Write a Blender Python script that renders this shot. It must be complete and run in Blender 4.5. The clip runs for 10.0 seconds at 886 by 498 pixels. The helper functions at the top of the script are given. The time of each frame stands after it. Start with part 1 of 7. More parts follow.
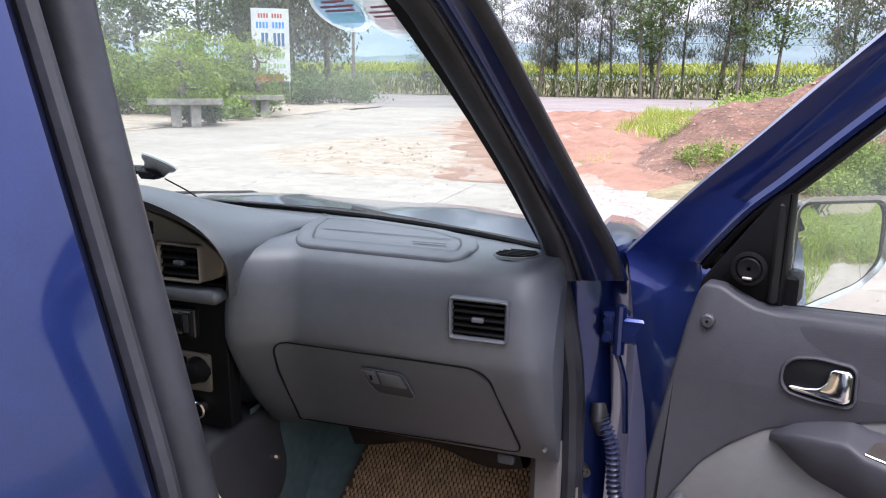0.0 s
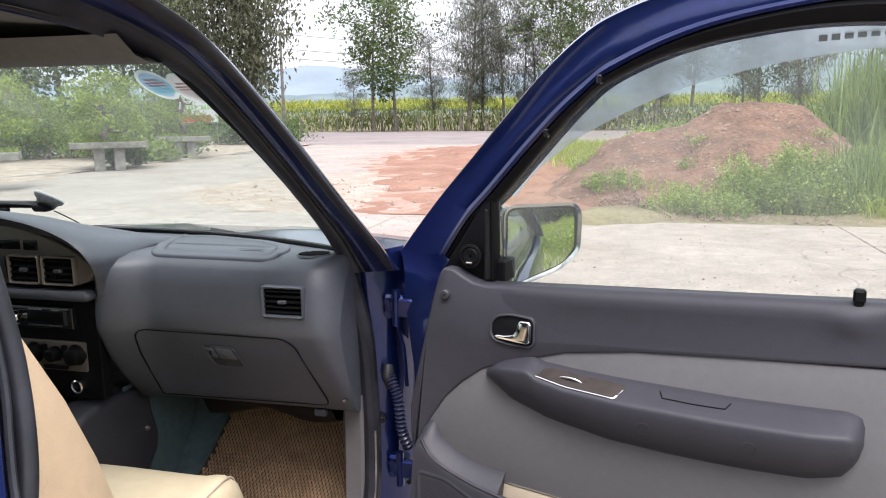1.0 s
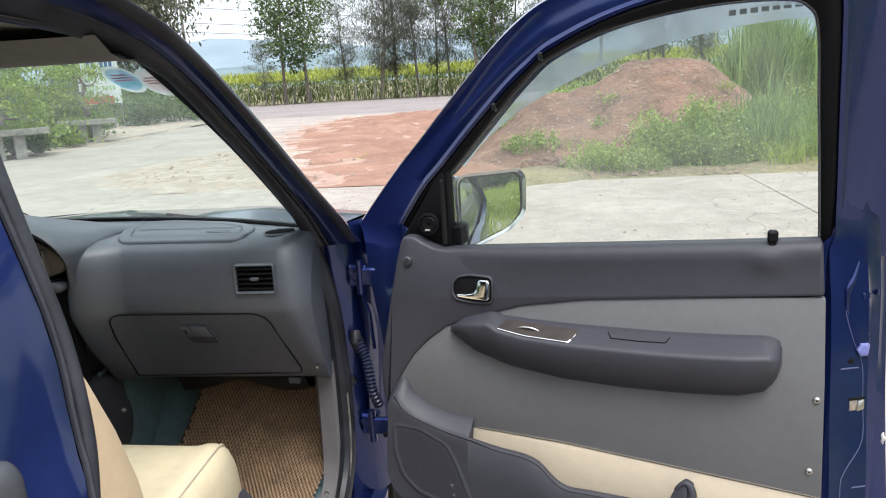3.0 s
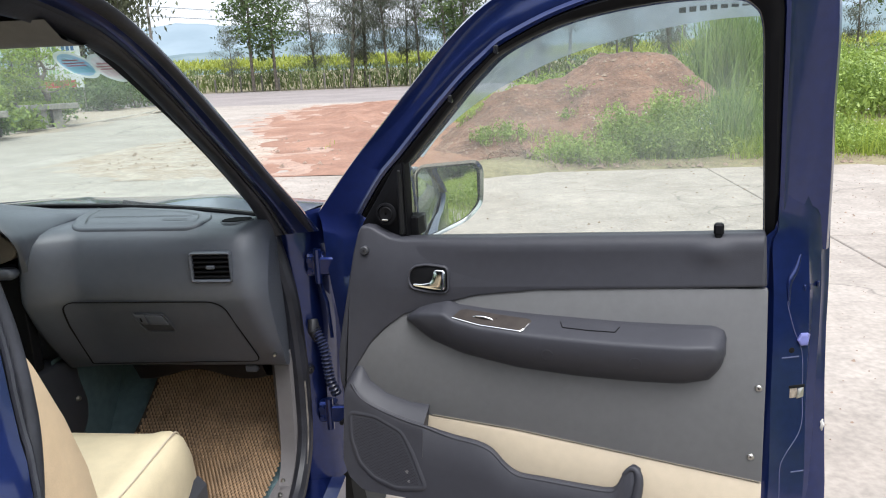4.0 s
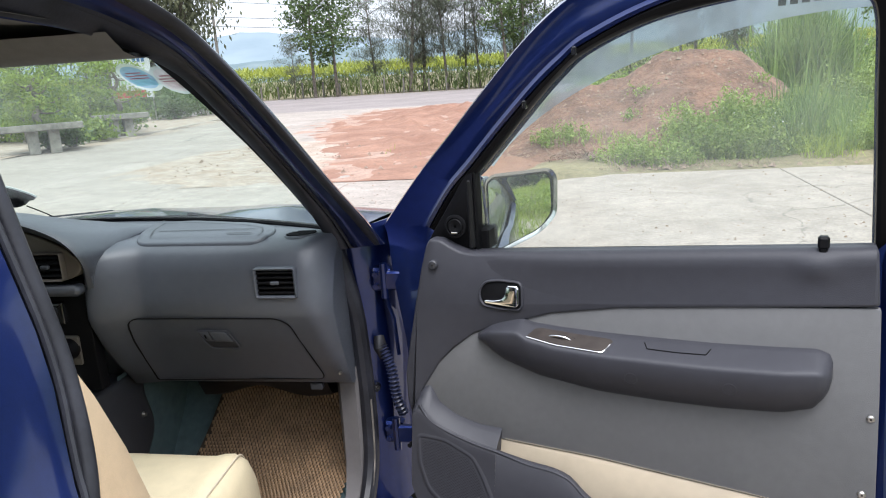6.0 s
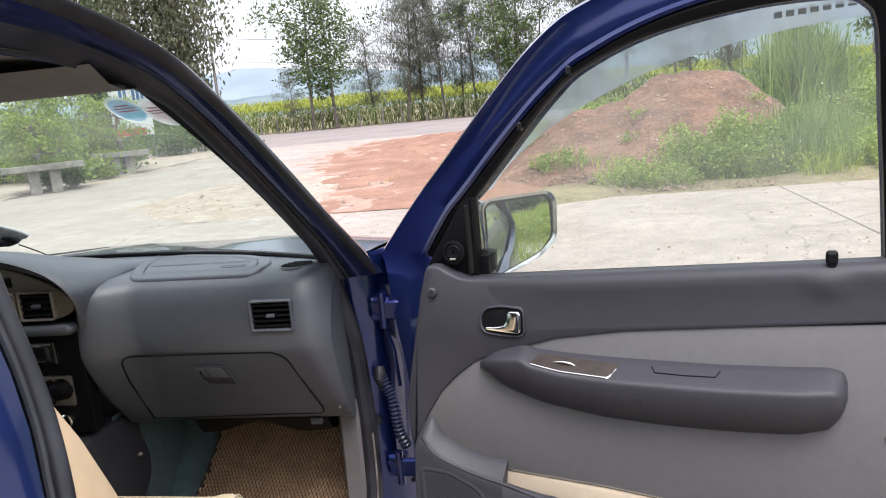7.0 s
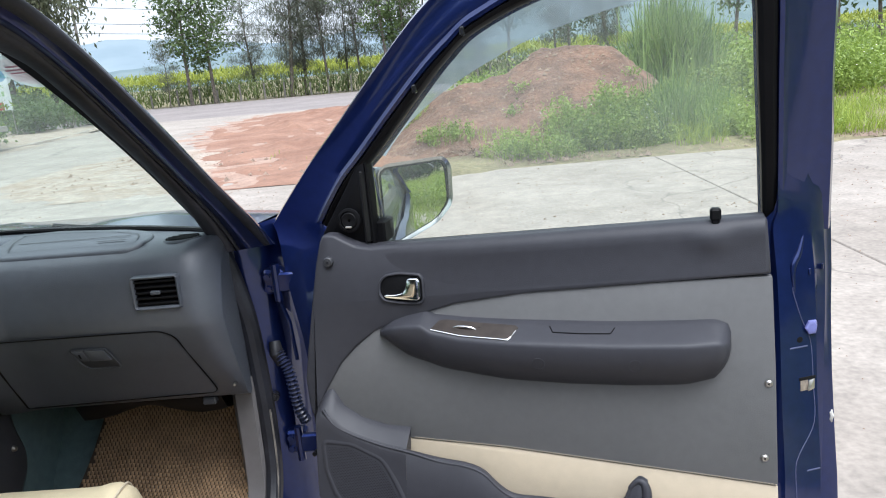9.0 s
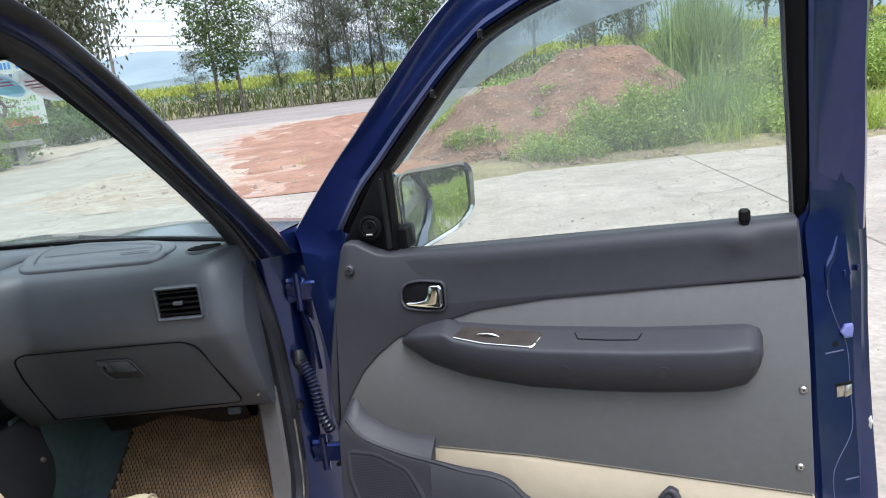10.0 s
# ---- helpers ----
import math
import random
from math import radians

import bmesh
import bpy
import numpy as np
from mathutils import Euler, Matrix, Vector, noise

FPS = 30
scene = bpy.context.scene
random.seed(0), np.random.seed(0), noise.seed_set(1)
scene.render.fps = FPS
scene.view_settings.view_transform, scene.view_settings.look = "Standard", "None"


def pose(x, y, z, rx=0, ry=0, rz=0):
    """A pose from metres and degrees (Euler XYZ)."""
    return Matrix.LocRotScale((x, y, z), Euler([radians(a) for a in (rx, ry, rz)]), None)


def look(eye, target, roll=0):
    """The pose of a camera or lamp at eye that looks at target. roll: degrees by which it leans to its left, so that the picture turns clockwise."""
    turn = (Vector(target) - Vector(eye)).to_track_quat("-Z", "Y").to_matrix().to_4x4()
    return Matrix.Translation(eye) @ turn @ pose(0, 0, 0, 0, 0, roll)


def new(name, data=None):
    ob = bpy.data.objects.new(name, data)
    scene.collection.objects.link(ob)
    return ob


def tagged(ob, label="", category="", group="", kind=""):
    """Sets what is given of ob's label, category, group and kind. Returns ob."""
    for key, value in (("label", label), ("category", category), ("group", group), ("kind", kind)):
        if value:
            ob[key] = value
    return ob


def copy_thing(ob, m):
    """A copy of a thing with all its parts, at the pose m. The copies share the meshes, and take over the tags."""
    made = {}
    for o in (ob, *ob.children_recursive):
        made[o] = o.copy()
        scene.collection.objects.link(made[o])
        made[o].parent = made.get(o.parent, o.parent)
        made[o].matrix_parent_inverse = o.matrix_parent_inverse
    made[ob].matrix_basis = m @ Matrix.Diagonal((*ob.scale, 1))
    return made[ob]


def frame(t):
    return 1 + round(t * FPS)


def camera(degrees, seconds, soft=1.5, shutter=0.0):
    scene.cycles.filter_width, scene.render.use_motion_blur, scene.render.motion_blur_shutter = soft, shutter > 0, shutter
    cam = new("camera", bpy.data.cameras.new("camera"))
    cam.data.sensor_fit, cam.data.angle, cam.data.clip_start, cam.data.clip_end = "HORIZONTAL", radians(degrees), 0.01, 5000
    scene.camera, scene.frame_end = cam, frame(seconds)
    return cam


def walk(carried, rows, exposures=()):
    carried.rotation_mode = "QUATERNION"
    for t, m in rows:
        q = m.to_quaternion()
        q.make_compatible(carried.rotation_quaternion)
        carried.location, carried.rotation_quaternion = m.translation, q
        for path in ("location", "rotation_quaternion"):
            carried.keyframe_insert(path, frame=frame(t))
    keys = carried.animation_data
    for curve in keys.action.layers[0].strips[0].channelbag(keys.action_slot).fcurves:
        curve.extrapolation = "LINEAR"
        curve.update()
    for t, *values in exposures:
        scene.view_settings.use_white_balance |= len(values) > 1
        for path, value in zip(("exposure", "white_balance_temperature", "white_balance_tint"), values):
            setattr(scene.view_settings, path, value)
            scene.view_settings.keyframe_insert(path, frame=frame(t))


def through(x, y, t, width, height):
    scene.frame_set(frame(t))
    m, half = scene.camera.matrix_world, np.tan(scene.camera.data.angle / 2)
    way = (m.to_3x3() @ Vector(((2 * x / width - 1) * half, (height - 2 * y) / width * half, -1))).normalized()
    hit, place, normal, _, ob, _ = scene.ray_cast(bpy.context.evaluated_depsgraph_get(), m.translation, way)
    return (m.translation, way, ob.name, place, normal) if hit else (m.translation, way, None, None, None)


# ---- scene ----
cam = camera(61.2, 10.0, soft=1.1)
PATH = [
    (0, (-0.029, 0.003, 1.495), (-0.658, 1.847, 1.044), 0.6),
    (0.5, (0.193, -0.16, 1.501), (-0.418, 1.703, 1.107), 0.4),
    (0.8, (0.336, -0.280, 1.500), (-0.231, 1.605, 1.145), -0.2),
    (1, (0.371, -0.343, 1.52), (-0.108, 1.565, 1.159), -0.7),
    (1.3, (0.374, -0.416, 1.521), (-0.011, 1.512, 1.154), -2.3),
    (1.5, (0.371, -0.469, 1.533), (0.036, 1.464, 1.143), -3.5),
    (2, (0.32, -0.489, 1.548), (0.009, 1.446, 1.147), -4.4),
    (3.3, (0.318, -0.48, 1.547), (0.058, 1.449, 1.088), -2.8),
    (3.5, (0.335, -0.507, 1.532), (0.092, 1.427, 1.081), -2.6),
    (4, (0.347, -0.495, 1.549), (0.152, 1.437, 1.069), -2.3),
    (4.5, (0.329, -0.458, 1.557), (0.175, 1.473, 1.057), -2.2),
    (5, (0.267, -0.41, 1.546), (0.165, 1.521, 1.032), -2.0),
    (5.5, (0.333, -0.432, 1.54), (0.118, 1.494, 1.044), -1.8),
    (5.7, (0.325, -0.421, 1.554), (0.026, 1.496, 1.068), -2.1),
    (6.8, (0.296, -0.386, 1.55), (-0.078, 1.537, 1.146), -5.1),
    (7, (0.313, -0.374, 1.543), (-0.042, 1.555, 1.151), -5.3),
    (7.5, (0.327, -0.371, 1.53), (0.112, 1.578, 1.136), -5.2),
    (8, (0.294, -0.365, 1.539), (0.218, 1.59, 1.127), -4.4),
    (8.5, (0.314, -0.361, 1.507), (0.315, 1.588, 1.059), -3.9),
    (9, (0.293, -0.354, 1.521), (0.226, 1.586, 1.04), -5.1),
    (9.5, (0.293, -0.344, 1.533), (0.166, 1.594, 1.055), -5.9),
    (10, (0.306, -0.332, 1.52), (0.164, 1.608, 1.056), -6.5),
]
# the film camera's own exposure and white balance drift a little on the way
LIGHT = [(0.0, 1.46, 6050, 20), (0.5, 1.34, 6200, 18), (1.0, 1.22, 6350, 17), (2.0, 1.18, 6250, 11), (4.5, 1.11, 6100, 9), (5.5, 1.13, 5950, 8), (6.3, 1.2, 6200, 13), (7.0, 1.23, 6350, 16), (8.0, 1.12, 6000, 9), (9.0, 1.1, 5900, 8), (10.0, 1.1, 5900, 8)]
walk(cam, [(t, look(eye, target, roll)) for t, eye, target, roll in PATH], LIGHT)

# ---- world, sun and exposure ----
SUN_ELEV, SUN_AZ = 66.0, 150.0
world = bpy.data.worlds.new("overcast_sky")
scene.world = world
world.use_nodes = True
wn, wl = world.node_tree.nodes, world.node_tree.links
sky = wn.new("ShaderNodeTexSky")
sky.sky_type = "NISHITA"
sky.sun_disc = False
sky.sun_elevation, sky.sun_rotation = radians(SUN_ELEV), radians(SUN_AZ)
sky.dust_density, sky.air_density = 6.0, 1.0
pale = wn.new("ShaderNodeMix")
pale.data_type = "RGBA"
pale.inputs[0].default_value = 0.72
pale.inputs[7].default_value = (8.2, 8.5, 8.9, 1)
wl.new(sky.outputs[0], pale.inputs[6])
# an overcast sky grows brighter towards the zenith
geo_w, sep_w, grow = wn.new("ShaderNodeTexCoord"), wn.new("ShaderNodeSeparateXYZ"), wn.new("ShaderNodeMapRange")
wl.new(geo_w.outputs["Generated"], sep_w.inputs[0])
wl.new(sep_w.outputs[2], grow.inputs[0])
grow.inputs[1].default_value, grow.inputs[2].default_value, grow.inputs[3].default_value, grow.inputs[4].default_value = 0.0, 1.0, 0.80, 1.55
scale_w = wn.new("ShaderNodeVectorMath")
scale_w.operation = "SCALE"
wl.new(pale.outputs[2], scale_w.inputs[0])
wl.new(grow.outputs[0], scale_w.inputs["Scale"])
wl.new(scale_w.outputs[0], wn["Background"].inputs[0])
wn["Background"].inputs[1].default_value = 0.098
sun_data = bpy.data.lights.new("sun", "SUN")
sun_data.energy, sun_data.angle, sun_data.color = 1.7, radians(30), (1.0, 0.985, 0.965)
sun = new("sun", sun_data)
sun.rotation_euler = Euler((radians(90 - SUN_ELEV), 0, radians(180 - SUN_AZ)))


# ---- materials ----
def material(name, colour, rough=0.6, metal=0.0, coat=0.0, grain=0.0, grain_size=300.0, stain=0.12, stain_size=3.0, dark=None,
             spec=0.5, bump=0.0, bump_size=None, each=0.0, sheen=0.0, detail=6.0, cracks=0.0):
    """A surface with a stained base colour, a fine grain and a fine relief, in object space."""
    m = bpy.data.materials.new(name)
    m.use_nodes = True
    n, l = m.node_tree.nodes, m.node_tree.links
    p = n["Principled BSDF"]
    p.inputs["Roughness"].default_value, p.inputs["Metallic"].default_value = rough, metal
    p.inputs["Coat Weight"].default_value, p.inputs["Coat Roughness"].default_value = coat, 0.06
    p.inputs["Specular IOR Level"].default_value = spec
    p.inputs["Sheen Weight"].default_value = sheen
    tc = n.new("ShaderNodeNewGeometry")
    big = n.new("ShaderNodeTexNoise")
    big.inputs["Scale"].default_value, big.inputs["Detail"].default_value = stain_size, detail
    l.new(tc.outputs["Position"], big.inputs["Vector"])
    fine = n.new("ShaderNodeTexNoise")
    fine.inputs["Scale"].default_value, fine.inputs["Detail"].default_value = grain_size, 3.0
    l.new(tc.outputs["Position"], fine.inputs["Vector"])
    ramp = n.new("ShaderNodeMapRange")
    ramp.inputs[1].default_value, ramp.inputs[2].default_value = 0.3, 0.7
    l.new(big.outputs[0], ramp.inputs[0])
    mix = n.new("ShaderNodeMix")
    mix.data_type = "RGBA"
    d = dark if dark else tuple(c * (1 - 2 * stain) for c in colour)
    b = colour if dark else tuple(min(1.0, c * (1 + stain)) for c in colour)
    mix.inputs[6].default_value, mix.inputs[7].default_value = (*d, 1), (*b, 1)
    l.new(ramp.outputs[0], mix.inputs[0])
    out = mix.outputs[2]
    if grain or each:
        hs = n.new("ShaderNodeHueSaturation")
        l.new(out, hs.inputs["Color"])
        val = n.new("ShaderNodeMapRange")
        val.inputs[1].default_value, val.inputs[2].default_value = 0.25, 0.75
        val.inputs[3].default_value, val.inputs[4].default_value = 1 - grain, 1 + grain
        l.new(fine.outputs[0], val.inputs[0])
        v = val.outputs[0]
        mid_noise = n.new("ShaderNodeTexNoise")
        mid_noise.inputs["Scale"].default_value, mid_noise.inputs["Detail"].default_value = math.sqrt(grain_size * stain_size), 5.0
        l.new(tc.outputs["Position"], mid_noise.inputs["Vector"])
        mv = n.new("ShaderNodeMapRange")
        mv.inputs[1].default_value, mv.inputs[2].default_value = 0.3, 0.7
        mv.inputs[3].default_value, mv.inputs[4].default_value = 1 - 0.7 * grain, 1 + 0.7 * grain
        l.new(mid_noise.outputs[0], mv.inputs[0])
        mm = n.new("ShaderNodeMath")
        mm.operation = "MULTIPLY"
        l.new(v, mm.inputs[0])
        l.new(mv.outputs[0], mm.inputs[1])
        v = mm.outputs[0]
        if each:
            oi = n.new("ShaderNodeObjectInfo")
            er = n.new("ShaderNodeMapRange")
            er.inputs[3].default_value, er.inputs[4].default_value = 1 - each, 1 + each
            l.new(oi.outputs["Random"], er.inputs[0])
            mul = n.new("ShaderNodeMath")
            mul.operation = "MULTIPLY"
            l.new(v, mul.inputs[0])
            l.new(er.outputs[0], mul.inputs[1])
            v = mul.outputs[0]
        l.new(v, hs.inputs["Value"])
        out = hs.outputs[0]
    if cracks:
        warp = n.new("ShaderNodeTexNoise")
        warp.inputs["Scale"].default_value, warp.inputs["Detail"].default_value = 1.3, 5.0
        l.new(tc.outputs["Position"], warp.inputs["Vector"])
        wv = n.new("ShaderNodeVectorMath")
        wv.operation = "MULTIPLY_ADD"
        wv.inputs[1].default_value = (1.1, 1.1, 0)
        l.new(warp.outputs["Color"], wv.inputs[0])
        l.new(tc.outputs["Position"], wv.inputs[2])
        vor = n.new("ShaderNodeTexVoronoi")
        vor.feature = "DISTANCE_TO_EDGE"
        vor.inputs["Scale"].default_value = cracks
        l.new(wv.outputs[0], vor.inputs["Vector"])
        cr = n.new("ShaderNodeMapRange")
        cr.inputs[1].default_value, cr.inputs[2].default_value, cr.inputs[3].default_value, cr.inputs[4].default_value = 0.0, 0.005, 0.6, 1.0
        l.new(vor.outputs[0], cr.inputs[0])
        cm = n.new("ShaderNodeMix")
        cm.data_type, cm.blend_type = "RGBA", "MULTIPLY"
        cm.inputs[0].default_value = 1.0
        l.new(out, cm.inputs[6])
        l.new(cr.outputs[0], cm.inputs[7])
        out = cm.outputs[2]
    l.new(out, p.inputs["Base Color"])
    if bump:
        relief = n.new("ShaderNodeBump")
        relief.inputs["Strength"].default_value = bump
        relief.inputs["Distance"].default_value = 0.002 if not bump_size else bump_size
        l.new(fine.outputs[0], relief.inputs["Height"])
        l.new(relief.outputs[0], p.inputs["Normal"])
    return m


def leaf_material(name, a, b, rough=0.55, through=0.35):
    """Foliage whose colour differs from piece to piece; light shines through it."""
    m = bpy.data.materials.new(name)
    m.use_nodes = True
    n, l = m.node_tree.nodes, m.node_tree.links
    p = n["Principled BSDF"]
    geo = n.new("ShaderNodeNewGeometry")
    tc = n.new("ShaderNodeTexCoord")
    noi = n.new("ShaderNodeTexNoise")
    noi.inputs["Scale"].default_value = 0.7
    l.new(tc.outputs["Object"], noi.inputs["Vector"])
    add = n.new("ShaderNodeMath")
    add.operation = "MULTIPLY_ADD"
    add.inputs[1].default_value = 0.6
    l.new(geo.outputs["Random Per Island"], add.inputs[0])
    sc = n.new("ShaderNodeMath")
    sc.operation = "MULTIPLY_ADD"
    sc.inputs[1].default_value, sc.inputs[2].default_value = 1.2, -0.4
    l.new(noi.outputs[0], sc.inputs[0])
    l.new(sc.outputs[0], add.inputs[2])
    mix = n.new("ShaderNodeMix")
    mix.data_type = "RGBA"
    mix.inputs[6].default_value, mix.inputs[7].default_value = (*a, 1), (*b, 1)
    l.new(add.outputs[0], mix.inputs[0])
    l.new(mix.outputs[2], p.inputs["Base Color"])
    p.inputs["Roughness"].default_value = rough
    tr = n.new("ShaderNodeBsdfTranslucent")
    l.new(mix.outputs[2], tr.inputs[0])
    ms = n.new("ShaderNodeMixShader")
    ms.inputs[0].default_value = through
    l.new(p.outputs[0], ms.inputs[1])
    l.new(tr.outputs[0], ms.inputs[2])
    l.new(ms.outputs[0], n["Material Output"].inputs[0])
    return m


def glass_material(name, tint, film=(0.5, 0.52, 0.5), dust=0.05, gloss=1.0):
    """A thin pane: clear with a tint, a Fresnel gloss and a thin film of dust."""
    m = bpy.data.materials.new(name)
    m.use_nodes = True
    n, l = m.node_tree.nodes, m.node_tree.links
    n.remove(n["Principled BSDF"])
    clear = n.new("ShaderNodeBsdfTransparent")
    clear.inputs[0].default_value = (*tint, 1)
    gl = n.new("ShaderNodeBsdfGlossy")
    gl.inputs["Roughness"].default_value = 0.03
    fr = n.new("ShaderNodeFresnel")
    fr.inputs[0].default_value = 1.35
    k = n.new("ShaderNodeMath")
    k.operation = "MULTIPLY"
    k.inputs[1].default_value = gloss
    l.new(fr.outputs[0], k.inputs[0])
    a = n.new("ShaderNodeMixShader")
    l.new(k.outputs[0], a.inputs[0])
    l.new(clear.outputs[0], a.inputs[1])
    l.new(gl.outputs[0], a.inputs[2])
    df = n.new("ShaderNodeBsdfDiffuse")
    df.inputs[0].default_value = (*film, 1)
    tl = n.new("ShaderNodeBsdfTranslucent")
    tl.inputs[0].default_value = (*film, 1)
    film_mix = n.new("ShaderNodeMixShader")
    l.new(df.outputs[0], film_mix.inputs[1])
    l.new(tl.outputs[0], film_mix.inputs[2])
    tc = n.new("ShaderNodeTexCoord")
    noi = n.new("ShaderNodeTexNoise")
    noi.inputs["Scale"].default_value, noi.inputs["Detail"].default_value = 5.0, 5.0
    l.new(tc.outputs["Object"], noi.inputs["Vector"])
    mr = n.new("ShaderNodeMapRange")
    mr.inputs[1].default_value, mr.inputs[2].default_value = 0.3, 0.75
    mr.inputs[3].default_value, mr.inputs[4].default_value = dust * 0.5, dust * 1.6
    l.new(noi.outputs[0], mr.inputs[0])
    b = n.new("ShaderNodeMixShader")
    l.new(mr.outputs[0], b.inputs[0])
    l.new(a.outputs[0], b.inputs[1])
    l.new(film_mix.outputs[0], b.inputs[2])
    l.new(b.outputs[0], n["Material Output"].inputs[0])
    return m


PAINT = material("blue_paint", (0.0095, 0.021, 0.108), rough=0.34, metal=0.76, coat=0.8, spec=0.4, grain=0.12, grain_size=900, stain=0.05)
RUBBER = material("black_rubber", (0.007, 0.007, 0.008), rough=0.5, spec=0.3, stain=0.2, grain=0.15, grain_size=200, bump=0.15)
SEAL = material("worn_seal", (0.021, 0.0215, 0.028), rough=0.46, spec=0.42, stain=0.25, stain_size=12, grain=0.15, grain_size=150, bump=0.15)
DASH = material("dash_plastic", (0.066, 0.072, 0.088), rough=0.40, spec=0.7, stain=0.06, grain=0.08, grain_size=900, bump=0.25)
DASH_DARK = material("dark_plastic", (0.036, 0.037, 0.043), rough=0.5, stain=0.08, grain=0.08, grain_size=700, bump=0.2)
TRIM = material("door_plastic", (0.0345, 0.0345, 0.042), rough=0.48, spec=0.35, stain=0.06, grain=0.08, grain_size=900, bump=0.25)
CARD = material("grey_vinyl", (0.099, 0.098, 0.100), rough=0.62, stain=0.06, grain=0.07, grain_size=1200, bump=0.3)
BEIGE = material("beige_vinyl", (0.50, 0.42, 0.31), rough=0.55, stain=0.06, grain=0.05, grain_size=900, bump=0.25)
LEATHER = material("cream_leather", (0.58, 0.49, 0.325), rough=0.42, stain=0.05, grain=0.06, grain_size=500, bump=0.3)
LEATHER_TAN = material("tan_leather", (0.66, 0.49, 0.31), rough=0.45, stain=0.05, grain=0.06, grain_size=500, bump=0.3)
BLACK = material("matt_black", (0.006, 0.006, 0.007), rough=0.5, spec=0.12, stain=0.15, grain=0.1, grain_size=400)
GLOSS_BLACK = material("gloss_black", (0.012, 0.012, 0.014), rough=0.2, stain=0.1)
SATIN = material("satin_chrome", (0.50, 0.51, 0.51), rough=0.18, metal=1.0, stain=0.1, stain_size=40)
CHROME = material("chrome", (0.82, 0.82, 0.82), rough=0.12, metal=1.0, stain=0.08, stain_size=60)
STEEL = material("zinc_steel", (0.5, 0.48, 0.45), rough=0.35, metal=1.0, stain=0.2, stain_size=60)
BRONZE = material("bronze_trim", (0.040, 0.032, 0.028), rough=0.48, metal=0.0, spec=0.3, stain=0.15, stain_size=40)
BEZEL = material("grey_brown_bezel", (0.16, 0.14, 0.12), rough=0.4, metal=0.3, stain=0.08)
CARPET = material("teal_carpet", (0.074, 0.116, 0.124), rough=0.9, stain=0.1, grain=0.2, grain_size=600, bump=0.4)
MAT = material("brown_weave", (0.225, 0.142, 0.076), rough=0.5, stain=0.15, stain_size=14, grain=0.2, grain_size=300)
MAT_BASE = material("mat_backing", (0.045, 0.030, 0.019), rough=0.8, stain=0.2)
SILL = material("sill_plastic", (0.125, 0.117, 0.118), rough=0.5, stain=0.1, grain=0.08, grain_size=600, bump=0.2)
LINER = material("headliner_cloth", (0.170, 0.165, 0.160), rough=0.9, stain=0.06, grain=0.1, grain_size=700, bump=0.2)
MIRROR = material("mirror_silver", (0.78, 0.82, 0.8), rough=0.015, metal=1.0, stain=0.02)
WINDSCREEN = glass_material("windscreen_glass", (0.80, 0.90, 0.84), film=(0.66, 0.69, 0.66), dust=0.105, gloss=0.6)
DOOR_GLASS = glass_material("door_glass", (0.90, 0.95, 0.90), film=(0.7, 0.74, 0.68), dust=0.16, gloss=1.0)
VISOR = glass_material("smoked_visor", (0.62, 0.66, 0.70), film=(0.50, 0.57, 0.66), dust=0.62, gloss=0.7)
STICKER_BLUE = glass_material("sticker_blue", (0.9, 0.95, 1.0), film=(0.30, 0.47, 0.66), dust=0.85, gloss=0.1)
STICKER_TEAL = glass_material("sticker_teal", (0.9, 1.0, 1.0), film=(0.32, 0.58, 0.62), dust=0.85, gloss=0.1)
STICKER_PINK = glass_material("sticker_pink", (1.0, 0.96, 0.96), film=(0.75, 0.68, 0.70), dust=0.7, gloss=0.1)
STICKER_WHITE = glass_material("sticker_white", (0.95, 1.0, 1.0), film=(0.82, 0.86, 0.87), dust=0.6, gloss=0.1)
STICKER_RED = material("sticker_red", (0.42, 0.16, 0.22), rough=0.4)

CONCRETE = material("concrete", (0.315, 0.276, 0.240), rough=0.88, stain=0.2, dark=(0.24, 0.206, 0.175), stain_size=0.7, grain=0.2, grain_size=28, bump=0.35, bump_size=0.004, each=0.05, detail=10, cracks=0.30)
ASPHALT = material("worn_asphalt", (0.24, 0.207, 0.196), rough=0.9, dark=(0.175, 0.152, 0.142), stain_size=0.4, grain=0.15, grain_size=40, bump=0.4, bump_size=0.004, detail=8)
RED_DIRT = material("red_dirt", (0.265, 0.148, 0.100), rough=0.95, dark=(0.18, 0.090, 0.058), stain_size=0.9, grain=0.16, grain_size=16, bump=0.6, bump_size=0.02, detail=5)
DUST = material("sandy_dust", (0.35, 0.30, 0.25), rough=0.95, dark=(0.25, 0.185, 0.135), stain_size=2.2, grain=0.28, grain_size=30, bump=0.5, bump_size=0.01, detail=10)
MOUND = material("brown_earth", (0.20, 0.108, 0.073), rough=0.95, dark=(0.10, 0.056, 0.040), stain_size=1.6, grain=0.28, grain_size=14, bump=1.0, bump_size=0.05, detail=10)
SOIL = material("grassy_soil", (0.21, 0.18, 0.10), rough=0.95, dark=(0.13, 0.11, 0.06), stain_size=0.6, grain=0.25, grain_size=12, bump=0.8, bump_size=0.03)
STONE = material("grey_stone", (0.24, 0.225, 0.20), rough=0.85, stain=0.2, stain_size=5, grain=0.15, grain_size=90, bump=0.4)
STONE_PALE = material("pale_clods", (0.26, 0.19, 0.145), rough=0.95, stain=0.2, stain_size=9)
BARK = material("grey_bark", (0.17, 0.145, 0.12), rough=0.9, stain=0.25, stain_size=4, grain=0.25, grain_size=40, bump=0.8, bump_size=0.01)
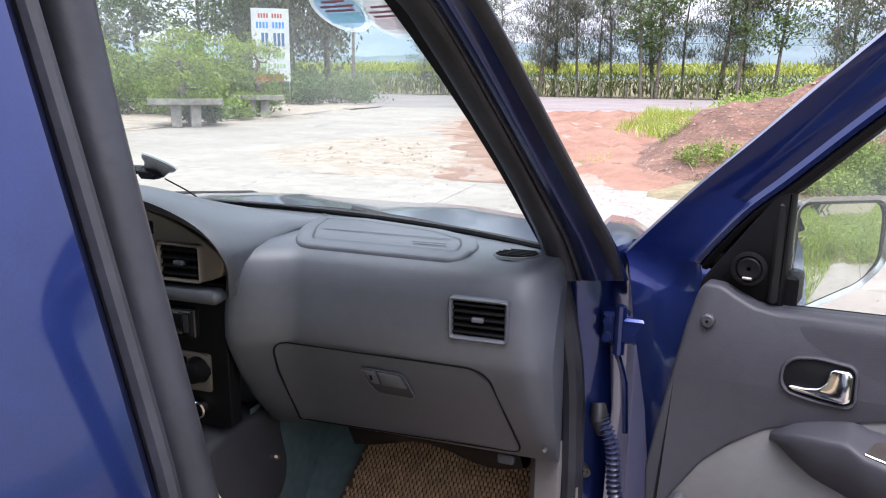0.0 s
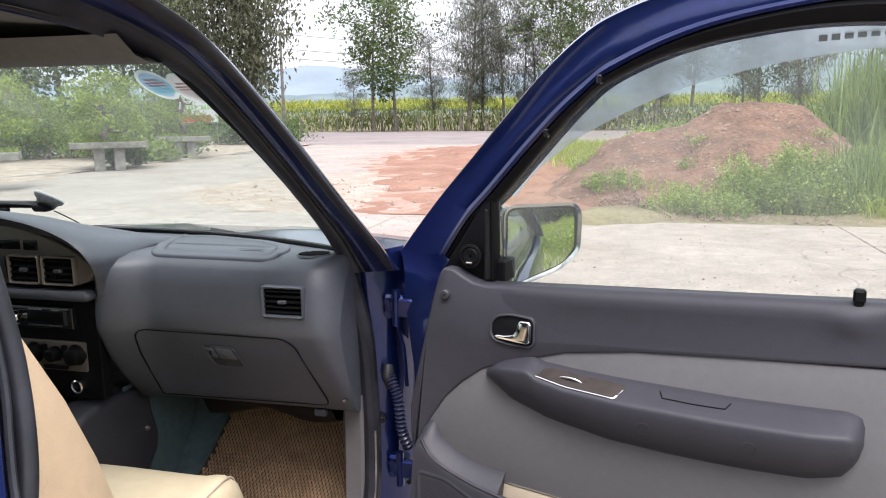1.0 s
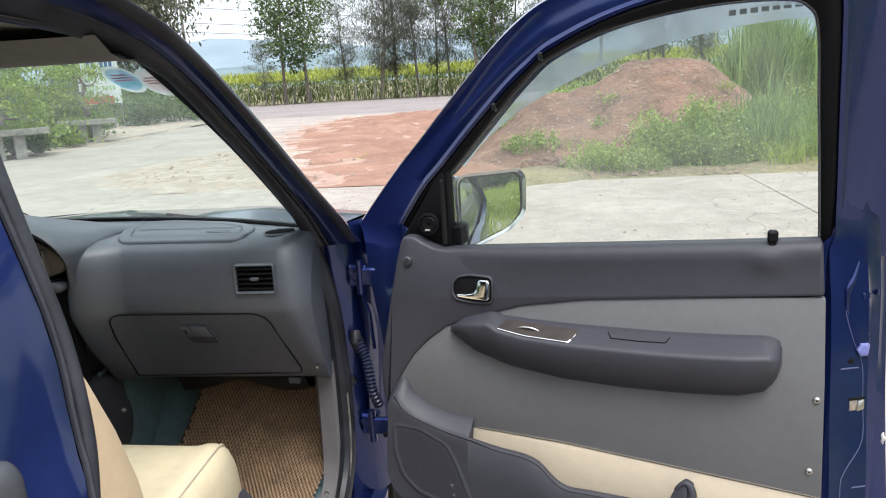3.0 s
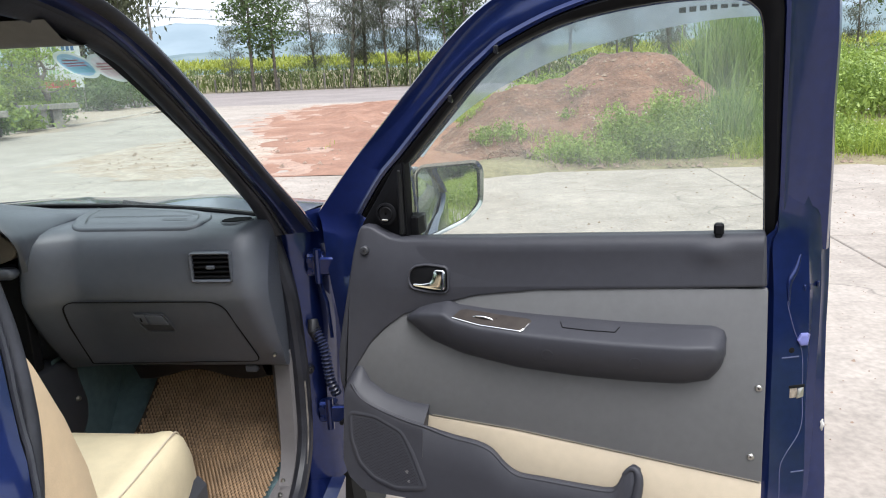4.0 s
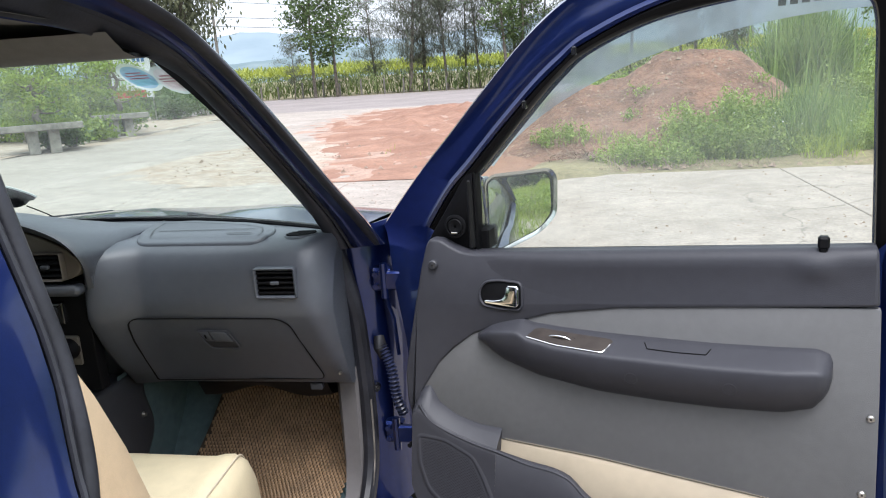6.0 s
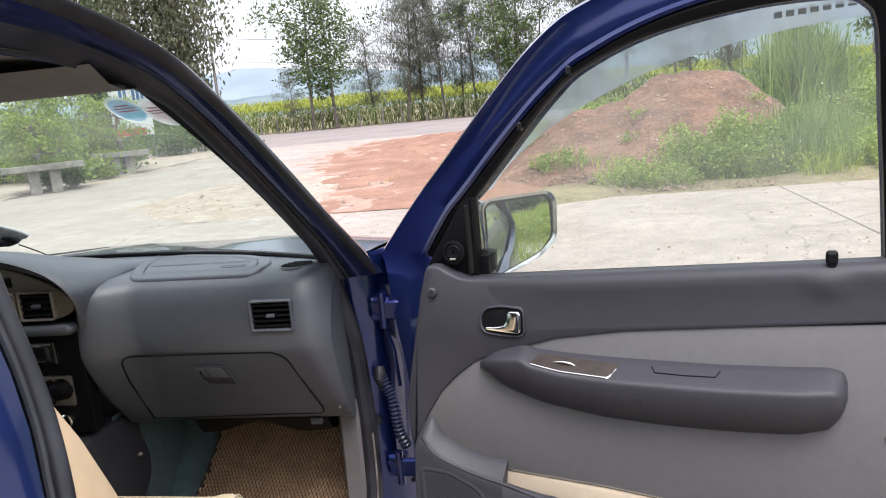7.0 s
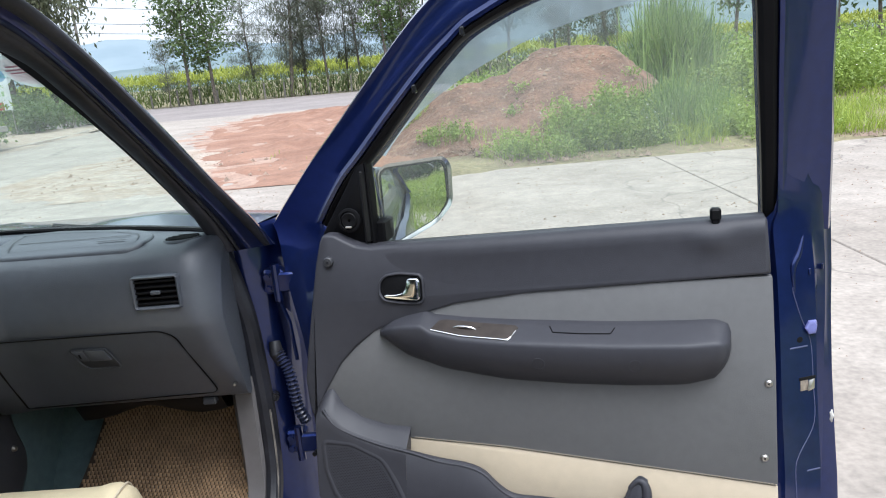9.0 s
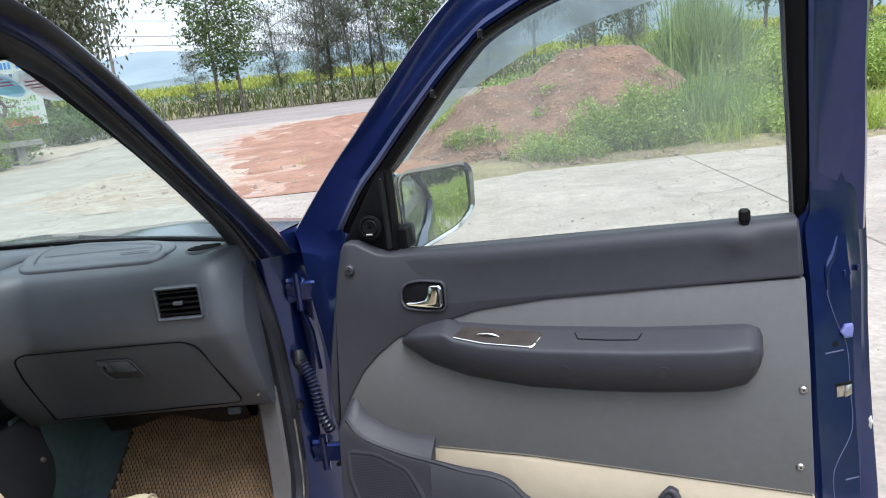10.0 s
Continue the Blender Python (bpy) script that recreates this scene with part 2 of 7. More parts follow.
WALL_PAINT = material("weathered_wall", (0.42, 0.36, 0.27), rough=0.85, stain=0.2, stain_size=0.6)
ROOF_TIN = material("tin_roof", (0.24, 0.23, 0.22), rough=0.5, metal=0.4, stain=0.2)
SIGN_WHITE = material("sign_white", (0.48, 0.50, 0.50), rough=0.5, stain=0.06, stain_size=2)
SIGN_RED = material("sign_red", (0.36, 0.06, 0.05), rough=0.5)
SIGN_BLUE = material("sign_blue", (0.04, 0.22, 0.55), rough=0.5)
SIGN_NAVY = material("sign_navy", (0.03, 0.10, 0.22), rough=0.5)
SIGN_GREEN = material("sign_green", (0.25, 0.38, 0.2), rough=0.5)
POLE = material("concrete_pole", (0.20, 0.185, 0.165), rough=0.85, stain=0.15)
# aerial haze is mixed into both hill colours, paler for the far range
HILL_FAR = material("haze_tinted_hill", (0.21, 0.255, 0.285), rough=1.0, dark=(0.17, 0.215, 0.245), stain_size=0.012, spec=0.0)
HILL_NEAR = material("haze_tinted_wooded_hill", (0.165, 0.205, 0.215), rough=1.0, dark=(0.12, 0.16, 0.17), stain_size=0.03, spec=0.0)
SILVER = material("silver_paint", (0.5, 0.51, 0.52), rough=0.3, metal=0.5, coat=0.8)
DARK_GLASS = material("dark_glass", (0.02, 0.025, 0.025), rough=0.08)
TYRE = material("tyre_rubber", (0.02, 0.02, 0.02), rough=0.8)
LEAF = leaf_material("broad_leaves", (0.045, 0.08, 0.03), (0.16, 0.225, 0.075))
SILL_WORN = material("worn_bare_metal", (0.36, 0.30, 0.25), rough=0.45, metal=0.6, stain=0.3, stain_size=80)
STICKER_CHIP = material("chipped_filler", (0.55, 0.53, 0.5), rough=0.8, stain=0.25, stain_size=90)
SEALER = material("paint_sealer", (0.07, 0.08, 0.17), rough=0.45, stain=0.15, stain_size=40)
PALE_BLUE = material("pale_blue_plastic", (0.13, 0.14, 0.34), rough=0.5, stain=0.12, stain_size=60)
NEEDLE = leaf_material("casuarina_needles", (0.08, 0.092, 0.07), (0.19, 0.205, 0.145))
WILLOW = leaf_material("drooping_leaves", (0.07, 0.085, 0.05), (0.19, 0.20, 0.115))
SHRUB = leaf_material("shrub_leaves", (0.085, 0.14, 0.025), (0.30, 0.38, 0.07))
GRASS = leaf_material("grass_blades", (0.15, 0.22, 0.035), (0.42, 0.50, 0.085))
WEED = leaf_material("weed_leaves", (0.115, 0.185, 0.035), (0.36, 0.46, 0.10))
REED = leaf_material("reed_blades", (0.085, 0.155, 0.045), (0.29, 0.40, 0.11))
CACTUS = leaf_material("dragonfruit_stems", (0.065, 0.10, 0.036), (0.22, 0.27, 0.08), through=0.12)
MAIZE = leaf_material("yellow_maize", (0.15, 0.20, 0.035), (0.38, 0.41, 0.06))
FLOWER = material("white_florets", (0.75, 0.75, 0.7), rough=0.7)


# ---- helpers for shapes ----
class Shape:
    """Vertices and faces of one mesh, filled piece by piece."""

    def __init__(self):
        self.v, self.f = [], []

    def add(self, verts, faces):
        k = len(self.v)
        self.v += [tuple(p) for p in verts]
        self.f += [tuple(i + k for i in f) for f in faces]
        return self

    def rings(self, rings, closed=True, caps=(False, False)):
        """Skins rings of equally many points; closed: each ring closes on itself."""
        n = len(rings[0])
        faces = []
        for a in range(len(rings) - 1):
            for b in range(n if closed else n - 1):
                c = (b + 1) % n
                faces.append((a * n + b, a * n + c, (a + 1) * n + c, (a + 1) * n + b))
        if caps[0]:
            faces.append(tuple(range(n))[::-1])
        if caps[1]:
            faces.append(tuple(range((len(rings) - 1) * n, len(rings) * n)))
        return self.add([p for r in rings for p in r], faces)

    def tube(self, path, radius, sides=8, caps=True, flat=1.0):
        """A round bar along a path; radius: a number, or one for each point."""
        pts = [Vector(p) for p in path]
        rad = radius if hasattr(radius, "__len__") else [radius] * len(pts)
        rings, side = [], None
        for i, p in enumerate(pts):
            d = (pts[min(i + 1, len(pts) - 1)] - pts[max(i - 1, 0)]).normalized()
            if side is None:
                side = d.orthogonal().normalized()
            side = (side - d * side.dot(d)).normalized()
            up = d.cross(side)
            rings.append([p + (side * math.cos(a) + up * math.sin(a) * flat) * rad[i] for a in (2 * math.pi * k / sides for k in range(sides))])
        return self.rings(rings, True, (caps, caps))

    def box(self, lo, hi, m=None, bevel=0.0):
        """A block with chamfered edges."""
        c = [(a + b) / 2 for a, b in zip(lo, hi)]
        h = [abs(b - a) / 2 for a, b in zip(lo, hi)]
        e = min(bevel, min(h) * 0.8)
        rings = []
        for z, g in ((-h[2], e), (-h[2] + e, 0), (h[2] - e, 0), (h[2], e)) if e else ((-h[2], 0), (h[2], 0)):
            x, y = h[0] - g, h[1] - g
            q = max(e - g, 0) if e else 0
            if e:
                rings.append([(x - q, -y, z), (x, -y + q, z), (x, y - q, z), (x - q, y, z), (-x + q, y, z), (-x, y - q, z), (-x, -y + q, z), (-x + q, -y, z)])
            else:
                rings.append([(x, -y, z), (x, y, z), (-x, y, z), (-x, -y, z)])
        rings = [[Vector((p[0] + c[0], p[1] + c[1], p[2] + c[2])) for p in r] for r in rings]
        if m is not None:
            rings = [[m @ p for p in r] for r in rings]
        return self.rings(rings, True, (True, True))

    def plate(self, outline, place, low, high, bevel):
        """A plate with a rounded rim: outline in two dimensions, place(a, b, height) gives the point."""
        rings = [[place(a, b, low) for a, b in outline]]
        for s, h in ((0.0, 1.0), (0.3, 0.3), (1.0, 0.0)):
            ring = inset(outline, bevel * s)
            rings.append([place(a, b, high - (bevel * h if high > low else -bevel * h)) for a, b in ring])
        return self.rings(rings, True, (False, True))

    def moved(self, m):
        self.v = [tuple(m @ Vector(p)) for p in self.v]
        return self


def inset(outline, d):
    """An outline moved inwards by d."""
    n = len(outline)
    area = sum(outline[i][0] * outline[(i + 1) % n][1] - outline[(i + 1) % n][0] * outline[i][1] for i in range(n))
    s = 1 if area > 0 else -1
    out = []
    for i in range(n):
        (ax, ay), (bx, by), (cx, cy) = outline[i - 1], outline[i], outline[(i + 1) % n]
        ux, uy, vx, vy = bx - ax, by - ay, cx - bx, cy - by
        lu, lv = math.hypot(ux, uy) or 1e-9, math.hypot(vx, vy) or 1e-9
        nx, ny = -(uy / lu + vy / lv), ux / lu + vx / lv
        ln = math.hypot(nx, ny) or 1e-9
        k = min(1.6, 2 / ln) if ln > 1e-6 else 1
        out.append((bx + s * nx / ln * d * k, by + s * ny / ln * d * k))
    return out


def curve(points, steps=6, closed=False):
    """A smooth line through the points, in any number of dimensions."""
    p = [np.array(q, float) for q in points]
    n, out = len(p), []
    for i in range(n if closed else n - 1):
        a, b, c, d = (p[(i + k) % n] if closed else p[min(max(i + k, 0), n - 1)] for k in (-1, 0, 1, 2))
        for s in range(steps):
            t = s / steps
            out.append(tuple(0.5 * (2 * b + (c - a) * t + (2 * a - 5 * b + 4 * c - d) * t * t + (3 * b - a - 3 * c + d) * t ** 3)))
    if not closed:
        out.append(tuple(p[-1]))
    return out


def rounded(points, r, steps=4):
    """An outline with its corners rounded."""
    n, out = len(points), []
    for i in range(n):
        a, b, c = (np.array(points[k % n], float) for k in (i - 1, i, i + 1))
        la, lc = np.linalg.norm(a - b), np.linalg.norm(c - b)
        q = min(r, la * 0.48, lc * 0.48)
        s, e = b + (a - b) / la * q, b + (c - b) / lc * q
        for k in range(steps + 1):
            t = k / steps
            out.append(tuple((1 - t) ** 2 * s + 2 * t * (1 - t) * b + t * t * e))
    return out


def rect(x0, y0, x1, y1, r=0.0, steps=4):
    pts = [(x0, y0), (x1, y0), (x1, y1), (x0, y1)]
    return rounded(pts, r, steps) if r else pts


def link(name, shape, mat, smooth=35.0):
    me = bpy.data.meshes.new(name)
    me.from_pydata(shape.v, [], shape.f)
    me.materials.append(mat)
    if smooth:
        me.polygons.foreach_set("use_smooth", [True] * len(me.polygons))
        me.set_sharp_from_angle(angle=radians(smooth))
    me.update()
    return new(name, me)


def thing(name, label, category, place=(0, 0, 0), group="", kind=""):
    """An Empty at a thing's base, to bear its parts."""
    ob = tagged(new(name), label, category, group, kind)
    ob.matrix_world = place if isinstance(place, Matrix) else Matrix.Translation(place)
    return ob


def part(name, shape, mat, parent, label="", smooth=35.0):
    """One mesh under a thing or a part; its points are in the world's metres."""
    ob = link(name, shape, mat, smooth)
    ob.parent = parent
    if not parent.parent:
        ob.matrix_parent_inverse = parent.matrix_basis.inverted()
    if label:
        ob["label"] = label
    return ob


# ---- the car: body round the open doorway ----
MID = -0.98          # the car's middle
car = thing("car", "dark blue metallic off-road car with its front passenger door wide open", "car", (MID, 0.2, 0))


def mirrored(points):
    return [(2 * MID - x, y, z) for x, y, z in points]


# outer and inner edge of the doorway from the foot of the windscreen pillar, over the roof rail, to the centre pillar
OUTER = curve([(-0.128, 1.205, 1.175), (-0.146, 1.139, 1.232), (-0.184, 1.044, 1.330), (-0.231, 0.946, 1.447), (-0.269, 0.854, 1.547), (-0.302, 0.766, 1.628),
               (-0.322, 0.692, 1.668), (-0.339, 0.606, 1.697), (-0.355, 0.48, 1.722), (-0.365, 0.30, 1.738), (-0.368, 0.0, 1.745), (-0.368, -0.6, 1.745)], 5)
INNER = curve([(-0.240, 1.205, 1.165), (-0.262, 1.165, 1.235), (-0.300, 1.080, 1.345), (-0.340, 0.970, 1.460), (-0.372, 0.870, 1.553), (-0.390, 0.80, 1.597),
               (-0.402, 0.735, 1.620), (-0.417, 0.636, 1.643), (-0.427, 0.50, 1.657), (-0.434, 0.30, 1.667), (-0.436, 0.0, 1.672), (-0.436, -0.6, 1.672)], 5)


def moved_out(line):
    """The doorway's edge lies a finger further out than its sketch, but for the pillar's foot."""
    return [(x + 0.010 * min(1.0, max(0.0, (z - 1.17) / 0.08)), y, z + 0.006 * min(1.0, max(0.0, (z - 1.17) / 0.3))) for x, y, z in line]


OUTER, INNER = moved_out(OUTER), moved_out(INNER)


def between(k, out=0.0, sideways=0.0):
    """The line a fraction k of the way from the inner to the outer edge, lifted out of the doorway's face."""
    face = Vector((0.30, -0.92, 0.18)).normalized()
    return [Vector(a).lerp(Vector(b), k) + face * out + (Vector(b) - Vector(a)).normalized() * sideways for a, b in zip(INNER, OUTER)]


# painted channel of the pillar and the roof rail, open between its two seals
pillar = Shape()
pillar.rings(list(zip(between(-0.05, -0.03), between(0.10, -0.002), between(0.36, 0.0), between(0.42, 0.007), between(0.47, 0.014), between(0.52, 0.015), between(0.56, 0.011), between(0.62, 0.008), between(0.76, 0.009), between(0.95, 0.006),
                      between(1.06, -0.004), between(1.10, -0.03), between(1.10, -0.085), between(0.95, -0.12))), closed=False)
part("windscreen_pillar", pillar, PAINT, car, "blue painted windscreen pillar and roof rail")
far = Shape()
far.v, far.f = mirrored(pillar.v), list(pillar.f)
part("windscreen_pillar", far, PAINT, car, "blue painted windscreen pillar and roof rail")


def lip(shape, k, width, height, rounds=12, foot=1.0, square=1.0):
    """A rounded rubber section running along the doorway, centred at the fraction k; foot: its size at the pillar's foot."""
    rings = []
    for i, (a, b) in enumerate(zip(INNER, OUTER)):
        a, b = Vector(a), Vector(b)
        across = (b - a).normalized()
        face = Vector((0.30, -0.92, 0.18)).normalized()
        face = (face - across * face.dot(across)).normalized()
        c = a.lerp(b, k)
        g = foot + (1 - foot) * min(1.0, i / 7)
        rings.append([c + across * math.copysign(abs(math.cos(t)) ** square, math.cos(t)) * width * g + face * (math.copysign(abs(math.sin(t)) ** square, math.sin(t)) * height * g + height * 0.4)
                      for t in (2 * math.pi * q / rounds for q in range(rounds))])
    return shape.rings(rings, True, (True, True))


part("outer_seal", lip(Shape(), 0.935, 0.0135, 0.013, 16, 0.45, 0.85), SEAL, car, "black rubber seal of the doorway")
part("inner_seal", lip(Shape(), 0.165, 0.0215, 0.0165, 18, 0.9, 0.85), SEAL, car, "black rubber seal of the doorway")
part("seal_lip", lip(Shape(), 0.375, 0.0045, 0.008, 8), SEAL, car, "thin outer lip of the doorway seal")

# the doorway's inner seal going down the hinge pillar and along the sill, and the centre pillar's seal
down = curve([(-0.238, 1.203, 1.170), (-0.222, 1.212, 1.10), (-0.206, 1.218, 1.00), (-0.200, 1.222, 0.87), (-0.198, 1.222, 0.74), (-0.198, 1.205, 0.63), (-0.20, 1.15, 0.555),
              (-0.20, 1.05, 0.515), (-0.20, 0.8, 0.50), (-0.20, 0.4, 0.50), (-0.20, 0.12, 0.53), (-0.175, 0.075, 0.62)], 5)
part("sill_seal", Shape().tube(down, 0.020, 10), SEAL, car, "scuffed black rubber seal down the hinge pillar")
part("seal_edge", Shape().tube([(x + 0.012, y - 0.015, z) for x, y, z in down[18:45]], 0.0025, 6), material("bare_seal_core", (0.16, 0.145, 0.13), rough=0.5, stain=0.35, stain_size=30), car, "bared core of the worn seal")
CPIL = curve([(-0.325, 0.285, 1.70), (-0.30, 0.282, 1.60), (-0.275, 0.277, 1.48), (-0.25, 0.270, 1.38), (-0.225, 0.262, 1.28), (-0.203, 0.242, 1.195), (-0.188, 0.215, 1.13), (-0.178, 0.175, 1.03),
              (-0.172, 0.13, 0.88), (-0.172, 0.09, 0.70), (-0.175, 0.075, 0.60)], 5)
part("centre_pillar_seal", Shape().tube([(x - float(np.interp(z, [1.28, 1.48], [0.003, 0.009])), y - 0.008, z) for x, y, z in CPIL], 0.0115, 12), SEAL, car, "black rubber seal on the centre pillar")

# hinge pillar: a painted face between the seal and the hinges
hp = Shape()
rows = []
for z, dx, dy in ((1.213, -0.020, -0.004), (1.20, -0.014, 0.0), (1.15, -0.006, 0.0), (1.05, 0.0, 0.0), (0.85, 0.0, 0.0), (0.65, 0.0, 0.0), (0.56, 0.0, 0.0), (0.48, 0.0, 0.0)):
    rows.append([(x + dx, y + dy, z) for x, y in ((-0.222, 1.240), (-0.212, 1.230), (-0.198, 1.231), (-0.184, 1.238), (-0.168, 1.243), (-0.154, 1.252), (-0.141, 1.270), (-0.128, 1.295), (-0.116, 1.325), (-0.110, 1.36), (-0.04, 1.38))])
hp.rings(rows, closed=False)
part("hinge_pillar", hp, PAINT, car, "blue painted hinge pillar with bolts and grommets", 70)
gromm = Shape()
gromm.tube([(-0.178, 1.240, 0.812), (-0.176, 1.226, 0.812)], [0.011, 0.010], 12)
gromm.tube([(-0.176, 1.226, 0.812), (-0.1755, 1.223, 0.812)], [0.005, 0.004], 10)
part("grommet", gromm, GLOSS_BLACK, car, "round blue-black plug in the hinge pillar")
for zc in (1.085, 0.695):
    hinge = Shape()
    hinge.box((-0.165, 1.225, zc - 0.028), (-0.118, 1.262, zc + 0.028), None, 0.006)
    hinge.tube([(-0.132, 1.222, zc - 0.042), (-0.132, 1.222, zc + 0.042)], 0.0095, 10)
    hinge.box((-0.135, 1.215, zc - 0.022), (-0.085, 1.232, zc + 0.022), None, 0.004)
    for dz in (-0.014, 0.014):
        hinge.tube([(-0.153, 1.226, zc + dz), (-0.153, 1.217, zc + dz)], 0.0075, 6)
    part("door_hinge", hinge, PAINT, car, "blue painted steel door hinge with bolts")
rub = Shape()
rub.tube([(-0.160, 1.232, 0.945), (-0.156, 1.222, 0.92), (-0.150, 1.226, 0.893)], [0.012, 0.016, 0.011], 10)
part("wire_boot", rub, SEAL, car, "grey rubber plug of the door's wiring")
coil = Shape()
spine = curve([(-0.152, 1.222, 0.925), (-0.140, 1.215, 0.90), (-0.130, 1.212, 0.87), (-0.126, 1.212, 0.83), (-0.122, 1.214, 0.79), (-0.112, 1.225, 0.75)], 12)
coil.tube(spine, [0.0105 + 0.0035 * math.cos(i * 2 * math.pi / 3) for i in range(len(spine))], 10)
part("wire_bellows", coil, material("bellows_rubber", (0.02, 0.025, 0.06), rough=0.35, stain=0.1), car, "dark ribbed rubber bellows for the door wiring")
part("door_check_rod", Shape().tube([(-0.134, 1.235, 1.04), (-0.118, 1.228, 0.99), (-0.112, 1.226, 0.90)], 0.005, 6), PAINT, car, "thin blue door check rod")

# front wing and cowl beyond the door gap, bonnet
wing = Shape()
rows = []
for y, top, wx in ((1.255, 1.178, -0.155), (1.30, 1.17, -0.135), (1.45, 1.15, -0.115), (1.75, 1.12, -0.105), (2.1, 1.09, -0.115), (2.5, 1.04, -0.15), (2.75, 0.95, -0.22)):
    rows.append([(wx - 0.14, y, top + 0.012), (wx - 0.07, y, top + 0.004), (wx - 0.02, y, top - 0.025), (wx, y, top - 0.07), (wx + 0.015, y, top - 0.25), (wx + 0.01, y, top - 0.45), (wx - 0.02, y, 0.48)])
wing.rings(rows, closed=False)
part("front_wing", wing, PAINT, car, "glossy dark blue front wing")
lwing = Shape()
lwing.rings([mirrored(r) for r in rows], closed=False)
part("front_wing", lwing, PAINT, car, "glossy dark blue front wing")
hood = Shape()
rows = []
for y, z, h in ((1.50, 1.175, 0.70), (1.60, 1.168, 0.70), (1.8, 1.155, 0.71), (2.05, 1.128, 0.70), (2.35, 1.07, 0.68), (2.6, 0.99, 0.66), (2.72, 0.90, 0.64)):
    rows.append([(MID + h * k, y - 0.05 * k * k, z - 0.022 * abs(k) ** 3 + (0.005 if 0.25 < abs(k) < 0.55 else 0)) for k in (-1, -0.8, -0.55, -0.5, -0.3, -0.25, 0, 0.25, 0.3, 0.5, 0.55, 0.8, 1)])
hood.rings(rows, closed=False)
part("bonnet", hood, PAINT, car, "dark blue bonnet with raised sides", 60)
cowl = Shape()
rows = []
for k in range(13):
    x = MID + 0.74 * (k / 6 - 1)
    q = abs(k / 6 - 1)
    y = 1.45 - 0.19 * q ** 2.2
    rows.append([(x, y - 0.03, 1.195), (x, y + 0.01, 1.20), (x, y + 0.03, 1.178), (x, y + 0.12, 1.165), (x, y + 0.14, 1.13)])
cowl.rings(rows, closed=False)
part("cowl_panel", cowl, BLACK, car, "black plastic cowl below the windscreen")
wiper = Shape()
wiper.tube(curve([(-0.36, 1.40, 1.180), (-0.62, 1.475, 1.195), (-0.85, 1.50, 1.198), (-1.05, 1.50, 1.192)], 5), 0.006, 6)
wiper.tube(curve([(-0.55, 1.52, 1.17), (-0.62, 1.50, 1.185), (-0.75, 1.49, 1.205)], 4), 0.008, 6)
part("wiper", wiper, BLACK, car, "black windscreen wiper")

# windscreen: bent pane from the cowl to the roof
ws = Shape()
rows = []
for v in range(9):
    t = v / 8
    row = []
    for k in range(17):
        s = k / 8 - 1
        half = 0.735 * (1 - t) + 0.585 * t
        y = (1.43 - 0.20 * abs(s) ** 2.2) * (1 - t) + (0.83 - 0.10 * abs(s) ** 2.2) * t
        row.append((MID + half * s, y + 0.03 * math.sin(math.pi * t), 1.20 * (1 - t) + 1.655 * t + 0.012 * math.sin(math.pi * t)))
    rows.append(row)
ws.rings(rows, closed=False)
pane = part("windscreen", ws, WINDSCREEN, car, "slightly dusty greenish windscreen", 60)
pane.visible_shadow = False


def screen_at(s, t, lift=0.004):
    half = 0.735 * (1 - t) + 0.585 * t
    y = (1.43 - 0.20 * abs(s) ** 2.2) * (1 - t) + (0.83 - 0.10 * abs(s) ** 2.2) * t
    return Vector((MID + half * s, y + 0.03 * math.sin(math.pi * t) - lift, 1.20 * (1 - t) + 1.655 * t + 0.012 * math.sin(math.pi * t)))


def disc(sc, tc, rx, ry, lift, n=28, r0=0.0):
    """An ellipse, or a ring, stuck on the windscreen."""
    c = screen_at(sc, tc, lift)
    ux = (screen_at(sc + 0.05, tc, lift) - c).normalized()
    uy = (screen_at(sc, tc + 0.05, lift) - c).normalized()
    sh = Shape()
    outer = [c + ux * rx * math.cos(a) + uy * ry * math.sin(a) for a in (2 * math.pi * k / n for k in range(n))]
    if r0:
        inner_ring = [c + ux * rx * r0 * math.cos(a) + uy * ry * r0 * math.sin(a) for a in (2 * math.pi * k / n for k in range(n))]
        return sh.rings([outer, inner_ring], True)
    return sh.add(outer, [tuple(range(n))])


def on_screen(sc, tc, lift, dx, dy, w, h):
    """A small bar on the windscreen, off a sticker's middle."""
    c = screen_at(sc, tc, lift)
    ux = (screen_at(sc + 0.05, tc, lift) - c).normalized()
    uy = (screen_at(sc, tc + 0.05, lift) - c).normalized()
    p = c + ux * dx + uy * dy
    return [p - ux * w - uy * h, p + ux * w - uy * h, p + ux * w + uy * h, p - ux * w + uy * h]


for sc, tc, body, low in ((0.835, 0.805, STICKER_BLUE, STICKER_TEAL), (0.948, 0.785, STICKER_PINK, STICKER_PINK)):
    sticker = part("sticker", disc(sc, tc, 0.045, 0.045, 0.003), STICKER_WHITE, car, "round inspection sticker on the windscreen", 0)
    part("sticker_rim", disc(sc, tc, 0.0435, 0.0435, 0.0042, r0=0.93), STICKER_WHITE, sticker, "", 0)
    part("sticker_face", disc(sc, tc, 0.037, 0.036, 0.0042), body, sticker, "", 0)
    part("sticker_field", Shape().add(on_screen(sc, tc, 0.0050, 0, -0.016, 0.030, 0.010), [(0, 1, 2, 3)]), low, sticker, "", 0)
    bars = Shape()
    for dy, w in ((0.015, 0.020), (0.006, 0.029), (-0.002, 0.026)):
        bars.add(on_screen(sc, tc, 0.0056, 0, dy, w, 0.0020), [(0, 1, 2, 3)])
    part("sticker_print", bars, STICKER_RED, sticker, "", 0)
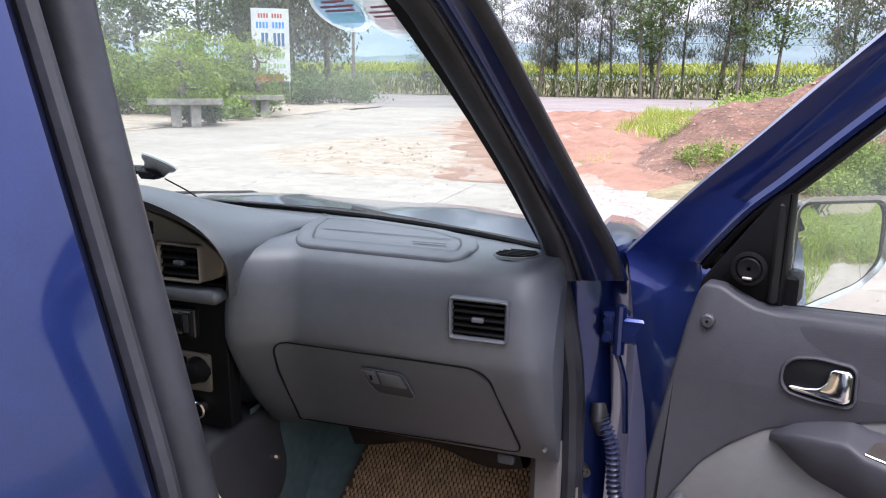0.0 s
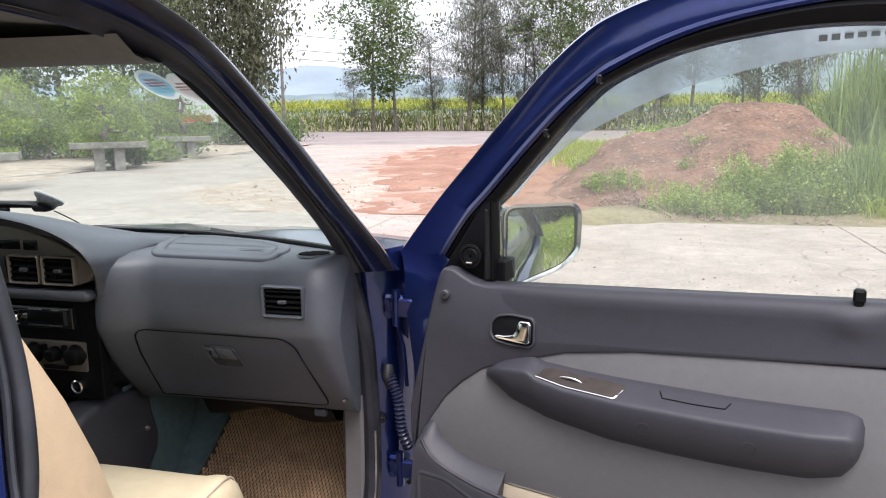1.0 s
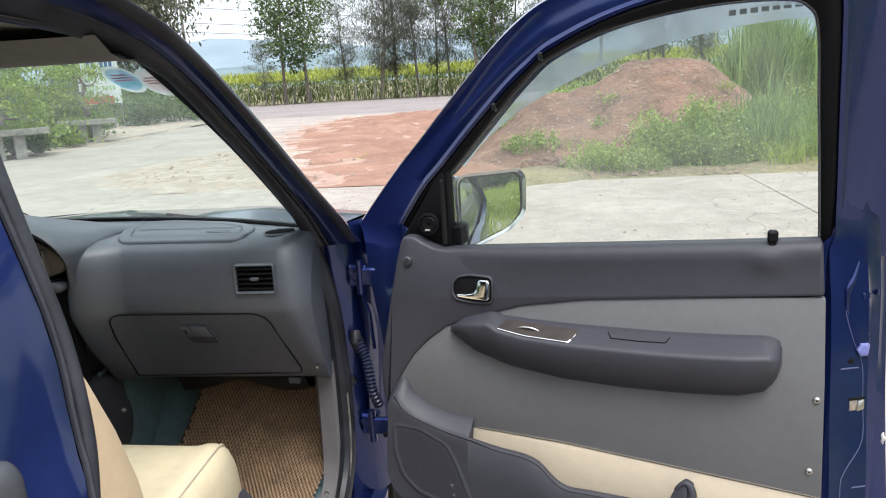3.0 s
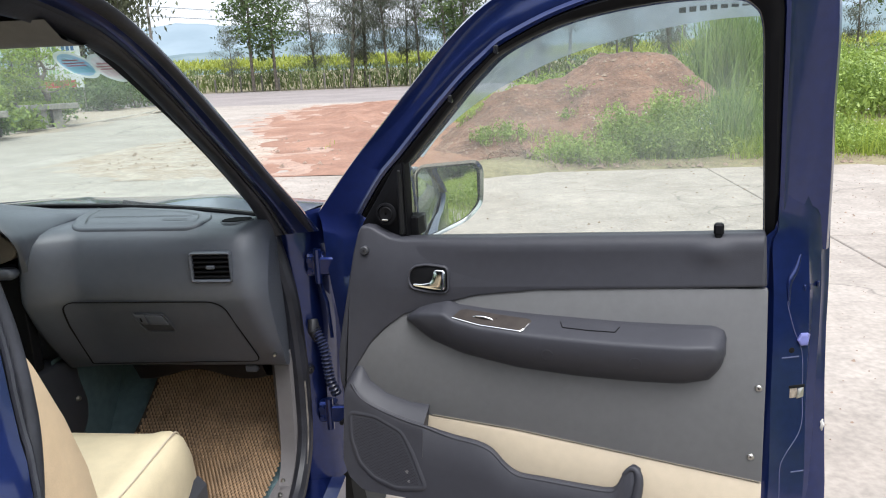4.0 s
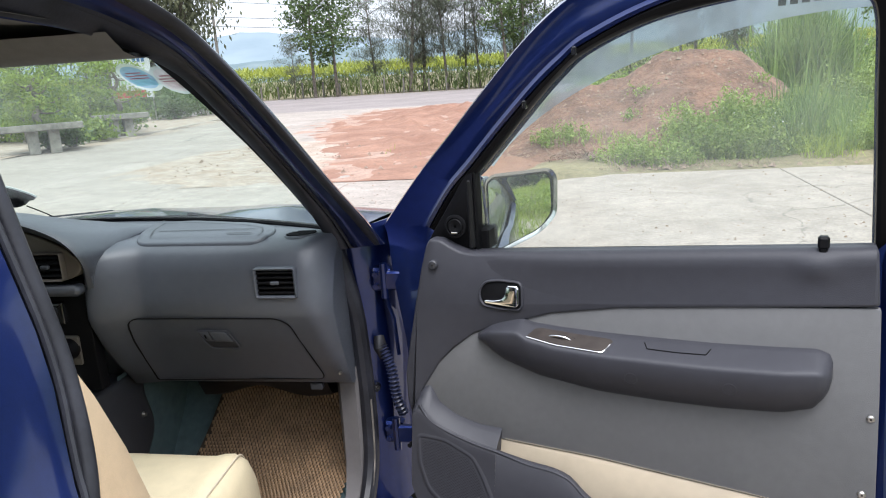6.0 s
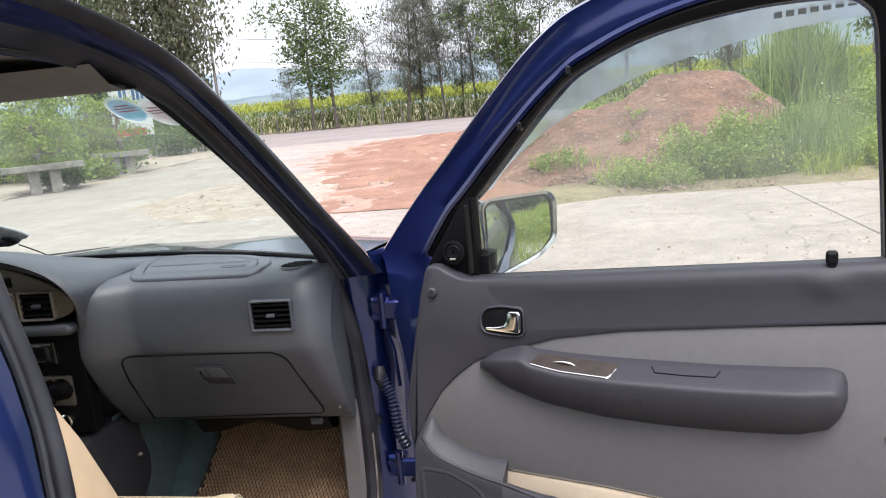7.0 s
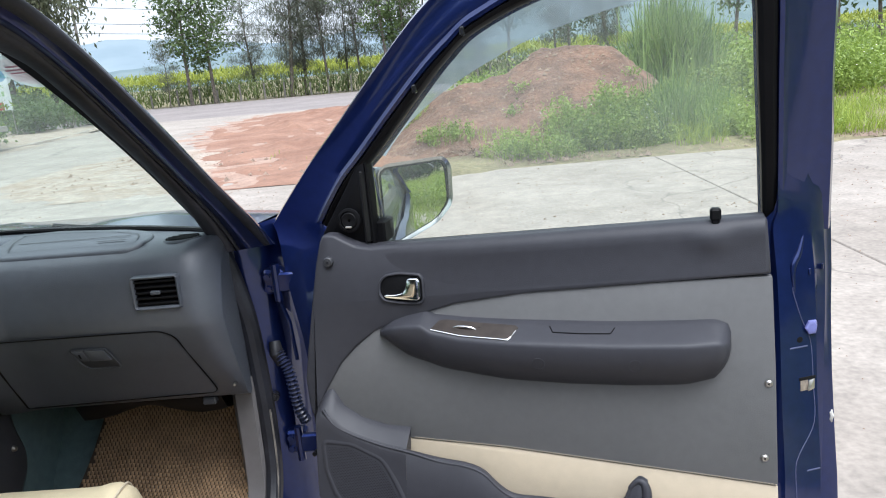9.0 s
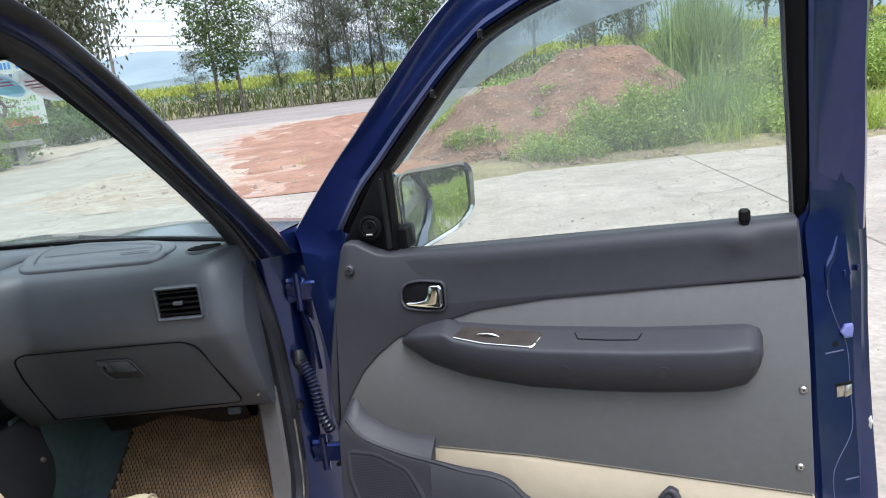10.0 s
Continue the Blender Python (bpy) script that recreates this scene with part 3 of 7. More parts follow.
# black band round the windscreen
band = Shape()
edge = [screen_at(s, 0.0, 0.006) for s in np.linspace(-1, 1, 17)] + [screen_at(1, t, 0.006) for t in np.linspace(0.1, 1, 8)] + [screen_at(s, 1.0, 0.006) for s in np.linspace(0.9, -1, 17)] + [screen_at(-1, t, 0.006) for t in np.linspace(0.9, 0.1, 8)]
mid = Vector((MID, 1.2, 1.43))
band.rings([edge, [p + (mid - p).normalized() * 0.022 for p in edge]], True)
part("windscreen_border", band, BLACK, car)

part("screen_foot_seal", Shape().tube([screen_at(s, 0.0, 0.012) + Vector((0, 0, 0.012)) for s in np.linspace(-1, 1, 25)], 0.0075, 8), BLACK, car, "black seal along the windscreen's foot")

# headliner, roof skin and the inside mirror
roof = Shape()
roof.rings([[(MID + 0.61 * s, y, z + 0.05 * (1 - s * s)) for s in np.linspace(-1, 1, 13)] for y, z in ((0.86, 1.65), (0.76, 1.685), (0.55, 1.715), (0.2, 1.735), (-0.6, 1.745), (-2.2, 1.72))], closed=False)
part("roof", roof, PAINT, car, "dark blue roof skin", 60)
liner = Shape()
liner.rings([[(MID + 0.575 * s, y, z + 0.03 * (1 - s * s)) for s in np.linspace(-1, 1, 13)] for y, z in ((0.80, 1.632), (0.70, 1.648), (0.5, 1.66), (0.2, 1.668), (-0.6, 1.67), (-2.2, 1.65))], closed=False)
part("headliner", liner, LINER, car, "grey cloth headliner", 60)
header = Shape()
header.rings([[(x, 0.66, 1.640), (x, 0.70, 1.612), (x, 0.73, 1.6045), (x, 0.765, 1.603), (x, 0.785, 1.608), (x, 0.80, 1.625), (x, 0.82, 1.66)] for x in np.linspace(2 * MID + 0.378, -0.378, 9)], closed=False)
part("windscreen_header", header, LINER, car, "grey cloth edge of the headliner above the windscreen", 60)
rvm = Shape()
rvm.plate(rounded([(-1.075, 1.504), (-0.889, 1.484), (-0.884, 1.556), (-1.075, 1.575)], 0.02), lambda a, b, h: (a, 0.90 - h, b), -0.03, 0.012, 0.008)
mirror_in = part("inside_mirror", rvm, DASH, car, "grey inside rear-view mirror on a curved stalk")
part("inside_mirror_glass", Shape().plate(rounded([(-1.069, 1.510), (-0.895, 1.491), (-0.891, 1.550), (-1.069, 1.568)], 0.016), lambda a, b, h: (a, 0.888 - h, b), -0.001, 0.002, 0.001), MIRROR, mirror_in)
part("mirror_stalk", Shape().tube(curve([(-1.04, 0.92, 1.53), (-1.035, 0.93, 1.585), (-1.06, 0.90, 1.625), (-1.09, 0.87, 1.645)], 5), 0.011, 8), BLACK, mirror_in)

# pillar trim inside the windscreen pillar
ptrim = Shape()
ptrim.rings([[a, b + Vector((0.002, 0.03, 0.0)), b + Vector((0.004, 0.06, 0.01))] for a, b in zip(between(0.05, -0.005), between(-0.02, -0.012))][:24], closed=False)
part("pillar_trim", ptrim, DASH_DARK, car, "grey plastic lining of the windscreen pillar")

# rear door, its window and the side behind the doorway
side = Shape()
PROF = [(-0.345, 1.735), (-0.318, 1.66), (-0.283, 1.55), (-0.247, 1.44), (-0.212, 1.33), (-0.186, 1.225), (-0.172, 1.185), (-0.162, 1.165), (-0.148, 1.125), (-0.136, 1.06), (-0.128, 0.95), (-0.128, 0.82), (-0.135, 0.68), (-0.15, 0.56), (-0.17, 0.45)]


def side_x(z):
    zs = [p[1] for p in PROF][::-1]
    return float(np.interp(z, zs, [p[0] for p in PROF][::-1]))


lead = curve([(1.735, 0.234), (1.60, 0.232), (1.44, 0.222), (1.28, 0.208), (1.19, 0.180), (1.13, 0.153), (1.03, 0.115), (0.88, 0.078), (0.70, 0.036), (0.45, 0.02)], 6)
zs = [p[0] for p in lead][::-1]
ys = [p[1] for p in lead][::-1]


def lead_y(z):
    return float(np.interp(z, zs, ys))


ZS = sorted({round(p[1], 3) for p in PROF} | {1.70, 1.62, 1.5, 1.38, 1.275, 1.205, 1.145, 1.0, 0.88, 0.75}, reverse=True)
rows = [[(side_x(z) - 0.05, lead_y(z) + 0.012, z), (side_x(z) - 0.012, lead_y(z) + 0.008, z), (side_x(z), lead_y(z) - 0.006, z), (side_x(z), lead_y(z) - 0.03, z), (side_x(z) - 0.0025, lead_y(z) - 0.045, z), (side_x(z) - 0.002, lead_y(z) - 0.112, z)] for z in ZS]
side.rings(rows, closed=False)
part("centre_pillar", side, PAINT, car, "glossy dark blue centre pillar")
channel = Shape()
channel.rings([[(x - 0.016, y + 0.006, z), (x - 0.024, y - 0.016, z), (x - 0.022, lead_y(z) + 0.012, z), (side_x(z) - 0.010, lead_y(z) + 0.004, z), (side_x(z) - 0.004, lead_y(z) - 0.004, z)] for x, y, z in CPIL], closed=False)
part("channel_lip", Shape().tube([(side_x(z) - 0.009, lead_y(z) + 0.012, z) for x, y, z in CPIL], 0.0045, 8), SEAL, car, "thin rubber lip on the centre pillar")
part("pillar_channel", channel, BLACK, car, "black rubber-lined channel of the centre pillar")
rdoor = Shape()
rows = [[(side_x(z) - 0.03, lead_y(z) - 0.114, z), (side_x(z) + 0.001, lead_y(z) - 0.117, z), (side_x(z) + 0.003, lead_y(z) - 0.125, z), (side_x(z) + 0.003, lead_y(z) - 0.20, z)] for z in ZS]
rdoor.rings(rows, closed=False)
low_rows = [[(side_x(z) + 0.003, y, z) for y in (lead_y(z) - 0.20, -0.35, -0.7, -0.92)] for z in ZS if z <= 1.186]
rdoor.rings(low_rows, closed=False)
top_rows = [[(side_x(z) + 0.003, y, z) for y in (lead_y(z) - 0.20, -0.35, -0.7, -0.92)] for z in ZS if z >= 1.62]
rdoor.rings(top_rows, closed=False)
part("rear_door", rdoor, PAINT, car, "closed dark blue rear door", 50)
quarter = Shape()
quarter.rings([[(side_x(z), y, z) for y in (-0.925, -1.3, -1.8, -2.25)] for z in ZS], closed=False)
part("rear_quarter", quarter, PAINT, car, "dark blue rear quarter panel", 50)
rglass = Shape()
rglass.rings([[(side_x(z) - 0.012, y, z) for y in (lead_y(z) - 0.19, -0.35, -0.7, -0.92)] for z in ZS if 1.18 <= z <= 1.63], closed=False)
part("rear_door_glass", rglass, DARK_GLASS, car, "dark rear side window", 50)
rframe = Shape()
zz = [1.63, 1.55, 1.44, 1.33, 1.22, 1.195]
rframe.tube([(side_x(z) + 0.006, lead_y(z) - 0.20, z) for z in zz] + [(side_x(1.19) + 0.006, y, 1.19) for y in (0.0, -0.2, -0.5, -0.9)], 0.013, 8)
part("rear_window_seal", rframe, SEAL, car, "black rubber round the rear side window")
rvis = Shape()
rvis.rings([[(side_x(z) + 0.008, lead_y(z) - 0.185, z), (side_x(z) + 0.028, lead_y(z) - 0.20, z), (side_x(z) + 0.03, lead_y(z) - 0.235, z)] for z in (1.64, 1.55, 1.44, 1.33, 1.24, 1.19, 1.175)], closed=False)
tip = Shape()
tip.tube(curve([(-0.186, 0.060, 1.140), (-0.184, 0.064, 1.18), (-0.188, 0.068, 1.212), (-0.196, 0.070, 1.226)], 5), [0.028] * 10 + [0.027, 0.025, 0.022, 0.017, 0.010, 0.002], 14, True, 0.7)
part("visor_end", tip, DASH_DARK, car, "rounded grey end piece of the rear rain visor", 60)
part("rear_rain_visor", rvis, GLOSS_BLACK, car, "smoky rain visor on the rear door")
part("centre_pillar_lining", Shape().rings([[(side_x(z) - 0.058, lead_y(z) - 0.002, z), (side_x(z) - 0.075, lead_y(z) - 0.06, z), (side_x(z) - 0.08, lead_y(z) - 0.14, z)] for z in ZS], closed=False), DASH_DARK, car)
# left side and floor, which close the cabin
left = Shape()
left.rings([[(2 * MID - side_x(z) + 0.04, y, z) for y in (1.30, 0.6, 0.0, -1.0, -2.25)] for z in ZS if z <= 1.23], closed=False)
part("left_side", left, DASH_DARK, car, "dark lining of the driver's side")
skin = Shape()
for keep in ([z for z in ZS if z <= 1.19], [z for z in ZS if z >= 1.62]):
    skin.rings([[(2 * MID - side_x(z) - 0.004, y, z) for y in (1.28, 0.6, 0.0, -1.0, -2.25)] for z in keep], closed=False)
part("left_body_side", skin, PAINT, car, "glossy dark blue body side", 50)
part("front_panel", Shape().box((2 * MID + 0.30, 2.60, 0.45), (-0.30, 2.72, 0.92), None, 0.03), PAINT, car, "plain dark blue front panel")
lglass = Shape()
lglass.rings([[(2 * MID - side_x(z) + 0.03, y, z) for y in (1.05, 0.6, 0.0, -1.0, -2.25)] for z in ZS if 1.2 <= z <= 1.66], closed=False)
lg = part("driver_window", lglass, WINDSCREEN, car, "driver's side window glass")
lg.visible_shadow = False
floor_pan = Shape()
floor_pan.rings([[(x, y, z) for x in (-1.8, -1.2, -0.9, -0.26, -0.20)] for y, z in ((1.55, 0.80), (1.42, 0.66), (1.25, 0.53), (1.0, 0.505), (0.4, 0.50), (-2.2, 0.50))], closed=False)
part("floor_pan", floor_pan, CARPET, car, "teal carpet on the cabin floor", 60)
rear_end = Shape()
rear_end.add([(-1.8, -2.25, 0.45), (-0.15, -2.25, 0.45), (-0.3, -2.25, 1.75), (-1.65, -2.25, 1.75)], [(0, 1, 2, 3)])
part("rear_cabin", rear_end, DASH_DARK, car)
sillp = Shape()
sillp.rings([[(-0.13, y, 0.40), (-0.125, y, 0.47), (-0.15, y, 0.495), (-0.19, y, 0.497), (-0.22, y, 0.50)] for y in (1.30, 1.1, 0.6, 0.1, -1.0)], closed=False)
part("sill", sillp, PAINT, car, "dark blue painted door sill")
# kick panel and sill trim
kick = Shape()
rows = []
for z, w in ((0.875, 0.0), (0.80, 0.0), (0.70, 0.004), (0.62, 0.01), (0.56, 0.03), (0.53, 0.06)):
    rows.append([(-0.215, 1.212 - w, z), (-0.222, 1.205 - w, z), (-0.262, 1.212 - w, z), (-0.275, 1.23, z), (-0.278, 1.50, z)])
kick.rings(rows, closed=False)
kick.rings([[(-0.205, y, 0.52), (-0.215, y, 0.532), (-0.27, y, 0.53), (-0.285, y, 0.505)] for y in (1.19, 1.0, 0.6, 0.2)], closed=False)
part("kick_panel", kick, SILL, car, "grey plastic kick panel and sill trim")
for y, z in ((1.10, 0.54), (1.13, 0.56)):
    part("trim_screw", Shape().tube([(-0.24, y, z - 0.004), (-0.24, y, z + 0.002)], [0.006, 0.004], 10), STEEL, car)

for wx in (-0.24, 2 * MID + 0.24):
    for wy in (1.90, -1.15):
        tyre = Shape()
        s = 1 if wx > MID else -1
        tyre.rings([[(wx + s * o, wy + r * math.cos(a), 0.37 + r * math.sin(a)) for a in (2 * math.pi * k / 36 for k in range(36))] for o, r in ((-0.12, 0.20), (-0.12, 0.33), (-0.09, 0.37), (0.07, 0.37), (0.10, 0.34), (0.10, 0.24), (0.07, 0.22))], True)
        wheel = part("wheel", tyre, TYRE, car, "black off-road tyre on a steel rim")
        part("rim", Shape().rings([[(wx + s * o, wy + r * math.cos(a), 0.37 + r * math.sin(a)) for a in (2 * math.pi * k / 36 for k in range(36))] for o, r in ((0.07, 0.225), (0.05, 0.20), (0.06, 0.10), (0.07, 0.04))], True, (False, True)), STEEL, wheel)
part("underbody", Shape().box((2 * MID + 0.28, -2.2, 0.30), (-0.28, 2.6, 0.46), None, 0.03), BLACK, car)


# ---- the open front door, in its own plane: u along it, n through it, z up ----
DOOR = pose(0, 0, 0, 0, 0, -14.66)


def dw(u, n, z):
    return DOOR @ Vector((u, n, z))


def card_n(z):
    return 0.888 + 0.2 * z


def frame_n(z):
    return 1.5154 - 0.28 * z


def on_card(a, b, h):
    """A point h metres proud of the door's inner lining."""
    return dw(a, card_n(b) - h, b)


def on_frame(a, b, h):
    return dw(a, frame_n(b) - h, b)


F_OUT = curve([(-0.46, 1.205), (-0.40, 1.27), (-0.33, 1.343), (-0.25, 1.42), (-0.16, 1.508), (-0.065, 1.597), (0.01, 1.654), (0.07, 1.684), (0.16, 1.710), (0.28, 1.728), (0.42, 1.735),
               (0.55, 1.728), (0.628, 1.695), (0.650, 1.60), (0.658, 1.45), (0.667, 1.331), (0.676, 1.165)], 5)
F_MID = curve([(-0.345, 1.225), (-0.315, 1.262), (-0.268, 1.318), (-0.214, 1.378), (-0.12, 1.471), (-0.035, 1.543), (0.03, 1.588), (0.078, 1.617), (0.187, 1.650), (0.287, 1.667), (0.42, 1.675),
               (0.52, 1.668), (0.555, 1.64), (0.562, 1.58), (0.568, 1.45), (0.574, 1.331), (0.582, 1.165)], 5)
F_IN = curve([(-0.31, 1.20), (-0.275, 1.25), (-0.235, 1.30), (-0.19, 1.337), (-0.117, 1.41), (-0.043, 1.485), (0.0, 1.525), (0.049, 1.563), (0.141, 1.603), (0.236, 1.627), (0.36, 1.642),
              (0.469, 1.641), (0.508, 1.628), (0.527, 1.59), (0.537, 1.46), (0.547, 1.33), (0.558, 1.165)], 5)


def mixed(a, b, k):
    return [(p[0] * (1 - k) + q[0] * k, p[1] * (1 - k) + q[1] * k) for p, q in zip(a, b)]


F_MID = [(p[0] * (1 - k) + q[0] * k, p[1] * (1 - k) + q[1] * k) for p, q, k in ((p, q, 0.60 if p[0] < 0.1 else max(0.0, 0.60 - (p[0] - 0.1) * 2.0)) for p, q in zip(F_MID, F_IN))]
shell = Shape()
lines = [(F_OUT, 0.0, -0.075), (F_OUT, 0.0, -0.03), (mixed(F_OUT, F_MID, 0.06), 0, -0.018), (mixed(F_OUT, F_MID, 0.45), 0, -0.014), (mixed(F_OUT, F_MID, 0.52), 0, -0.010), (mixed(F_OUT, F_MID, 0.82), 0, -0.005),
         (mixed(F_OUT, F_MID, 0.92), 0, 0.004), (F_MID, 0, 0.004), (mixed(F_MID, F_IN, 0.1), 0, -0.006), (mixed(F_MID, F_IN, 0.15), 0, -0.03)]
sections = list(zip(*[[on_frame(a, b, h) for a, b in ln] for ln, _, h in lines]))
# outside of the window frame
shell.rings([[on_frame(a, b, -0.075) for a, b in F_OUT], [on_frame(a, b, -0.075) for a, b in F_IN]], closed=False)
# inner panel with its slanting front edge, and the outer skin
FRONT = [(1.19, -0.446), (1.165, -0.44), (1.145, -0.436), (1.13, -0.432), (1.10, -0.425), (1.03, -0.405), (0.97, -0.388), (0.85, -0.365), (0.70, -0.343), (0.62, -0.33), (0.585, -0.30), (0.575, -0.2)]
foot = [(ln[0], h) for ln, _, h in lines[:8]]
rows = []
for z, u0 in FRONT:
    nb = float(np.interp(z, [0.57, 1.0, 1.06, 1.10, 1.13, 1.145, 1.165, 1.19], [card_n(0.57) + 0.012, card_n(1.0) + 0.012, card_n(1.06) + 0.014, 1.131, 1.147, 1.1545, 1.163, 1.170]))
    w = min(1.0, max(0.0, (z - 1.03) / 0.18))
    w = w * w * (3 - 2 * w)
    low = [(u0 + 0.02, 1.235), (u0, nb + 0.07), (u0 + 0.012, nb + 0.025), (u0 + 0.04, nb + 0.012), (u0 + 0.06, nb + 0.0105), (u0 + 0.08, nb + 0.008), (u0 + 0.10, nb + 0.006), (-0.28 if u0 < -0.28 else -0.15, nb + 0.004)]
    top = [(q[0] + u0 + 0.452, nb + frame_n(q[1]) - h - 1.1715) for q, h in foot]
    rows.append([dw(a * (1 - w) + c * w, b * (1 - w) + d * w, z) for (a, b), (c, d) in zip(low, top)] + [dw(0.1 if z < 1.15 else -0.27, nb, z), dw(0.55 if z < 1.15 else -0.26, nb, z)])
shell.rings(rows[::-1] + sections, closed=False)
# rear shut face with its steps
REAR = [(1.30, -0.012), (1.275, -0.012), (1.25, -0.011), (1.23, -0.010), (1.21, -0.008), (1.19, -0.006), (1.17, -0.004), (1.145, -0.002), (1.12, 0.0), (1.09, 0.002), (1.06, 0.003), (1.0, 0.005), (0.88, 0.006), (0.75, 0.009), (0.65, 0.008), (0.585, 0.0)]


def edge_u(z):
    return float(np.interp(z, [0.585, 0.611, 0.782, 0.948, 1.085, 1.2, 1.30, 1.38, 1.49, 1.66], [0.711, 0.711, 0.698, 0.687, 0.683, 0.677, 0.670, 0.663, 0.658, 0.650]))


def edge_n(z):
    return float(np.interp(z, [0.6, 0.78, 0.95, 1.085, 1.2, 1.30, 1.38, 1.49, 1.66], [1.23, 1.238, 1.24, 1.235, 1.232, 1.215, 1.195, 1.18, 1.175]))


def shut_row(z):
    """The steps of the door's rear shut face at a height, as places along and through the door; at the top they run into the window frame's own."""
    e = float(np.interp(z, [q[0] for q in REAR][::-1], [q[1] for q in REAR][::-1]))
    nb = float(np.interp(z, [0.58, 0.75, 1.05, 1.10, 1.15, 1.19, 1.21, 1.23, 1.25, 1.275, 1.30], [1.006, 1.041, 1.1274, 1.1410, 1.1530, 1.1600, 1.1625, 1.1637, 1.1625, 1.1590, 1.1575]))
    w = min(1.0, max(0.0, (z - 0.85) / 0.36))
    w = w * w * (3 - 2 * w)
    lift = min(1.0, max(0.0, (z - 1.185) / 0.03))
    low, top = (0.012, 0.010, 0.002, 0.014, 0.030, 0.046), (0.004, 0.004, -0.006, -0.004, 0.006, 0.013)
    row = [(u, nb + a * (1 - w) + b * w) for u, a, b in zip((0.545 + 0.032 * lift, 0.566 + 0.0125 * lift, 0.574 + e + 0.014 * lift, 0.588 + e, 0.612 + e, 0.640 + e), low, top)]
    tuck = 0.28 * max(0.0, z - 1.25)
    step = row[-1][1] + 0.25 * max(0.0, z - 1.25)
    return row + [(0.648 + e, max(step + 0.002, edge_n(z) - 0.050 + tuck)), (0.664 + e, max(step + 0.004, edge_n(z) - 0.040 + tuck)), (max(0.667 + e, 0.666), max(step + 0.006, edge_n(z) - 0.020 + tuck)), (edge_u(z) - 0.006, edge_n(z) - 0.012), (edge_u(z), edge_n(z) - 0.008), (edge_u(z) - 0.001, edge_n(z) + 0.004)]


def on_shut(u, z, h=0.0):
    row = shut_row(z)
    return dw(u, float(np.interp(u, [q[0] for q in row], [q[1] for q in row])) - h, z)


rows = [[dw(u, n, z) for u, n in shut_row(z)] for z, e in REAR]
shell.rings(rows, closed=False)
rows = []
for k, (z, n) in enumerate(((1.21, 1.222), (1.17, 1.246), (1.08, 1.268), (0.95, 1.275), (0.82, 1.272), (0.70, 1.262), (0.60, 1.245), (0.565, 1.235))):
    rows.append([dw(u, n - c, min(z, 1.138 - 0.006 * k + (u + 0.192) * 0.0535)) for u, c in ((-0.43 + (1.21 - z) * 0.12, 0.012), (-0.3, 0.0), (0.1, -0.004), (0.5, 0.0), (0.676, 0.012))])
shell.rings(rows, closed=False)
door = part("passenger_door", shell, PAINT, car, "open dark blue front passenger door seen from inside", 40)
# latch, pressed lines and chips on the shut face


def shut_plate(outline, low, high, bevel):
    return Shape().plate(outline, on_shut, low, high, bevel)


part("latch_plate", shut_plate(rect(0.615, 0.886, 0.629, 0.906), -0.002, 0.0015, 0.0008), SILL_WORN, door, "worn bare steel latch in the shut face")
part("latch_pawl", shut_plate(rounded([(0.628, 0.884), (0.641, 0.887), (0.641, 0.905), (0.630, 0.903)], 0.002), -0.002, 0.004, 0.0015), STEEL, door)
part("latch_slot", shut_plate(rect(0.613, 0.9045, 0.643, 0.910, 0.001), -0.002, 0.002, 0.0005), BLACK, door)
part("jamb_hole", shut_plate([(0.615 + 0.0055 * math.cos(a), 0.978 + 0.0055 * math.sin(a)) for a in (2 * math.pi * k / 14 for k in range(14))], -0.002, 0.0008, 0.0003), BLACK, door)
# the plug is paler than the blue paint round it
part("door_bumper", shut_plate([(0.637 + 0.0135 * math.cos(a), 0.9985 + 0.0135 * math.sin(a)) for a in (2 * math.pi * k / 6 for k in range(6))], -0.004, 0.008, 0.004), PALE_BLUE, door, "six-sided pale blue plug on the shut face", 20)
seam = curve([(0.604, 1.075), (0.604, 1.063), (0.619, 1.013), (0.629, 0.991), (0.636, 0.959), (0.6385, 0.898), (0.639, 0.828), (0.611, 0.779), (0.603, 0.756), (0.604, 0.702), (0.605, 0.62)], 5)
part("pressed_edge", Shape().tube([on_shut(u, z, 0.0004) for u, z in seam], 0.0008, 6), SEALER, door, "pale bead of seam sealer")
rim = curve([(0.622, 1.164), (0.614, 1.134), (0.603, 1.107), (0.606, 1.061)], 5)
part("pressed_hollow", Shape().tube([on_shut(u, z, -0.001) for u, z in rim], [0.001 + 0.0055 * math.sin(math.pi * k / (len(rim) - 1)) for k in range(len(rim))], 10), PAINT, door, "curved pressing in the shut face", 60)
for u0, u1, z in ((0.597, 0.629, 0.965), (0.624, 0.648, 0.746)):
    part("pressed_line", shut_plate(rect(u0, z - 0.0012, u1, z + 0.0012), -0.001, 0.0012, 0.0006), SEALER, door)
for u in (0.633, 0.645, 0.660):
    part("pressed_rib", shut_plate(rect(u - 0.0022, 1.093, u + 0.0022, 1.104, 0.001), -0.001, 0.003, 0.0015), PAINT, door)
part("paint_chip", Shape().tube([dw(edge_u(z) - 0.004 + d, edge_n(z) - 0.012, z) for z, d in ((0.794, 0.001), (0.789, -0.002), (0.782, 0.0), (0.774, -0.003), (0.768, -0.001))], [0.001, 0.004, 0.005, 0.004, 0.001], 7), STICKER_CHIP, door, "white worn chip on the door's edge", 0)

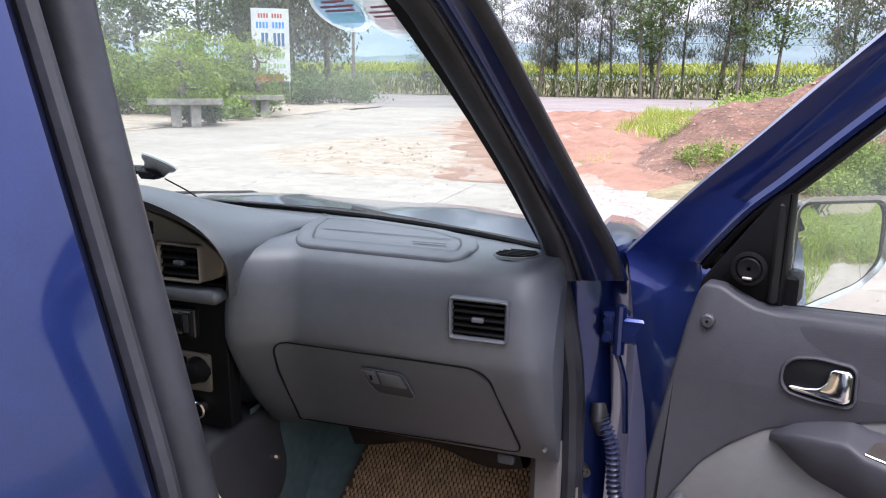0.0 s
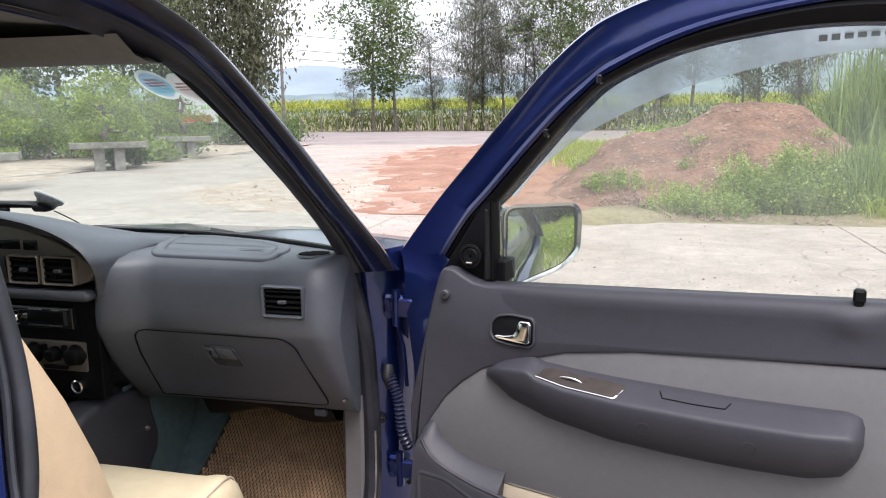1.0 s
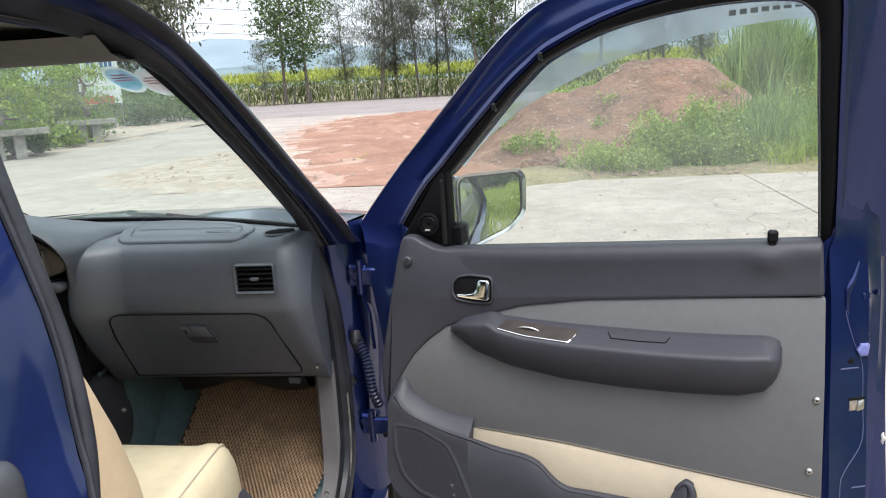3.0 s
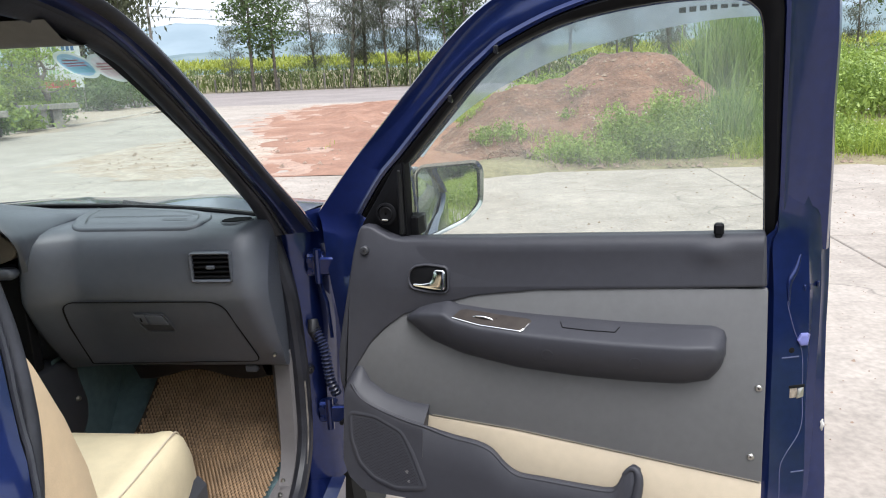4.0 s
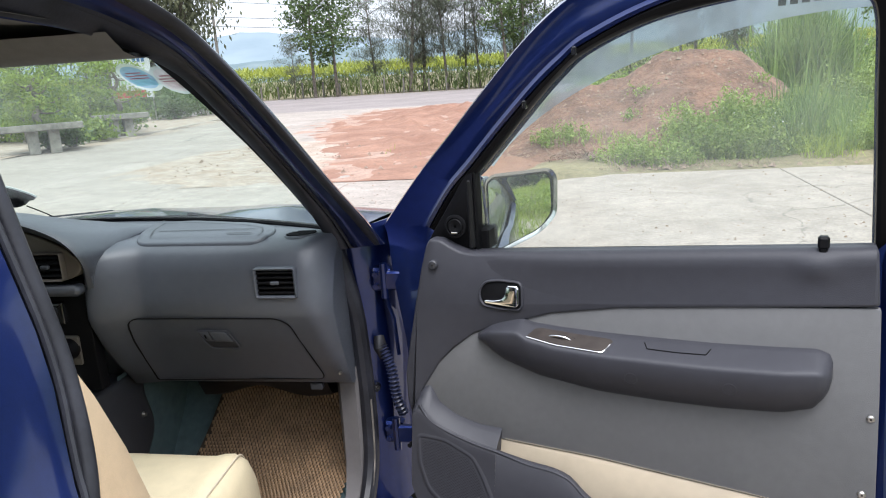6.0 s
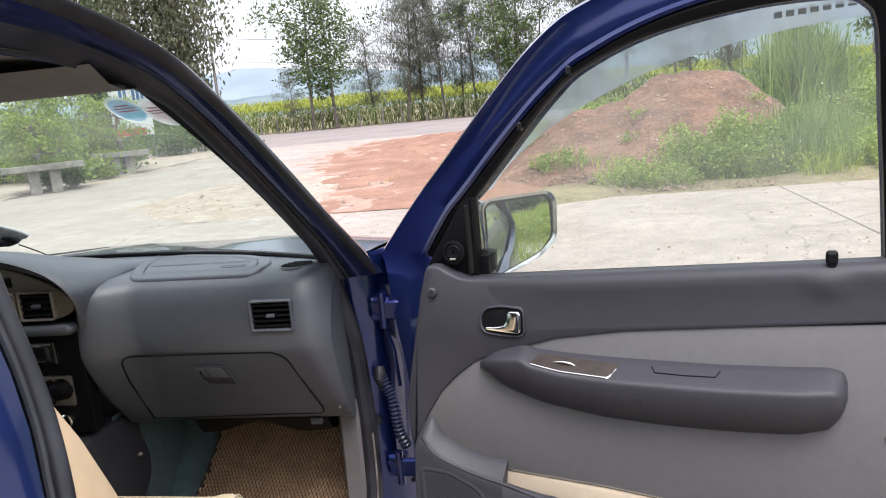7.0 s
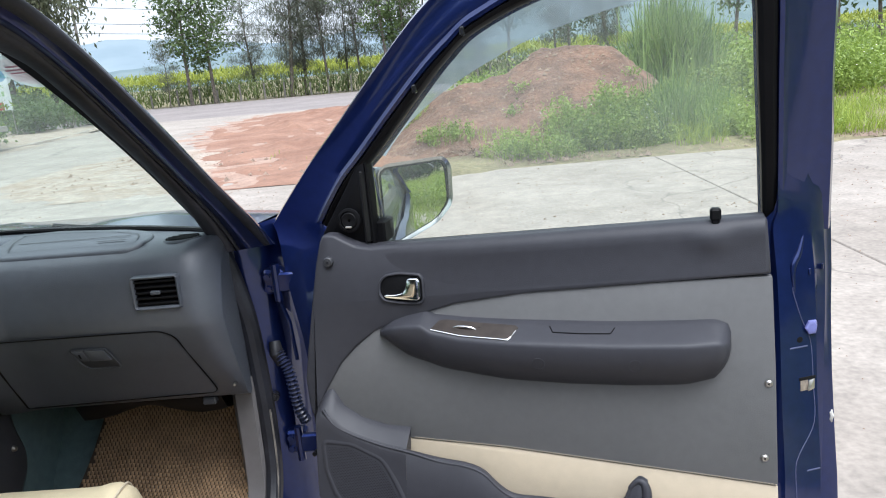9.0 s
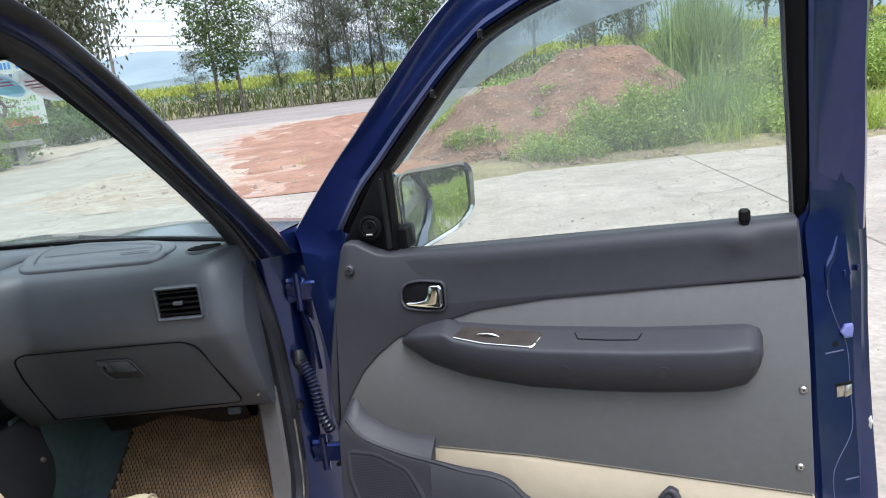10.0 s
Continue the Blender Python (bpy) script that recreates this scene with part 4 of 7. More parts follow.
# glass, its black run channel and the rain visor outside
rub = Shape()
rub.rings(list(zip(*[[on_frame(a, b, h) for a, b in ln] for ln, h in ((mixed(F_MID, F_IN, 0.06), -0.02), (mixed(F_MID, F_IN, 0.08), 0.0), (mixed(F_MID, F_IN, 0.3), 0.004), (mixed(F_MID, F_IN, 0.75), 0.002), (F_IN, -0.006), (F_IN, -0.03), (mixed(F_MID, F_IN, 0.6), -0.05))])), closed=False)
part("window_channel", rub, BLACK, door, "black rubber window channel")
belt = Shape()
belt.tube([dw(-0.2, 1.192, 1.158), dw(0.1, 1.192, 1.174), dw(0.4, 1.192, 1.190), dw(0.56, 1.192, 1.199)], 0.005, 6)
part("belt_seal", belt, BLACK, door, "black seal at the window's foot")
gl = Shape()
gl.rings([[on_frame(a, b, -0.025) for a, b in F_IN], [on_frame(a, 1.145 + 0.05 * (a + 0.2), -0.025) for a, b in F_IN]], closed=False)
glass = part("door_window", gl, DOOR_GLASS, door, "raised dusty greenish door window", 60)
glass.visible_shadow = False
V_LOW = curve([(-0.19, 1.337), (-0.132, 1.398), (-0.034, 1.467), (0.067, 1.518), (0.158, 1.554), (0.264, 1.582), (0.361, 1.6), (0.452, 1.61), (0.53, 1.612)], 6)
V_TOP = curve([(-0.20, 1.345), (-0.117, 1.425), (-0.043, 1.50), (0.049, 1.578), (0.141, 1.618), (0.236, 1.64), (0.36, 1.655), (0.469, 1.655), (0.545, 1.64)], 6)
vis = Shape()
vis.rings([[on_frame(a, b, -0.085) for a, b in V_TOP], [on_frame(a, b, -0.100) for a, b in mixed(V_TOP, V_LOW, 0.5)], [on_frame(a, b, -0.105) for a, b in V_LOW]], closed=False)
rv = part("rain_visor", vis, VISOR, door, "smoky translucent rain visor over the window", 60)
rv.visible_shadow = False
letters = Shape()
for k in range(7):
    u = 0.380 + 0.0185 * k
    letters.box((u, frame_n(1.632) + 0.097, 1.630 + 0.0011 * k - 0.0058), (u + 0.0125, frame_n(1.632) + 0.0975, 1.630 + 0.0011 * k + 0.0058), DOOR)
part("visor_print", letters, material("grey_print", (0.10, 0.12, 0.13), rough=0.5), door, "dark lettering bars on the rain visor")
for u, z in ((0.045, 1.572), (-0.062, 1.478)):
    part("window_clip", Shape().box((u - 0.005, frame_n(z) - 0.012, z - 0.008), (u + 0.004, frame_n(z) + 0.0, z + 0.008), DOOR, 0.002), GLOSS_BLACK, door)

# blind panel behind the corner triangle
blind = Shape()
blind.plate(rounded([(-0.455, 1.20), (-0.40, 1.262), (-0.32, 1.345), (-0.20, 1.345), (-0.19, 1.13), (-0.44, 1.12)], 0.006), on_frame, -0.045, -0.034, 0.002)
part("corner_blind", blind, PAINT, door, "blue painted corner of the door frame")

# black corner triangle with the tweeter
sail = Shape()
sail.plate(rounded([(-0.322, 1.145), (-0.196, 1.130), (-0.192, 1.345), (-0.215, 1.335), (-0.314, 1.19)], 0.008), lambda a, b, h: dw(a, 1.150 - h - (b - 1.17) * 0.08, b), -0.03, 0.0, 0.006)
part("corner_trim", sail, BLACK, door, "black triangular trim with a round tweeter")
tw = Shape()
tc = dw(-0.243, 1.137, 1.222)
ax = (DOOR.to_3x3() @ Vector((0, -1, 0.06))).normalized()
e1 = DOOR.to_3x3() @ Vector((1, 0, 0))
e2 = ax.cross(e1)
for r0, r1, h0, h1 in ((0.026, 0.0245, 0.0, 0.003), (0.0245, 0.020, 0.003, 0.004), (0.020, 0.0185, 0.004, 0.001), (0.0185, 0.015, 0.001, 0.004), (0.015, 0.003, 0.004, 0.002)):
    tw.rings([[tc + ax * h + (e1 * math.cos(a) + e2 * math.sin(a)) * r for a in (2 * math.pi * k / 28 for k in range(28))] for r, h in ((r0, h0), (r1, h1))], True)
part("tweeter", tw, BLACK, door, "round black tweeter")
part("tweeter_badge", Shape().box((-0.250, 1.127, 1.207), (-0.236, 1.132, 1.211), DOOR, 0.001), STEEL, door)
part("glass_post", Shape().box((-0.214, 1.135, 1.172), (-0.201, 1.16, 1.325), DOOR, 0.005), RUBBER, door)

# outside mirror: face turned towards the car
mm = dw(-0.196, 1.205, 0)
MIR = Matrix.Translation((mm.x, mm.y, 1.232)) @ pose(0, 0, 0, -0.5, 0, 38.8)
MO = rounded([(0.0, -0.082), (0.028, -0.090), (0.147, -0.058), (0.193, -0.024), (0.197, 0.064), (0.178, 0.086), (0.02, 0.090), (0.0, 0.075)], 0.02)
house = Shape()
house.rings([[MIR @ Vector((a, 0.004, b)) for a, b in inset(MO, 0.006)]] + [[MIR @ Vector((a * s + o, y, b * s2)) for a, b in MO] for y, s, s2, o in ((0.0, 0.99, 0.99, 0.001), (-0.001, 1.012, 1.02, -0.001), (0.005, 1.0, 1.0, 0.0), (0.02, 0.93, 0.93, 0.004), (0.05, 0.82, 0.84, 0.012), (0.085, 0.65, 0.68, 0.03), (0.10, 0.4, 0.4, 0.06))], True, (False, True))
part("wing_mirror", house, SATIN, door, "chromed outside mirror with rounded corners")
part("mirror_rim", Shape().rings([[MIR @ Vector((a, 0.004, b)) for a, b in inset(MO, d)] for d in (0.005, 0.0105)], True), GLOSS_BLACK, door)
GLASS_TILT = MIR @ Matrix.Translation((0.098, 0.0, 0.0)) @ pose(0, 0, 0, -0.8, 0, 1.2) @ Matrix.Translation((-0.098, 0.0035, 0.0))
mg = Shape()
mi = inset(MO, 0.009)
mcx, mcz, radius = 0.098, 0.004, 1.25
mg.rings([[GLASS_TILT @ Vector((mcx + (a - mcx) * s, -0.0025 + ((a - mcx) ** 2 + (b - mcz) ** 2) * s * s / (2 * radius), mcz + (b - mcz) * s)) for a, b in mi] for s in (1.0, 0.86, 0.72, 0.58, 0.44, 0.3, 0.16, 0.05)], True, (False, True))
part("mirror_glass", mg, MIRROR, door, "mirror glass reflecting the door and greenery", 60)
arm = Shape()
arm.box((-0.205, 1.165, 1.165), (-0.178, 1.225, 1.212), DOOR, 0.004)
part("mirror_arm", arm, BLACK, door)
neck = Shape()
neck.rings([[dw(u, n, z) for n, z in rounded([(1.185, 1.212), (1.240, 1.208), (1.246, 1.30), (1.230, 1.320), (1.187, 1.316)], 0.012)] for u in (-0.240, -0.225, -0.210, -0.198)], True, (True, True))
part("mirror_neck", neck, SATIN, door, "satin chromed neck of the outside mirror", 50)

# inner lining: dark upper part, grey panel, beige strip, pocket
upper = Shape()
up_line = [(-0.300, 1.196), (-0.275, 1.195), (-0.254, 1.184), (-0.226, 1.172), (-0.192, 1.168), (0.181, 1.187), (0.40, 1.199), (0.556, 1.208)]
low_line = [(0.562, 1.110), (0.298, 1.090), (0.115, 1.076), (-0.02, 1.056), (-0.083, 1.037), (-0.13, 1.024), (-0.191, 1.001), (-0.235, 0.967), (-0.269, 0.932), (-0.307, 0.871)]
front_line = [(-0.330, 0.80), (-0.345, 0.84), (-0.352, 0.90), (-0.345, 0.96), (-0.332, 1.05), (-0.320, 1.13), (-0.309, 1.18)]
outl = rounded(up_line + low_line + front_line, 0.006, 2)
upper.plate(outl, on_card, -0.045, 0.008, 0.006)
part("upper_lining", upper, TRIM, door, "dark grey moulded upper door lining", 50)
# rounded top roll along the window's foot
roll = Shape()
rows = []
for u in np.linspace(-0.225, 0.552, 64):
    f = min(1.0, max(0.0, (u + 0.225) / 0.30))
    f = f * f * (3 - 2 * f)
    zt = 1.168 + (u + 0.192) * 0.0535
    rows.append([on_card(u, zt + dz, h if h < 0.0075 else 0.0072 + (h - 0.0072) * f + 0.0085 * math.exp(-((u - 0.462) / 0.030) ** 2 - ((zt + dz - 1.172) / 0.017) ** 2)) for dz, h in ((-0.012, -0.065), (0.000, -0.025), (0.003, -0.010), (0.002, 0.002), (-0.004, 0.010), (-0.016, 0.0145), (-0.030, 0.0128), (-0.046, 0.0105), (-0.062, 0.0091), (-0.078, 0.0084), (-0.094, 0.0080))])
roll.rings(rows, closed=False)
part("lining_roll", roll, TRIM, door, "", 80)
knob = Shape()
knob.box((0.463, 1.118, 1.185), (0.477, 1.134, 1.216), DOOR, 0.003)
knob.box((0.4605, 1.116, 1.205), (0.4795, 1.136, 1.228), DOOR, 0.004)
part("lock_knob", knob, BLACK, door, "black door lock knob")
capd = Shape()
cc = on_card(-0.287, 1.142, 0.012)
cx, cz = DOOR.to_3x3() @ Vector((1, 0, 0)), Vector((0, 0, 1))
cn = DOOR.to_3x3() @ Vector((0, -1, 0))
capd.rings([[cc + (cx * math.cos(a) + cz * math.sin(a)) * r + cn * h for a in (2 * math.pi * k / 18 for k in range(18))] for r, h in ((0.0105, -0.008), (0.0105, 0.002), (0.0085, 0.0045), (0.002, 0.005))], True)
part("screw_cap", capd, DASH_DARK, door, "round screw cap")
panel = Shape()
pan = [(0.564, 1.106), (0.568, 0.95), (0.570, 0.735), (0.077, 0.776), (-0.118, 0.784), (-0.30, 0.82), (-0.315, 0.868), (-0.269, 0.936), (-0.23, 0.972), (-0.19, 1.004), (-0.083, 1.04), (-0.02, 1.058), (0.115, 1.079), (0.298, 1.092)]
panel.plate(rounded(pan, 0.004, 2), on_card, -0.01, 0.003, 0.002)
part("lining_panel", panel, CARD, door, "flat grey vinyl door panel", 50)
beige = Shape()
beige.plate(rounded([(0.570, 0.733), (0.572, 0.60), (-0.15, 0.60), (-0.15, 0.784), (-0.118, 0.782), (0.077, 0.774)], 0.003, 2), on_card, -0.012, 0.0005, 0.0015)
part("lower_lining", beige, BEIGE, door, "beige vinyl strip at the foot of the lining", 50)
stitch = Shape()
ends = [(0.568, 0.7375), (0.077, 0.7785), (-0.116, 0.7865)]
for (a, b), (c, d) in zip(ends, ends[1:]):
    m = int(math.hypot(c - a, d - b) / 0.006)
    for k in range(m):
        t0, t1 = k / m, (k + 0.55) / m
        stitch.tube([on_card(a + (c - a) * t, b + (d - b) * t, 0.0035) for t in (t0, t1)], 0.0007, 4)
part("seam_stitching", stitch, BEIGE, door, "pale stitched seam")
for u, z in ((0.556, 0.917), (0.548, 0.784)):
    sc = Shape()
    c0 = on_card(u, z, 0.003)
    sc.rings([[c0 + (cx * math.cos(a) + cz * math.sin(a)) * r + cn * h for a in (2 * math.pi * k / 14 for k in range(14))] for r, h in ((0.0072, -0.001), (0.0068, 0.002), (0.0045, 0.0042), (0.002, 0.0045), (0.0015, 0.002))], True)
    part("lining_screw", sc, STEEL, door, "cross-head screw")

# armrest: sections across it
arm_top = [(-0.182, 1.000), (-0.155, 1.022), (-0.124, 1.034), (-0.083, 1.044), (-0.06, 1.035), (0.0, 1.030), (0.10, 1.026), (0.29, 1.024), (0.40, 1.027), (0.470, 1.030), (0.489, 1.022), (0.495, 1.005)]
arm_bot = [(-0.182, 0.998), (-0.155, 0.972), (-0.122, 0.950), (-0.045, 0.926), (0.079, 0.908), (0.20, 0.903), (0.31, 0.903), (0.415, 0.908), (0.466, 0.922), (0.488, 0.950), (0.497, 1.003)]


def arm_line(u):
    """The armrest at a place along the door: heights of its back edge, ridge and foot, and how far the ridge stands off."""
    zt, zb = (float(np.interp(u, [p[0] for p in pts], [p[1] for p in pts])) for pts in (arm_top, arm_bot))
    d = 0.060 * float(np.interp(u, [-0.182, -0.17, -0.14, -0.06, 0.1, 0.42, 0.475, 0.49, 0.494], [0.05, 0.35, 0.62, 0.85, 1.0, 1.0, 0.85, 0.5, 0.1]))
    return zt, zt - 0.027 * float(np.interp(u, [-0.182, -0.1, 0.0, 0.49], [0.1, 0.6, 0.9, 0.9])), zb, d


def on_arm(u, t, h):
    """On the armrest's top: t runs from the ridge (0) to the lining (1)."""
    zt, zr, zb, d = arm_line(u)
    return on_card(u, zr * (1 - t) + zt * t + h, d * 0.95 * (1 - t) + 0.003 * t)


def arm_front(u, z, h):
    """On the armrest's front, at a height."""
    zt, zr, zb, d = arm_line(u)
    t = min(1.0, max(0.0, (zr - 0.008 - z) / (zr - 0.008 - zb)))
    return on_card(u, z, d * (1 - t ** 2.4) * (1 - 0.14 * t) + h)


rows = []
for u in [-0.182, -0.176, -0.166, -0.15, -0.135, -0.12, -0.105, -0.09, -0.08, -0.07, -0.06, -0.05, -0.03, 0.0, 0.04, 0.08, 0.12, 0.16, 0.20, 0.24, 0.28, 0.32, 0.36, 0.40, 0.42, 0.44, 0.455, 0.465, 0.475, 0.482, 0.489, 0.494]:
    zt, zr, zb, d = arm_line(u)
    row = [on_card(u, zt, -0.002), on_arm(u, 1.0, 0.0), on_arm(u, 0.75, 0.0), on_arm(u, 0.5, 0.0), on_arm(u, 0.25, 0.0), on_arm(u, 0.08, 0.0), on_arm(u, 0.0, -0.0006), on_card(u, zr - 0.0028, d * 0.99)]
    row += [arm_front(u, (zr - 0.008) * (1 - k / 9) + zb * k / 9, 0.0) for k in range(10)]
    rows.append(row)
arm = Shape()
arm.rings(rows, closed=False)
part("armrest", arm, TRIM, door, "dark grey padded armrest with a pull grip", 60)
for u in (0.151, 0.327):
    part("armrest_plug", Shape().rings([[arm_front(u + r * math.cos(a), 0.960 + r * math.sin(a), h) for a in (2 * math.pi * k / 24 for k in range(24))] for r, h in ((0.0130, -0.0004), (0.0125, 0.0007), (0.0116, 0.0007), (0.0111, -0.0004))], True), TRIM, door, "faint round screw plug in the armrest", 60)
sw_out = rounded([(-0.062, 0.06), (0.094, 0.04), (0.110, 0.60), (0.104, 0.70), (-0.036, 0.74), (-0.050, 0.62)], 0.018)
part("switch_panel", Shape().plate([p for a, b in zip(sw_out, sw_out[1:] + sw_out[:1]) for p in (a, ((a[0] + b[0]) / 2, (a[1] + b[1]) / 2))], on_arm, -0.004, 0.0016, 0.0008), BRONZE, door, "bronze window switch panel with bright edge", 40)
part("switch_edge", Shape().tube([on_arm(-0.060 + 0.154 * k / 12, 0.065 - 0.02 * k / 12, 0.0018) for k in range(13)] + [on_arm(0.100, 0.2, 0.0018), on_arm(0.106, 0.45, 0.0018)], 0.0011, 6), CHROME, door)
part("switch_well", Shape().plate(rounded([(-0.020, 0.22), (0.034, 0.20), (0.036, 0.50), (-0.016, 0.52)], 0.01), on_arm, -0.002, 0.0026, 0.0004), BLACK, door)
lever = Shape()
lever.tube([on_arm(-0.016 + 0.044 * k / 10, 0.36 - 0.05 * math.sin(math.pi * k / 10), 0.0030 + 0.0062 * math.sin(math.pi * k / 10) ** 0.8) for k in range(11)], [0.0014, 0.0020, 0.0024, 0.0026, 0.0028, 0.0028, 0.0028, 0.0026, 0.0024, 0.0020, 0.0014], 8)
part("window_switch", lever, CHROME, door, "chromed rocker of the window switch", 60)
part("grip_edge", Shape().tube([on_arm(u, t, 0.0006) for u, t in rounded([(0.166, 0.98), (0.170, 0.70), (0.177, 0.45), (0.230, 0.42), (0.283, 0.45), (0.290, 0.70), (0.294, 0.98)], 0.006)[:-5][5:]], 0.0012, 6), BLACK, door, "dark rim of the pull grip")

# inner handle in its cup
cup = rounded([(-0.179, 1.076), (-0.168, 1.062), (-0.130, 1.057), (-0.088, 1.057), (-0.080, 1.066), (-0.082, 1.108), (-0.090, 1.117), (-0.135, 1.120), (-0.165, 1.115), (-0.179, 1.100)], 0.010)
part("handle_bezel", Shape().rings([[on_card(a, b, h) for a, b in inset(cup, d)] for d, h in ((-0.001, 0.006), (0.0, 0.0115), (0.0012, 0.0135), (0.0030, 0.0135), (0.0042, 0.0120), (0.0046, 0.006))], True), TRIM, door, "dark bezel of the inner handle", 60)
part("handle_cup", Shape().plate(inset(cup, 0.0042), on_card, 0.004, 0.0092, 0.001), BLACK, door)
paddle = rounded([(-0.167, 1.073), (-0.160, 1.069), (-0.125, 1.0665), (-0.093, 1.066), (-0.087, 1.071), (-0.088, 1.105), (-0.093, 1.110), (-0.111, 1.110), (-0.117, 1.105), (-0.119, 1.090), (-0.127, 1.0795), (-0.145, 1.0760), (-0.162, 1.0760)], 0.004)
part("door_handle", Shape().plate(paddle, lambda a, b, h: on_card(a, b, h + 0.006 * float(np.interp(a, [-0.167, -0.125, -0.105, -0.087], [0.0, 0.35, 1.0, 0.8]))), 0.008, 0.0155, 0.0025), CHROME, door, "chromed inner door handle", 40)

# map pocket with the loudspeaker
pk_lip = [(-0.119, 0.776), (-0.053, 0.763), (0.000, 0.757), (0.036, 0.745), (0.066, 0.719), (0.096, 0.703), (0.146, 0.701), (0.273, 0.698), (0.300, 0.708), (0.312, 0.732), (0.329, 0.752), (0.345, 0.746), (0.347, 0.72), (0.335, 0.66), (0.30, 0.60)]
pocket = Shape()
zb_pts = [(-0.334, 0.80), (-0.325, 0.845), (-0.305, 0.874), (-0.292, 0.880), (-0.280, 0.864), (-0.268, 0.846), (-0.226, 0.822), (-0.171, 0.809), (-0.121, 0.807)]
zr_pts = [(-0.334, 0.78), (-0.325, 0.822), (-0.309, 0.842), (-0.292, 0.836), (-0.239, 0.803), (-0.171, 0.783), (-0.111, 0.772)]
zf_pts = [(-0.334, 0.755), (-0.323, 0.68), (-0.300, 0.628), (-0.262, 0.600), (0.5, 0.600)]


def along(pts, u):
    return float(np.interp(u, [p[0] for p in pts], [p[1] for p in pts]))


rows = []
for u in (-0.333, -0.329, -0.323, -0.315, -0.305, -0.298, -0.290, -0.28, -0.268, -0.25, -0.226, -0.20, -0.171, -0.145, -0.121):
    k = min(1.0, (u + 0.336) / 0.02)
    zb, zr, zf = along(zb_pts, u), along(zr_pts, u), along(zf_pts, u)
    rows.append([on_card(u, zb, -0.004), on_card(u, zb, 0.006 * k), on_card(u, zb * 0.7 + zr * 0.3, 0.018 * k), on_card(u, zb * 0.25 + zr * 0.75, 0.036 * k), on_card(u, zr, 0.042 * k), on_card(u, zr - 0.006, 0.0435 * k), on_card(u, zr - 0.02, 0.0435 * k), on_card(u, (zr + zf) / 2, 0.042 * k), on_card(u, zf + 0.012, 0.040 * k), on_card(u, zf, 0.02 * k), on_card(u, zf, -0.01)])
pocket.rings(rows, closed=False)
pocket.add(rows[-1][1:6] + [on_card(-0.121, 0.765, 0.01)], [tuple(range(6))])
rows = []
lipc = curve([(-0.121, 0.775)] + pk_lip[1:12], 3)
for u, z in lipc:
    rows.append([on_card(u, z - 0.06, 0.022), on_card(u, z - 0.004, 0.026), on_card(u, z, 0.031), on_card(u, z, 0.038), on_card(u, z - 0.005, 0.043), on_card(u, (z + 0.6) / 2, 0.042), on_card(u, 0.60, 0.040), on_card(u, 0.585, 0.0)])
pocket.rings(rows, closed=False)
part("door_pocket", pocket, TRIM, door, "dark grey moulded door pocket", 55)
ridge = Shape()
ridge.tube([on_card(a, b, 0.040) for a, b in curve([(-0.30, 0.850), (-0.278, 0.822), (-0.239, 0.803), (-0.171, 0.784), (-0.111, 0.773)] + [(a, b - 0.004) for a, b in pk_lip[1:11]] + [(0.311, 0.730), (0.325, 0.746), (0.338, 0.743), (0.343, 0.72), (0.336, 0.67)], 4)], [0.0035] * 60 + [0.0035 + 0.0005 * min(k, 17) for k in range(17)], 10)
part("pocket_rim", ridge, TRIM, door, "", 60)
sp = rounded([(-0.300, 0.786), (-0.238, 0.784), (-0.172, 0.757), (-0.149, 0.720), (-0.112, 0.642), (-0.181, 0.632), (-0.236, 0.648), (-0.273, 0.678), (-0.294, 0.727)], 0.012)
part("speaker_recess", Shape().rings([[on_card(a, b, h) for a, b in inset(sp, d)] for d, h in ((-0.007, 0.0425), (-0.002, 0.0445), (0.003, 0.0445), (0.005, 0.0425))], True), TRIM, door, "", 60)
grille = Shape()
gp = inset(sp, 0.004)
grille.add([on_card(a, b, 0.0441) for a, b in gp], [tuple(range(len(gp)))])
part("speaker_grille", grille, TRIM, door, "perforated loudspeaker grille", 0)


def inside(p, poly):
    hit, n = False, len(poly)
    for i in range(n):
        (x1, y1), (x2, y2) = poly[i - 1], poly[i]
        if (y1 > p[1]) != (y2 > p[1]) and p[0] < (x2 - x1) * (p[1] - y1) / (y2 - y1) + x1:
            hit = not hit
    return hit


dots = Shape()
for i in range(60):
    for j in range(48):
        a, b = -0.30 + 0.0034 * i + (0.0017 if j % 2 else 0), 0.635 + 0.0032 * j
        if inside((a, b), inset(sp, 0.008)):
            q = [on_card(a + 0.0008 * math.cos(t), b + 0.0008 * math.sin(t), 0.0444) for t in (0.5, 1.57, 2.64, 3.67, 4.71, 5.76)]
            dots.add(q, [tuple(range(6))])
tagged(part("grille_perforation", dots, BLACK, door, "", 0), kind="stuff")
part("pocket_hole", Shape().tube([on_card(-0.325, 0.755, 0.02), on_card(-0.325, 0.755, 0.036)], 0.005, 10), BLACK, door)
for (a, b, s) in ((-0.155, 0.672, 0.006), (-0.150, 0.652, 0.005)):
    part("scuff_mark", Shape().add([on_card(a + s * math.cos(t) * (0.6 + 0.4 * math.sin(3 * t + s * 900)), b + s * math.sin(t) * 0.7, 0.0447) for t in (2 * math.pi * k / 9 for k in range(9))], [tuple(range(9))]), SILL, door, "", 0)


